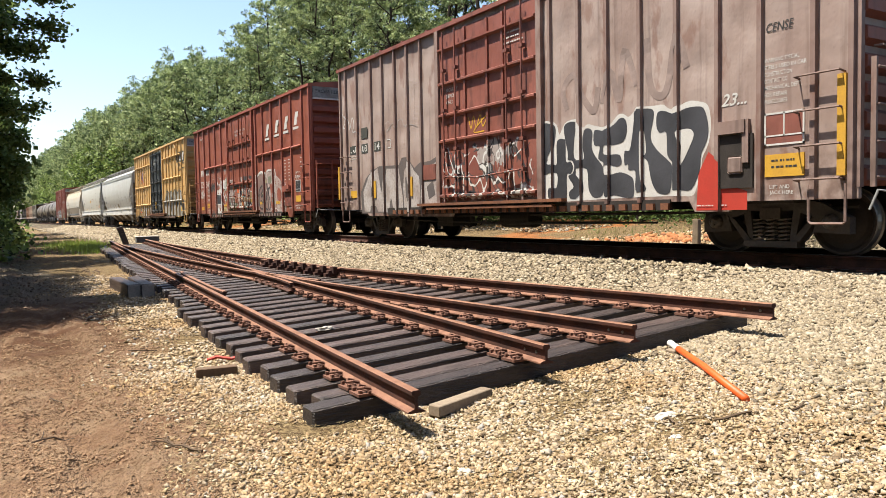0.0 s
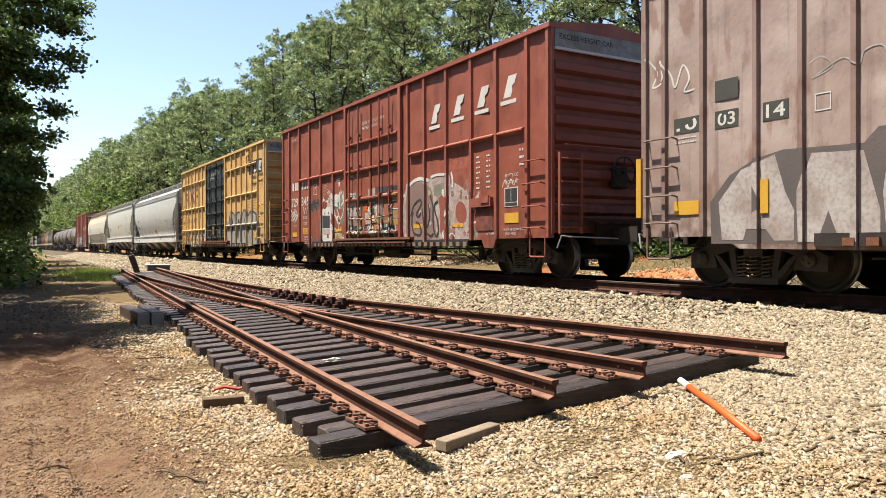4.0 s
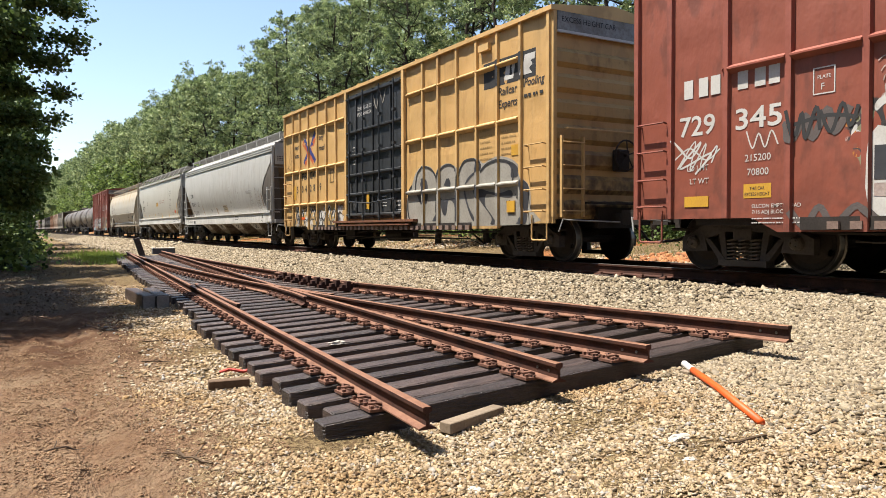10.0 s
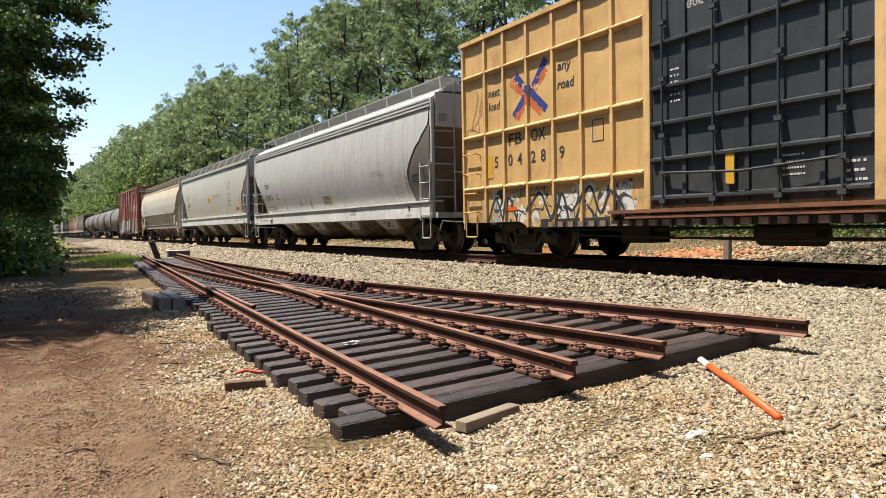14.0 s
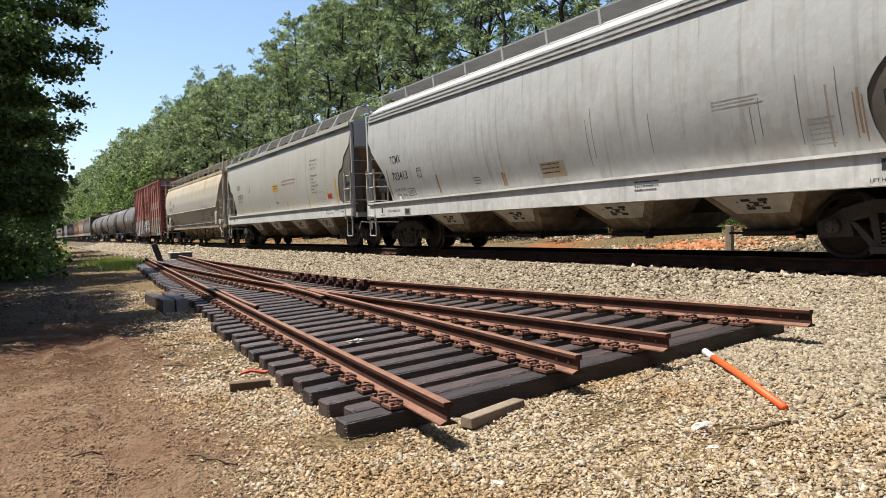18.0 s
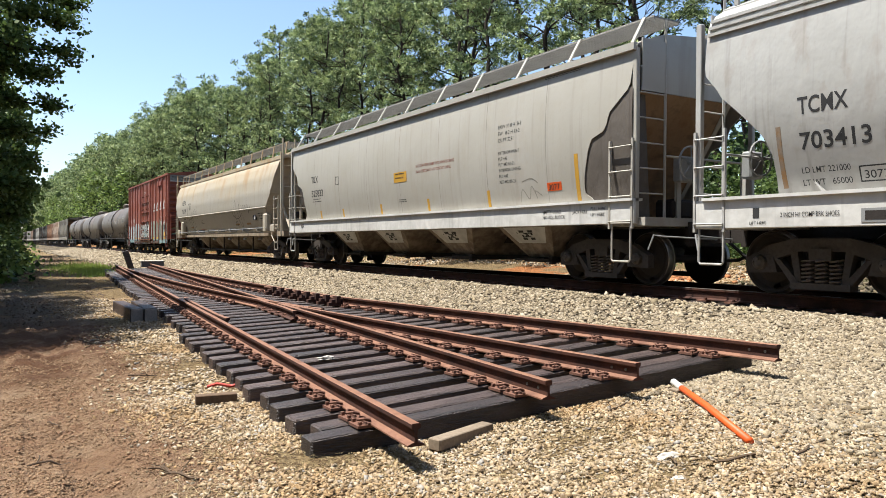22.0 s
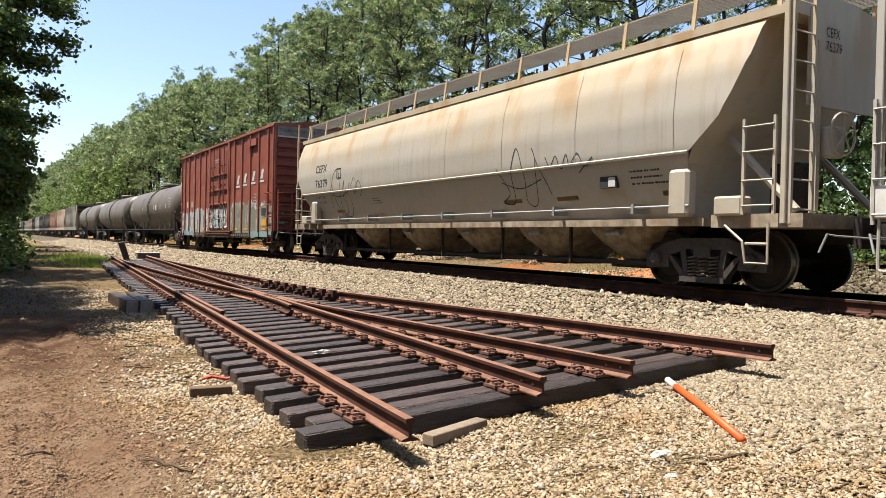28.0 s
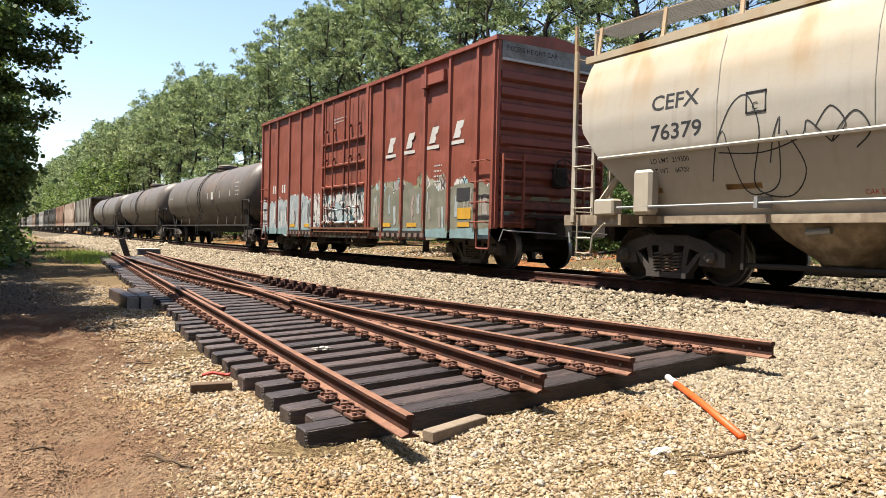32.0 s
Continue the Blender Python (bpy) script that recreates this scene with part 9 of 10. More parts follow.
def tank_car(y0, L, detailed=True):
    car = start_car("tank_car", "sooty dark grey tank car with top dome and side ladder", y0, L, (1.7, L - 1.7))
    R, zc = 1.46, 2.42
    bm = bmesh.new()
    half = L / 2 - 0.75
    dome = [(half - 0.55, R), (half - 0.3, R * 0.93), (half - 0.12, R * 0.75), (half - 0.03, R * 0.45), (half, 0.02)]
    turned(bm, [(-x, r) for x, r in dome[::-1]] + [(x, R) for x in np.linspace(-half + 1.2, half - 1.2, 7)] + dome, (0, 0, 0), 40)
    bm.transform(Matrix.Translation((MID, L / 2, zc)) @ pose(0, 0, 0, 0, 0, 90))
    part("tank", bm, TANK, car, smooth=True)
    for y in (L * 0.33, L * 0.66):
        bm = turned(bmesh.new(), [(-0.04, R), (-0.04, R + 0.012), (0.04, R + 0.012), (0.04, R)], (0, 0, 0), 40)
        bm.transform(Matrix.Translation((MID, y, zc)) @ pose(0, 0, 0, 0, 0, 90))
        part("tank_band", bm, TANK, car)
    bm = turned(bmesh.new(), [(0, 0.5), (0.28, 0.5), (0.34, 0.42), (0.36, 0.05)], (0, 0, 0), 20)
    bm.transform(Matrix.Translation((MID, L / 2, zc + R - 0.03)) @ pose(0, 0, 0, 0, -90, 0))
    part("dome", bm, TANK, car)
    for yp in (L / 2 - 1.1, L / 2 + 0.6):
        part("top_platform", boxes((0.75, 2.4, yp, yp + 0.5, zc + R + 0.02, zc + R + 0.06)), STEEL_DARK, car)
    for x in (0.75, 2.4):
        part("top_rail", tubes(0.02, [(x, L / 2 - 1.1, zc + R), (x, L / 2 - 1.1, zc + R + 0.65), (x, L / 2 + 1.1, zc + R + 0.65), (x, L / 2 + 1.1, zc + R)], n=5), STEEL_DARK, car)
    bm = bmesh.new()
    arc = [(MID - (R + 0.06) * math.cos(a), zc + (R + 0.06) * math.sin(a)) for a in np.linspace(-0.5, 1.35, 12)]
    for dy in (-0.22, 0.22):
        tube(bm, [(x, L / 2 + dy, z) for x, z in arc], 0.02, 5)
    for x, z in arc:
        tube(bm, [(x, L / 2 - 0.22, z), (x, L / 2 + 0.22, z)], 0.014, 5)
    for dy in (-0.22, 0.22):
        tube(bm, [(arc[0][0], L / 2 + dy, arc[0][1]), (0.02, L / 2 + dy, 0.95), (0.02, L / 2 + dy, 0.5)], 0.02, 5)
    part("side_ladder", bm, STEEL_DARK, car)
    part("side_walk", boxes((0.0, 0.28, 0.1, L - 0.1, 0.96, 1.03)), STEEL_DARK, car)
    part("centre_sill", boxes((MID - 0.25, MID + 0.25, 0.0, L, 0.7, 1.05)), STEEL_DARK, car)
    for y in (1.7, L - 1.7):
        bm = bmesh.new()
        prism(bm, [(0.5, 0.9), (2.66, 0.9), (2.85, 1.7), (0.31, 1.7)], 1, y - 0.25, y + 0.25)
        part("saddle", bm, STEEL_DARK, car)
    for y, s in ((0.0, 1), (L, -1)):
        part("end_hoop", tubes(0.025, [(0.05, y + s * 0.2, 1.0), (0.05, y + s * 0.2, 1.95), (0.05, y + s * 0.35, 2.05), (0.05, y + s * 1.1, 2.05), (0.05, y + s * 1.2, 1.95), (0.05, y + s * 1.2, 1.0)]), STEEL_DARK, car)
        part("end_deck", boxes((0.1, 3.06, *sorted((y, y + s * 1.2)), 0.96, 1.04)), STEEL_DARK, car)
        stirrup(car, *sorted((y + s * 0.25, y + s * 0.65)), 0.45, 1.0, STEEL_DARK)
    if detailed:
        for y in (3.0, 4.4, 6.0, 12.0, 14.0, L - 3.0):
            part("slant_strap", tubes(0.02, [(0.25, y, 1.02), (0.42, y + 0.5, 1.5)]), STEEL_DARK, car)
        for y in (3.4, 5.2, 7.4, 11.5):
            part("reflective_strip", boxes((MID - R - 0.012, MID - R + 0.03, y - 0.04, y + 0.04, 2.3, 2.6)), WHITE_PAINT, car)
        bars_on_side(car, L - 1.8, 2.35, 0.9, 0.25, 1, WHITE_PAINT, MID - R + 0.0, seed=61)
        bars_on_side(car, 2.6, 2.2, 0.6, 0.7, 4, WHITE_PAINT, MID - R + 0.0, seed=62)
        part("notice_plate", boxes((MID - R - 0.015, MID - R + 0.02, 6.4, 6.75, 2.25, 2.6)), WHITE_PAINT, car)
    couplers(car, L)
    return car


Y_NEXT = 132.2
for k in range(3):
    tank_car(Y_NEXT, 18.4, k == 0)
    Y_NEXT += 19.5


# --- cars farther back ---
def far_hopper(y0, L, paint, label):
    car = start_car("covered_hopper", label, y0, L, (1.4, L - 1.6))
    section = [(0.05, 1.4), (0.0, 2.1), (-0.01, 2.9), (0.03, 3.6), (0.08, 4.1)]
    nose = [(1.2, 1.35), (1.1, 2.1), (0.6, 2.8), (0.15, 3.3), (0.14, 4.1)]
    hopper_shell(car, L, section, nose, paint)
    part("side_sill", boxes((-0.015, 0.06, 0.05, L - 0.05, 1.0, 1.4)), paint, car)
    bm = bmesh.new()
    prism(bm, [(0.05, 4.05), (0.05, 4.12), (MID, 4.4), (3.11, 4.12), (3.11, 4.05)], 1, 0.1, L - 0.1)
    part("roof", bm, paint, car)
    for i in range(9):
        y = 1.6 + i * (L - 3.2) / 8
        part("side_post", boxes((-0.05, 0.02, y - 0.05, y + 0.05, 1.4, 4.05)), paint, car)
    for i in range(4):
        c = 3.4 + i * (L - 6.6) / 3
        bm = bmesh.new()
        prism(bm, [(c - 1.0, 1.0), (c + 1.0, 1.0), (c + 0.4, 0.35), (c - 0.4, 0.35)], 0, 0.4, 2.76)
        part("hopper", bm, STEEL_DARK, car)
    for y in (0.0, L - 0.15):
        for x in (0.03, 3.03):
            part("corner_post", boxes((x, x + 0.1, y, y + 0.15, 1.0, 4.1)), paint, car)
    part("centre_sill", boxes((MID - 0.2, MID + 0.2, -0.5, L + 0.5, 0.72, 1.0)), STEEL_DARK, car)
    return car


FAR = [("grey_brown_far_paint", (0.24, 0.21, 0.165), "grey-brown covered hopper with ribbed sides"), ("pinkish_far_paint", (0.50, 0.36, 0.26), "faded pinkish covered hopper with ribbed sides"), ("orange_far_paint", (0.34, 0.18, 0.10), "dusty orange covered hopper"),
       ("dark_far_paint", (0.07, 0.06, 0.05), "dark sooty covered hopper"), ("cream_far_paint", (0.52, 0.49, 0.43), "cream covered hopper with dusty sides")]
FAR_PAINTS = [car_paint(n, c, amount=0.6) for n, c, _ in FAR]
for i in (0, 1, 2, 3, 3, 4, 3, 1, 4, 4, 3, 0, 4, 3, 1, 0, 3, 4):
    far_hopper(Y_NEXT, 16.4, FAR_PAINTS[i], FAR[i][2])
    Y_NEXT += 17.5


# ---- trees ----
BARK = surface("pine_bark", (0.06, 0.045, 0.035), (0.028, 0.022, 0.018), 0.95, 0, 2.0, 18, 0.8, 0.8, 0.03, 0.15, (3, 3, 0.7))
# crown shade is in the colour: dark needle tones and darkened clumps
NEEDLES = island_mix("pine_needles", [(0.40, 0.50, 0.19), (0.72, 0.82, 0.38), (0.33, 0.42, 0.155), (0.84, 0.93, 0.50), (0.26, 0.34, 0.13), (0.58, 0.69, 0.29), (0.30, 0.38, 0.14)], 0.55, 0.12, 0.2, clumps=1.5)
LEAVES = island_mix("broad_leaves", [(0.17, 0.25, 0.06), (0.27, 0.37, 0.085), (0.20, 0.30, 0.07), (0.34, 0.43, 0.12), (0.045, 0.08, 0.025), (0.06, 0.10, 0.03)], 0.6, 0.2, 0.2)
# darker leaf greens carry the shade of roadside trees and undergrowth
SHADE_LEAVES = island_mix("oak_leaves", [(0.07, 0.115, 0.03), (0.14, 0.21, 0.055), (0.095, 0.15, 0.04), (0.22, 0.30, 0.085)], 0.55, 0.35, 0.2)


# near-black greens paint the shade deep inside the wood
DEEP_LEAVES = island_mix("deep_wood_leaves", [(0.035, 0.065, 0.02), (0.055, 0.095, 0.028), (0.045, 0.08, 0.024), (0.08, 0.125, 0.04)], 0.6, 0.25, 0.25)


def flat_mesh(name, v, f, material):
    me = bpy.data.meshes.new(name)
    me.vertices.add(len(v))
    me.vertices.foreach_set("co", np.asarray(v, np.float32).reshape(-1))
    me.loops.add(f.size)
    me.loops.foreach_set("vertex_index", f.reshape(-1).astype(np.int32))
    me.polygons.add(len(f))
    me.polygons.foreach_set("loop_start", np.arange(0, f.size, f.shape[1], dtype=np.int32))
    me.polygons.foreach_set("loop_total", np.full(len(f), f.shape[1], np.int32))
    me.update(calc_edges=True)
    me.materials.append(material)
    return me


def unit(a):
    return a / np.linalg.norm(a, axis=-1, keepdims=True)


def needle_tufts(name, centres, ways, length, count, rs, material, wide=0.13):
    """Tufts of narrow needle sprays that fan out round a way."""
    n = len(centres)
    d = unit(np.repeat(ways, count, 0) * 0.8 + rs.normal(size=(n * count, 3)) * 0.6)
    c = np.repeat(centres, count, 0) + rs.normal(size=(n * count, 3)) * length * 0.2
    side = unit(np.cross(d, rs.normal(size=d.shape)))
    L = length * rs.uniform(0.6, 1.2, (n * count, 1))
    w = wide * L
    v = np.stack([c, c + d * L + side * w, c + d * L * 0.9 - side * w], 1)
    return flat_mesh(name, v.reshape(-1, 3), np.arange(n * count * 3).reshape(-1, 3), material)


def leaf_cloud(name, centres, spread, count, size, rs, material):
    n = len(centres)
    c = np.repeat(centres, count, 0) + rs.normal(size=(n * count, 3)) * spread * np.array([1, 1, 0.7])
    d = unit(rs.normal(size=(n * count, 3)) + np.array([0, 0, -0.2]))
    up = unit(rs.normal(size=d.shape) * 0.7 + np.array([0, 0, 1.0]))
    side = unit(np.cross(d, up))
    L = size * rs.uniform(0.6, 1.3, (n * count, 1))
    v = np.stack([c, c + d * L * 0.5 + side * L * 0.5, c + d * L, c + d * L * 0.5 - side * L * 0.5], 1)
    return flat_mesh(name, v.reshape(-1, 3), np.arange(n * count * 4).reshape(-1, 4), material)


def limb(bm, a, b, r0, r1, rnd, n=5, bend=0.12, sides=6):
    a, b = Vector(a), Vector(b)
    L = (b - a).length
    pts, rad = [], []
    for i in range(n + 1):
        t = i / n
        j = Vector((rnd.uniform(-1, 1), rnd.uniform(-1, 1), rnd.uniform(-0.5, 0.5))) * bend * L * 0.3 * math.sin(math.pi * t)
        pts.append(a.lerp(b, t) + j)
        rad.append(r0 + (r1 - r0) * t)
    rings = []
    for i, p in enumerate(pts):
        d = (pts[min(i + 1, n)] - pts[max(i - 1, 0)]).normalized()
        s = d.orthogonal().normalized()
        u = d.cross(s)
        rings.append([bm.verts.new(p + rad[i] * (math.cos(2 * math.pi * k / sides) * s + math.sin(2 * math.pi * k / sides) * u)) for k in range(sides)])
    for p, q in zip(rings, rings[1:]):
        for k in range(sides):
            bm.faces.new((p[k], p[(k + 1) % sides], q[(k + 1) % sides], q[k]))
    bm.faces.new(rings[-1])
    return pts


def pine(seed, h, crown=0.6, boughs=22, puffs=4, tufts=13, count=10, length=0.21, label="tall pine with slender trunk and ragged tufted crown"):
    """A pine: a bare lower trunk, boughs that rise and fork, and tufted needles in clumps at their ends."""
    rnd, rs = random.Random(seed), np.random.RandomState(seed)
    t = thing("pine_tree", label, "tree", "trees beyond the line")
    bm = bmesh.new()
    lean = (rnd.uniform(-0.9, 0.9), rnd.uniform(-0.9, 0.9))
    trunk = limb(bm, (0, 0, -0.3), (lean[0], lean[1], h - 0.5), 0.21, 0.04, rnd, 12, 0.06, 7)
    centres, ways = [], []
    for i in range(boughs):
        q = ((i + rnd.random()) / boughs) ** 0.9
        z = h * (1 - crown) + (h * crown - 0.7) * q
        u = min(max((z + 0.3) / (h - 0.2) * 12, 0), 11.99)
        p = trunk[int(u)].lerp(trunk[int(u) + 1], u - int(u))
        L = (0.5 + 2.6 * math.sin(math.pi * min(1.0, 0.16 + 0.80 * q)) ** 0.7) * rnd.uniform(0.45, 1.2)
        a = i * 2.4 + rnd.uniform(-0.6, 0.6)
        e = p + Vector((math.cos(a) * L, math.sin(a) * L, L * rnd.uniform(0.15, 0.75) + 0.3 * q))
        way = limb(bm, p, e, 0.05 * (1.3 - q * 0.7), 0.012, rnd, 4, 0.55, 4)
        for k in range(puffs):
            m = way[4 if k < 2 else 3 if k < 4 else 2]
            c = m + Vector((rnd.gauss(0, 0.42), rnd.gauss(0, 0.42), rnd.gauss(0.1, 0.22))) * (0.3 if k == 0 else 1.0) * (0.6 + 0.3 * L)
            if k:
                limb(bm, way[2], c, 0.018, 0.008, rnd, 2, 0.3, 3)
            for j in range(tufts):
                b = c + Vector((rnd.gauss(0, 0.19), rnd.gauss(0, 0.19), rnd.gauss(0, 0.085))) * (length / 0.21) ** 0.5
                centres.append(b[:])
                ways.append(((b - c).normalized() + Vector((0, 0, 0.5))).normalized()[:])
    part("trunk", bm, BARK, t, smooth=True)
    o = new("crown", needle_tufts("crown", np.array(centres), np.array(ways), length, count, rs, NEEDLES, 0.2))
    o.parent = t
    return t


def broadleaf(seed, h, r, low, clumps, per, size, material, label, group="trees beyond the line", spread=0.55, keep=None):
    rnd, rs = random.Random(seed), np.random.RandomState(seed)
    t = thing("broadleaf_tree", label, "tree", group)
    bm = bmesh.new()
    trunk = limb(bm, (0, 0, -0.3), (rnd.uniform(-0.5, 0.5), rnd.uniform(-0.5, 0.5), h * 0.85), 0.2, 0.05, rnd, 8, 0.08, 8)
    centres = []
    for i in range(clumps):
        z = low + (h - low) * ((i + rnd.random()) / clumps)
        q = (z - low) / (h - low)
        rr = r * (0.35 + 0.65 * math.sin(math.pi * (0.12 + 0.8 * q))) * rnd.uniform(0.35, 1.08)
        a = rnd.uniform(0, 2 * math.pi)
        c = Vector((rr * math.cos(a), rr * math.sin(a), z))
        if keep and (not keep(c) or (z > 6.0 and rnd.random() < 0.42)):
            continue
        centres.append(c[:])
        if i % 2 == 0:
            b = trunk[min(7, int(max(0.0, z - 1.2) / h * 8))]
            limb(bm, b, c, 0.05, 0.01, rnd, 4, 0.3, 4)
    part("trunk", bm, BARK, t, smooth=True)
    o = new("crown", leaf_cloud("crown", np.array(centres), spread, per, size, rs, material))
    o.parent = t
    return t


PINES = [pine(100 + i, 17.5 + 0.8 * i, 0.46 + 0.08 * (i % 3), 20 + 3 * (i % 3)) for i in range(6)]
YOUNG = [pine(120 + i, 9.0 + i, 0.86, 30, 4, 10, 8, 0.22, "young light green pine branched almost to the ground") for i in range(2)]
MID_PINES = [pine(130 + i, 18.0 + 0.8 * i, 0.60, 24, 4, 10, 7, 0.32) for i in range(3)]
FAR_PINES = [pine(140 + i, 18.5 + 0.8 * i, 0.70, 24, 3, 9, 5, 0.5) for i in range(2)]
BROADS = [broadleaf(200 + i, 11.5 + 1.6 * i, 3.2 + 0.3 * i, 1.2, 80, 100, 0.17, LEAVES, "leafy light green woodland tree", spread=0.45) for i in range(3)]
FAR_BROADS = [broadleaf(210 + i, 12.5 + 2 * i, 3.3, 1.2, 70, 40, 0.36, LEAVES, "leafy light green woodland tree", spread=0.45) for i in range(2)]
HEIGHT = {o.name: 17.5 + 0.8 * i for i, o in enumerate(PINES)}
HEIGHT.update({o.name: 9.0 + i for i, o in enumerate(YOUNG)})
HEIGHT.update({o.name: 18.0 + 0.8 * i for i, o in enumerate(MID_PINES)})
HEIGHT.update({o.name: 18.5 + 0.8 * i for i, o in enumerate(FAR_PINES)})
HEIGHT.update({o.name: 11.5 + 1.6 * i for i, o in enumerate(BROADS)})
HEIGHT.update({o.name: 12.5 + 2 * i for i, o in enumerate(FAR_BROADS)})
rnd = random.Random(77)
used = set()


def wood_top(x, y):
    """How high the wood stands there: it rises towards the nearer end, in steps."""
    e = np.interp(x / y, (0.0, 0.04, 0.05, 0.078, 0.121, 0.151, 0.185, 0.225, 0.270, 0.318, 0.335, 0.395, 0.442, 0.8), (0.055, 0.060, 0.070, 0.095, 0.131, 0.152, 0.178, 0.212, 0.222, 0.246, 0.318, 0.322, 0.376, 0.73))
    return min(27.0, y * e + 0.1)


def plant(kinds, x, y, s=None, rise=1.0):
    """One tree of these kinds; without a scale it takes the wood's height there, times rise."""
    src = kinds[rnd.randrange(len(kinds))]
    m = pose(x, y, lie(x, y) - 0.05, 0, 0, rnd.uniform(0, 360))
    if s is None:
        s = wood_top(x, y) * rise / HEIGHT[src.name.split(".")[0] if src.name not in HEIGHT else src.name]
    if src.name in used:
        t = copy_thing(src, m)
    else:
        used.add(src.name)
        t = src
        t.matrix_basis = m
    w = max(0.8, min(1.25, s))
    t.scale = (w, w, s)


def row_of(kinds, x, spread, y0, y1, step, rise):
    y = y0
    while y < y1:
        plant(kinds, x + rnd.uniform(-spread, spread), y, None, rnd.uniform(*rise))
        y += step * rnd.uniform(0.6, 1.4)


# the wood beyond the line: three ranks of pines, broad leaves and young pines along its edge
row_of(PINES, 20.2, 1.4, 13, 78, 4.0, (0.78, 1.0))
row_of(PINES, 25.0, 1.8, 14, 84, 5.2, (0.86, 1.0))
row_of(MID_PINES, 30.0, 2.0, 15, 95, 8.0, (0.82, 0.96))
row_of(MID_PINES, 19.6, 1.4, 78, 150, 3.0, (0.82, 1.0))
row_of(MID_PINES, 25.0, 1.8, 84, 160, 4.2, (0.86, 1.0))
row_of(FAR_PINES, 19.6, 2.0, 150, 420, 5.0, (0.84, 1.0))
row_of(FAR_PINES, 25.0, 2.5, 165, 460, 8.0, (0.88, 1.0))
row_of(YOUNG, 17.6, 0.7, 22, 75, 10.0, (0.34, 0.55))
row_of(BROADS, 17.8, 0.8, 26, 100, 9.0, (0.30, 0.5))
row_of(FAR_BROADS, 17.8, 0.8, 120, 330, 8.5, (0.5, 0.8))
for x, y, s in ((-4, 330, 1.3), (2, 380, 1.3), (-10, 300, 1.3), (8, 430, 1.4), (-3, 460, 1.5), (16, 450, 1.5)):
    plant(FAR_BROADS, x, y, s)
for i in range(12):
    plant(FAR_BROADS, -8 + 2.9 * i + rnd.uniform(-1, 1), 440 + rnd.uniform(-15, 25), rnd.uniform(1.75, 2.15))

# undergrowth and the wood behind, as masses of leaves
rs = np.random.RandomState(9)
c = np.stack([rs.uniform(21, 34, 700), rs.uniform(5, 210, 700), np.abs(rs.normal(0, 2.2, 700)) + 0.4], -1)
tagged(new("undergrowth", leaf_cloud("undergrowth", c, 0.9, 80, 0.27, rs, SHADE_LEAVES)), "dense green undergrowth between the pine trunks", "undergrowth", kind="stuff")
c = np.stack([rs.uniform(18.5, 24, 520), rs.uniform(5, 30, 520), rs.uniform(0.3, 1.0, 520) * rs.uniform(0.6, 5.2, 520)], -1)
tagged(new("scrub", leaf_cloud("scrub", c, 0.6, 110, 0.10, rs, SHADE_LEAVES)), "fine-leaved dark scrub at the wood's edge", "undergrowth", kind="stuff")
c = np.stack([rs.uniform(25, 34, 420), rs.uniform(5, 45, 420), rs.uniform(0.5, 7.5, 420)], -1)
tagged(new("thicket", leaf_cloud("thicket", c, 0.9, 70, 0.26, rs, DEEP_LEAVES)), "green thicket behind the scrub, darkened for shade", "undergrowth", kind="stuff")
c = np.stack([rs.uniform(36, 46, 1100), rs.uniform(-10, 320, 1100), rs.uniform(0.5, 8.5, 1100)], -1)
tagged(new("far_wood", leaf_cloud("far_wood", c, 1.2, 24, 0.8, rs, DEEP_LEAVES)), "wood behind the pines, its leaves darkened for shade", "wood", kind="stuff")

# trees over the dirt road
def over_road(at):
    if at[1] > 45:
        return lambda c: at[0] + c.x < (at[1] + c.y) * (0.020 if c.z < 3.7 or c.z > 8.5 else 0.036 + 0.006 * math.sin(c.z * 2.9 + at[1]))
    return lambda c: at[0] + c.x < (at[1] + c.y) * (0.021 + 0.012 * math.sin(c.z * 2.3 + at[1])) - (max(0.0, c.z - 5.0) * 0.42 if at[1] < 25 else 0) - (0.5 if at[1] < 22 and c.z < 5 else 0)


for i, (x, y, h, r, low) in enumerate(((-2.8, 16.6, 11, 3.2, 2.6), (-2.6, 18.6, 12, 3.4, 2.0), (-2.4, 21.4, 13, 3.6, 1.6), (-2.2, 24.5, 13, 3.8, 1.4), (-2.0, 31.0, 14, 4.0, 1.2), (-2.0, 39.0, 14, 4.2, 1.0), (-2.5, 49.0, 14, 4.2, 0.8), (-2.0, 62.0, 14, 4.4, 0.8), (-1.5, 78.0, 15, 4.6, 0.8))):
    near = y < 25
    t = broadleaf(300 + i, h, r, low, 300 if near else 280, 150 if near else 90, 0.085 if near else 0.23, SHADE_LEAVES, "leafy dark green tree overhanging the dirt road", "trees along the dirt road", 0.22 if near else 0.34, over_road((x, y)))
    t.matrix_basis = pose(x, y, lie(x, y))
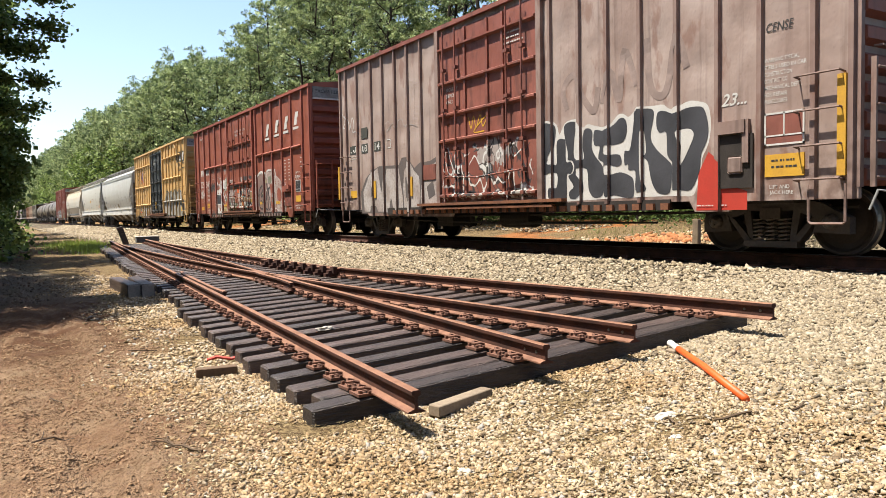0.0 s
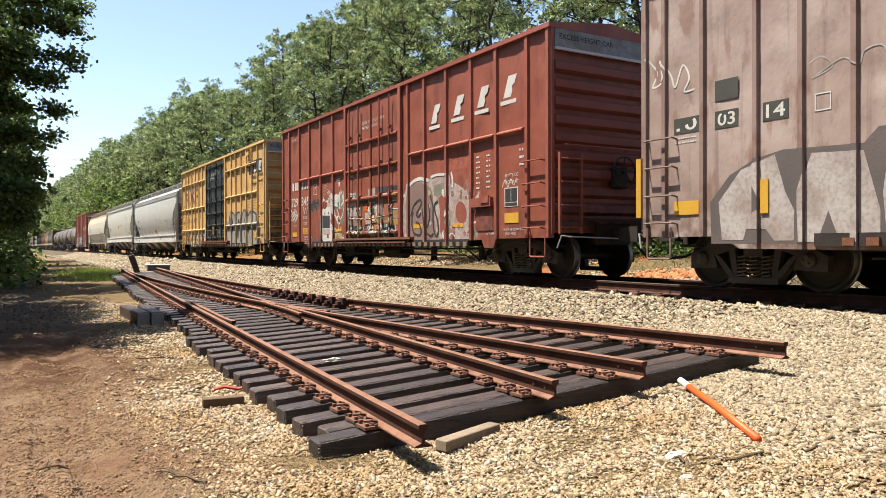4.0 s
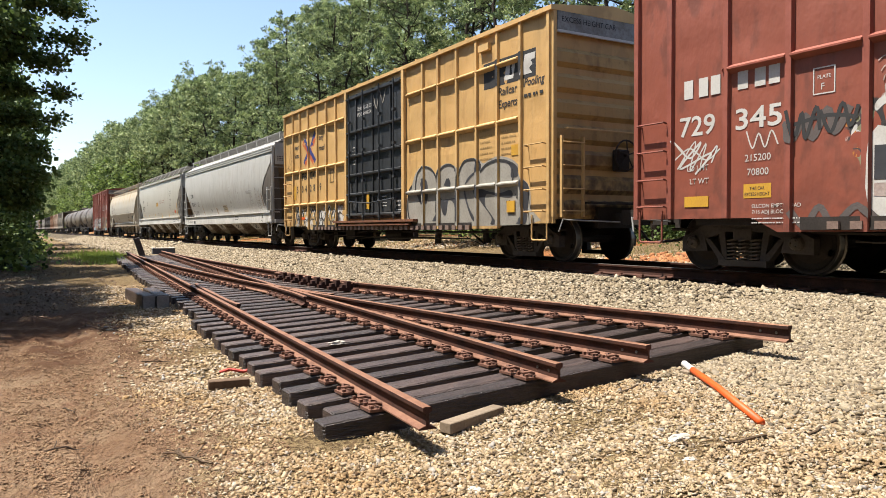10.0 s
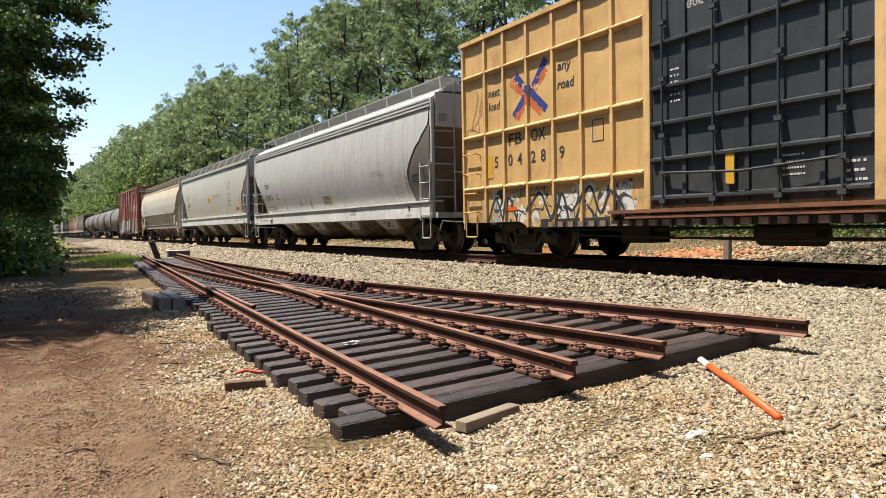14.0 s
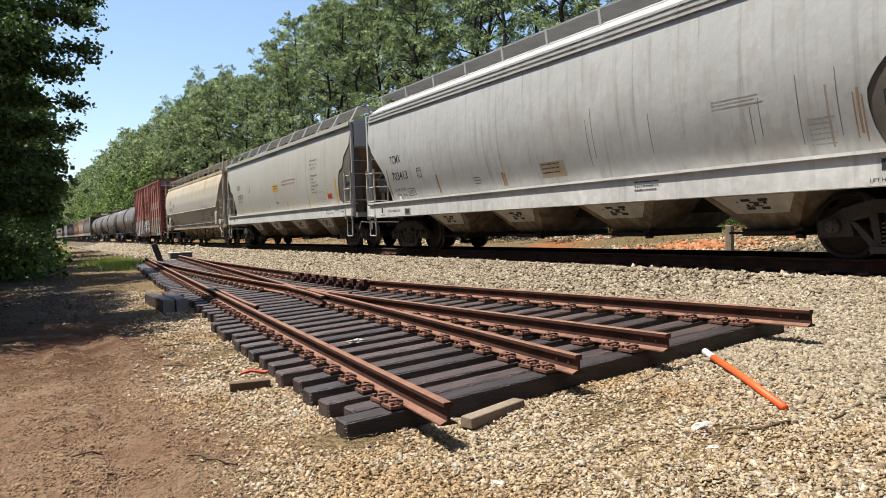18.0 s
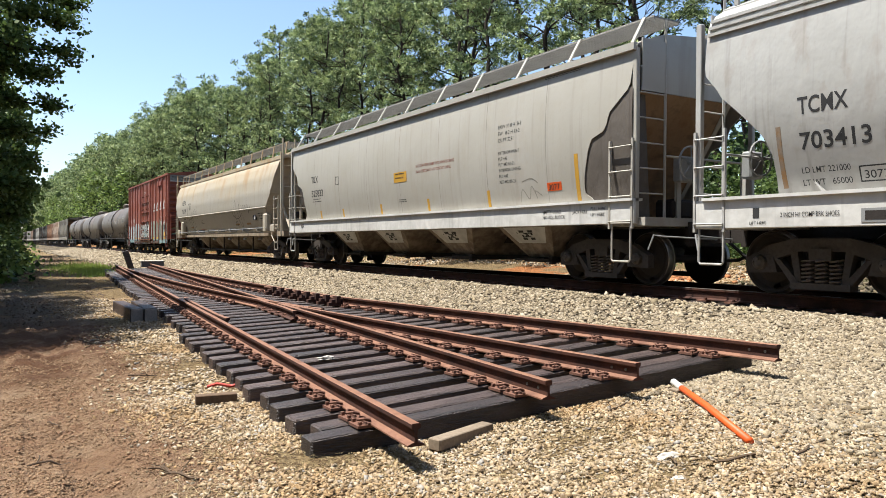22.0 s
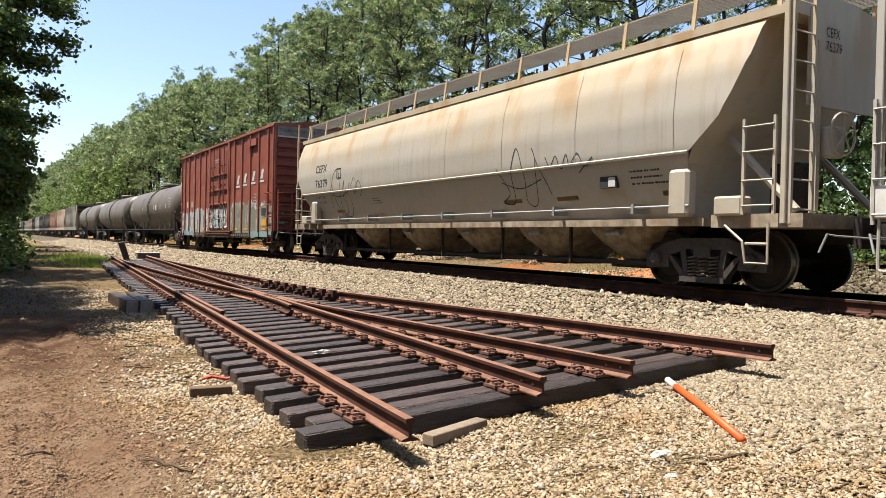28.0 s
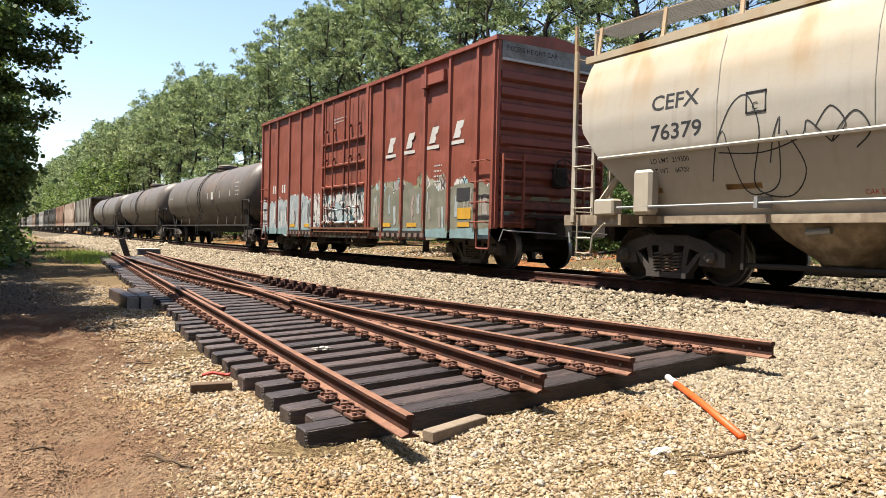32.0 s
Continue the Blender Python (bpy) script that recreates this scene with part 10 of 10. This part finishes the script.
# one among them with long level boughs
rnd, rs = random.Random(41), np.random.RandomState(41)
t = thing("broadleaf_tree", "dark leafy tree with long level boughs reaching over the dirt road", "tree", "trees along the dirt road")
bm = bmesh.new()
limb(bm, (-1.9, 17.4, -0.2), (-1.7, 17.0, 12.5), 0.2, 0.05, rnd, 10, 0.04, 8)
centres, ways = [], []
for ex, ez in ((1.65, 6.75), (1.45, 6.2), (1.5, 5.5), (1.1, 5.05), (1.25, 4.45), (1.0, 3.9), (0.85, 3.3), (0.7, 2.8), (0.5, 2.3), (0.9, 7.3), (0.5, 8.0), (0.2, 8.8), (-0.3, 9.7), (-0.8, 10.6), (-1.2, 11.5)):
    p, e = Vector((-1.85, 17.2, ez + 0.25)), Vector((ex - 0.12, 17.0 + rnd.uniform(-0.5, 0.5), ez))
    limb(bm, p, e, 0.04, 0.01, rnd, 6, 0.3, 5)
    for k in range(30):
        s = rnd.uniform(0.25, 1.0)
        c = p.lerp(e, s) + Vector((0, rnd.gauss(0, 0.35) * (1.25 - s), rnd.gauss(0, 0.05)))
        for j in range(5):
            b = c + Vector((rnd.gauss(0, 0.08), rnd.gauss(0, 0.1), rnd.gauss(0, 0.06)))
            centres.append(b[:])
            ways.append(Vector((0.8, rnd.gauss(0, 0.7), rnd.gauss(-0.1, 0.4))).normalized()[:])
part("trunk", bm, BARK, t, smooth=True)
o = new("crown", leaf_cloud("crown", np.array(centres), 0.10, 13, 0.085, rs, SHADE_LEAVES))
o.parent = t
rs = np.random.RandomState(19)
c = np.stack([rs.uniform(-9, -2.8, 520), rs.uniform(6, 90, 520), rs.uniform(0.2, 6.5, 520)], -1)
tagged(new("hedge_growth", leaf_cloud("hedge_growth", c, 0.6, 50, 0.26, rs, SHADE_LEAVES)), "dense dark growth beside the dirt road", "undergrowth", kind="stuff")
# leaf mass out of view, added to block sky light from behind
c = np.stack([rs.uniform(-26, -9, 900), rs.uniform(-45, 12, 900), rs.uniform(0.5, 15, 900)], -1)
c = np.concatenate([c, np.stack([rs.uniform(-26, 40, 900), rs.uniform(-50, -30, 900), rs.uniform(0.5, 16, 900)], -1)])
tagged(new("wood_behind", leaf_cloud("wood_behind", c, 1.3, 60, 0.55, rs, SHADE_LEAVES)), "unseen mass of leaves behind the camera, added to cut sky light", "wood", kind="stuff")
c = np.stack([rs.uniform(-3.2, 1.0, 260), rs.uniform(30, 82, 260), rs.uniform(0.1, 1.4, 260)], -1)
tagged(new("roadside_bush", leaf_cloud("roadside_bush", c, 0.4, 60, 0.2, rs, LEAVES)), "bright green low bushes at the road's edge", "bush", kind="stuff")
pts = []
while len(pts) < 5200:
    x, y = rs.normal(4.0, 0.75), rs.normal(40.0, 4.2)
    if x < 5.2 and y > 33:
        pts.append((x, y, gz(x, y)))
while len(pts) < 6800:
    y = rs.uniform(42, 95)
    x = y * rs.uniform(0.0, 0.036)
    if noise.noise((x * 0.6, y * 0.12, 9)) > -0.1:
        pts.append((x, y, gz(x, y)))
BLADE = np.array([(-0.05, 0, 0), (0.05, 0, 0), (0.02, 0.25, 1.0)])
tagged(scatter("grass", np.array(pts), rs.uniform(0.1, 0.32, len(pts)), (0.9, 1.1), island_mix("fresh_grass", [(0.25, 0.36, 0.06), (0.36, 0.46, 0.1), (0.3, 0.4, 0.09)], 0.6, 0.3), 8, BLADE, np.array([[0, 1, 2]]), 0.2, 0.6), "fresh green grass tufts beside the dirt road", "grass", kind="stuff")
pts = []
while len(pts) < 16000:
    x, y = rs.uniform(13.0, 19.0), rs.uniform(8, 110)
    if noise.noise((x * 0.25, y * 0.16, 4)) > 0.18 - y * 0.004:
        pts.append((x, y, lie(x, y)))
tagged(scatter("verge_grass", np.array(pts), rs.uniform(0.06, 0.2, len(pts)), (0.9, 1.1), island_mix("dry_verge_grass", [(0.20, 0.24, 0.06), (0.32, 0.29, 0.1), (0.14, 0.2, 0.05), (0.38, 0.32, 0.14)], 0.7, 0.25), 18, BLADE, np.array([[0, 1, 2]]), 0.2, 0.6), "patchy grass on the verge beyond the line", "grass", kind="stuff")


# ---- small things lying about ----
def at(x, y, dz=0.0):
    return (x, y, gz(x, y) + dz)


def beam(name, label, category, x, y, turn, length, w, h, material, dz=0.0, group="", tilt=0.0):
    bm = soft_box(-length / 2, length / 2, -w / 2, w / 2, 0, h, min(w, h) * 0.08)
    for v in bm.verts:
        v.co += Vector((noise.noise(v.co * 7), noise.noise(v.co * 9 + Vector((5, 0, 0))), 0)) * 0.006
    ob = new(name, mesh_of(name, bm, material))
    ob.matrix_basis = pose(*at(x, y, dz), 0, tilt, turn)
    return tagged(ob, label, category, group)


beam("timber_offcut", "pale weathered board offcut lying under the rail end", "timber", 3.32, 5.14, 20, 0.74, 0.12, 0.09, TIMBER, 0.0)
beam("timber_offcut", "brown weathered timber block lying on gravel", "timber", 1.96, 7.76, -8, 0.42, 0.12, 0.09, surface("brown_timber", (0.16, 0.10, 0.06), (0.08, 0.05, 0.03), 0.9), 0.0)
GREY_TIE = surface("greyed_tie", (0.50, 0.43, 0.37), (0.22, 0.17, 0.14), 0.9, 0, 3, 30, 0.7, 0.5, 0.01)
for x, y, t in ((2.40, 17.0, 91), (2.71, 16.9, 88)):
    tie = thing("loose_tie", "short dark tie with pale weathered ends beside the panel", "railway tie", "loose ties beside the panel", pose(x, y, lie(x, y) - 0.02, 0, 0, t))
    part("timber", soft_box(-1.15, 1.15, -0.125, 0.125, 0, 0.27, 0.015), CREOSOTE, tie)
    for e in (-1.162, 1.15):
        part("end_grain", soft_box(e, e + 0.012, -0.115, 0.115, 0.012, 0.258, 0.004), GREY_TIE, tie, "pale cracked end grain")
bm = soft_box(-0.13, 0.13, -0.09, 0.09, -0.1, 1.02, 0.015)
ob = new("leaning_post", mesh_of("leaning_post", bm, CREOSOTE))
ob.matrix_basis = pose(*at(5.55, 37.9), 0, -18, 0)
tagged(ob, "dark timber post leaning at the panel's far end", "post")
crate = thing("switch_box", "grey equipment box with pale lid on the panel's far end", "box", m=pose(6.35, 37.2, bed(6.35, 37.2) + 0.2))
part("case", soft_box(-0.5, 0.5, -0.2, 0.2, 0.0, 0.26, 0.02), surface("grey_case", (0.16, 0.16, 0.165), (0.09, 0.09, 0.09), 0.7), crate)
part("lid", soft_box(-0.52, 0.52, -0.22, 0.22, 0.26, 0.31, 0.015), surface("pale_lid", (0.6, 0.57, 0.52), (0.45, 0.42, 0.38), 0.7), crate)

# orange marker stake with a white tip
a, b = Vector((4.90, 3.55, gz(4.90, 3.55) + 0.03)), Vector((5.86, 5.13, gz(5.86, 5.13) + 0.06))
stake = thing("marker_stake", "orange fibreglass marker stake with white tip lying on gravel", "marker stake")
mid = a.lerp(b, 0.5) + Vector((0.005, -0.005, 0.008))
part("shaft", tubes(0.032, [a, mid, a.lerp(b, 0.86)], n=12), ORANGE_PAINT, stake, smooth=True)
part("tip", tubes(0.034, [a.lerp(b, 0.86), b], n=12), WHITE_PAINT, stake, "white tip")
part("foot_prop", soft_box(5.68, 5.76, 4.92, 5.04, gz(5.72, 4.98) - 0.02, gz(5.72, 4.98) + 0.04, 0.01), TIMBER, stake)

# red plastic strip among the tie ends
bm = tubes(0.02, [at(2.05, 8.5, 0.02), at(2.14, 8.42, 0.06), at(2.28, 8.36, 0.03), at(2.4, 8.34, 0.05)])
tagged(new("plastic_strip", mesh_of("plastic_strip", bm, RED_PAINT)), "bent bright red plastic strip beside the tie ends", "plastic strip")

# rags and pale stones
RAG = surface("dirty_white_rag", (0.56, 0.52, 0.46), (0.4, 0.34, 0.28), 0.9)


def rag(x, y, z, sx, sy, h, seed, label):
    bm = bmesh.new()
    bmesh.ops.create_icosphere(bm, subdivisions=3, radius=1.0)
    for v in bm.verts:
        n = 1 + 0.5 * noise.noise(v.co * 1.6 + Vector((seed, 0, 0))) + 0.25 * noise.noise(v.co * 4 + Vector((0, seed, 0)))
        v.co = Vector((v.co.x * sx * n, v.co.y * sy * n, max(-0.2, v.co.z) * h * n))
    ob = new("rag", mesh_of("rag", bm, RAG))
    ob.matrix_basis = pose(x, y, z)
    tagged(ob, label, "rag")


y = 8.55
rag(x1(y) + 0.62, y, bed(x1(y) + 0.6, y) + 0.185, 0.12, 0.04, 0.03, 3, "crumpled white rag lying on the ties")
rag(4.24, 3.75, gz(4.24, 3.75), 0.11, 0.05, 0.03, 5, "crumpled pale rag lying on gravel")
rag(*at(3.98, 3.43), 0.05, 0.04, 0.02, 7, "small pale paper scrap on gravel")
rag(*at(2.55, 3.92), 0.05, 0.05, 0.03, 9, "small pale paper scrap on gravel")

STICK = surface("dry_stick", (0.13, 0.085, 0.05), (0.07, 0.045, 0.03), 0.9)
rnd = random.Random(21)


def stick(x, y, turn, length, r, forks=0):
    bm = bmesh.new()
    p = Vector(at(x, y, r + 0.01))
    d = Vector((math.cos(radians(turn)), math.sin(radians(turn)), 0))
    pts = [p]
    for i in range(4):
        q = pts[-1] + d * length / 4 + Vector((rnd.uniform(-1, 1), rnd.uniform(-1, 1), 0)) * length * 0.06
        q.z = gz(q.x, q.y) + r + 0.012
        pts.append(q)
    tube(bm, pts, r, 6)
    for k in range(forks):
        o = pts[1 + k % 3]
        e = o + Vector((d.y * (1 if k % 2 else -1), -d.x * (1 if k % 2 else -1), 0.35)) * length * 0.3 + d * length * 0.2
        tube(bm, [o, o.lerp(e, 0.5) + Vector((0.01, 0.01, 0.01)), e], r * 0.6, 5)
    tagged(new("stick", mesh_of("stick", bm, STICK)), "dry broken brown stick lying on the ground", "stick")


for row in ((1.22, 5.3, 110, 0.42, 0.009, 3), (1.05, 5.62, 80, 0.3, 0.007, 1), (4.36, 3.42, -8, 0.34, 0.011, 0), (4.95, 3.2, 8, 0.2, 0.009, 0), (4.15, 3.6, 60, 0.14, 0.008, 1), (2.1, 11.2, 170, 0.55, 0.009, 2), (1.7, 9.6, 160, 0.35, 0.008, 1), (3.35, 4.25, 70, 0.1, 0.006, 1), (5.9, 4.45, 15, 0.3, 0.01, 0), (7.35, 5.25, 60, 0.35, 0.014, 1), (4.75, 4.9, 10, 0.3, 0.008, 1), (0.2, 6.4, 20, 0.3, 0.008, 1), (0.5, 7.7, 120, 0.2, 0.007, 0)):
    stick(*row)

# marker post and soil heap beyond the line
bm = soft_box(-0.075, 0.075, -0.075, 0.075, -0.2, 0.68, 0.01)
ob = new("timber_post", mesh_of("timber_post", bm, TIMBER))
ob.matrix_basis = pose(14.5, 11.88, lie(14.5, 11.88), 0, 2, 10)
tagged(ob, "short weathered timber post beyond the line", "post")
rs = np.random.RandomState(44)
pts = [(x, y, lie(x, y)) for x, y in zip(rs.normal(15.2, 0.5, 260), rs.normal(13.6, 0.7, 260))]
tagged(scatter("clay_clods", np.array(pts), rs.uniform(0.03, 0.11, len(pts)), (0.5, 0.9), island_mix("orange_clay", [(0.50, 0.20, 0.08), (0.38, 0.15, 0.065), (0.52, 0.25, 0.11), (0.30, 0.14, 0.075)], 0.95, bump=20), 45), "low heap of loose orange clay beyond the line", "soil heap", kind="stuff")


# ---- what moves ----
TRAVEL = [(0.0, 0.0), (1.0, 2.94), (2.0, 5.89), (3.0, 8.82), (3.5, 10.27), (5.5, 16.16), (6.0, 17.62), (7.0, 20.61), (8.0, 23.59), (9.0, 26.56), (10.0, 29.57), (11.0, 32.57), (12.0, 35.58), (13.0, 38.65), (13.5, 40.19), (15.5, 46.51),
          (16.0, 48.07), (17.0, 51.17), (18.0, 54.34), (19.0, 57.55), (20.0, 60.78), (21.0, 64.07), (22.0, 67.37), (23.0, 70.68), (24.0, 74.02), (25.0, 77.43), (25.5, 79.13), (27.5, 86.15), (28.0, 87.95), (29.0, 91.43), (30.0, 94.99), (31.0, 98.56), (32.0, 102.23)]


def motions():
    ts, ds = [r[0] for r in TRAVEL], [r[1] for r in TRAVEL]
    n = int(ds[-1] / WHEEL_R / radians(75)) + 1
    times = [float(np.interp(ds[-1] * i / n, ds, ts)) for i in range(n)] + [32.0]
    for k, (car, y0) in enumerate(TRAIN):
        walk(car, [(t, pose(SIDE_X, y0 - d, RAIL_TOP)) for t, d in TRAVEL])
        if k < 9:
            for wheel, dy in car_wheels[car.name]:
                walk(wheel, [(t, pose(0, dy, WHEEL_R, math.degrees(float(np.interp(t, ts, ds)) / WHEEL_R))) for t in times])


motions()
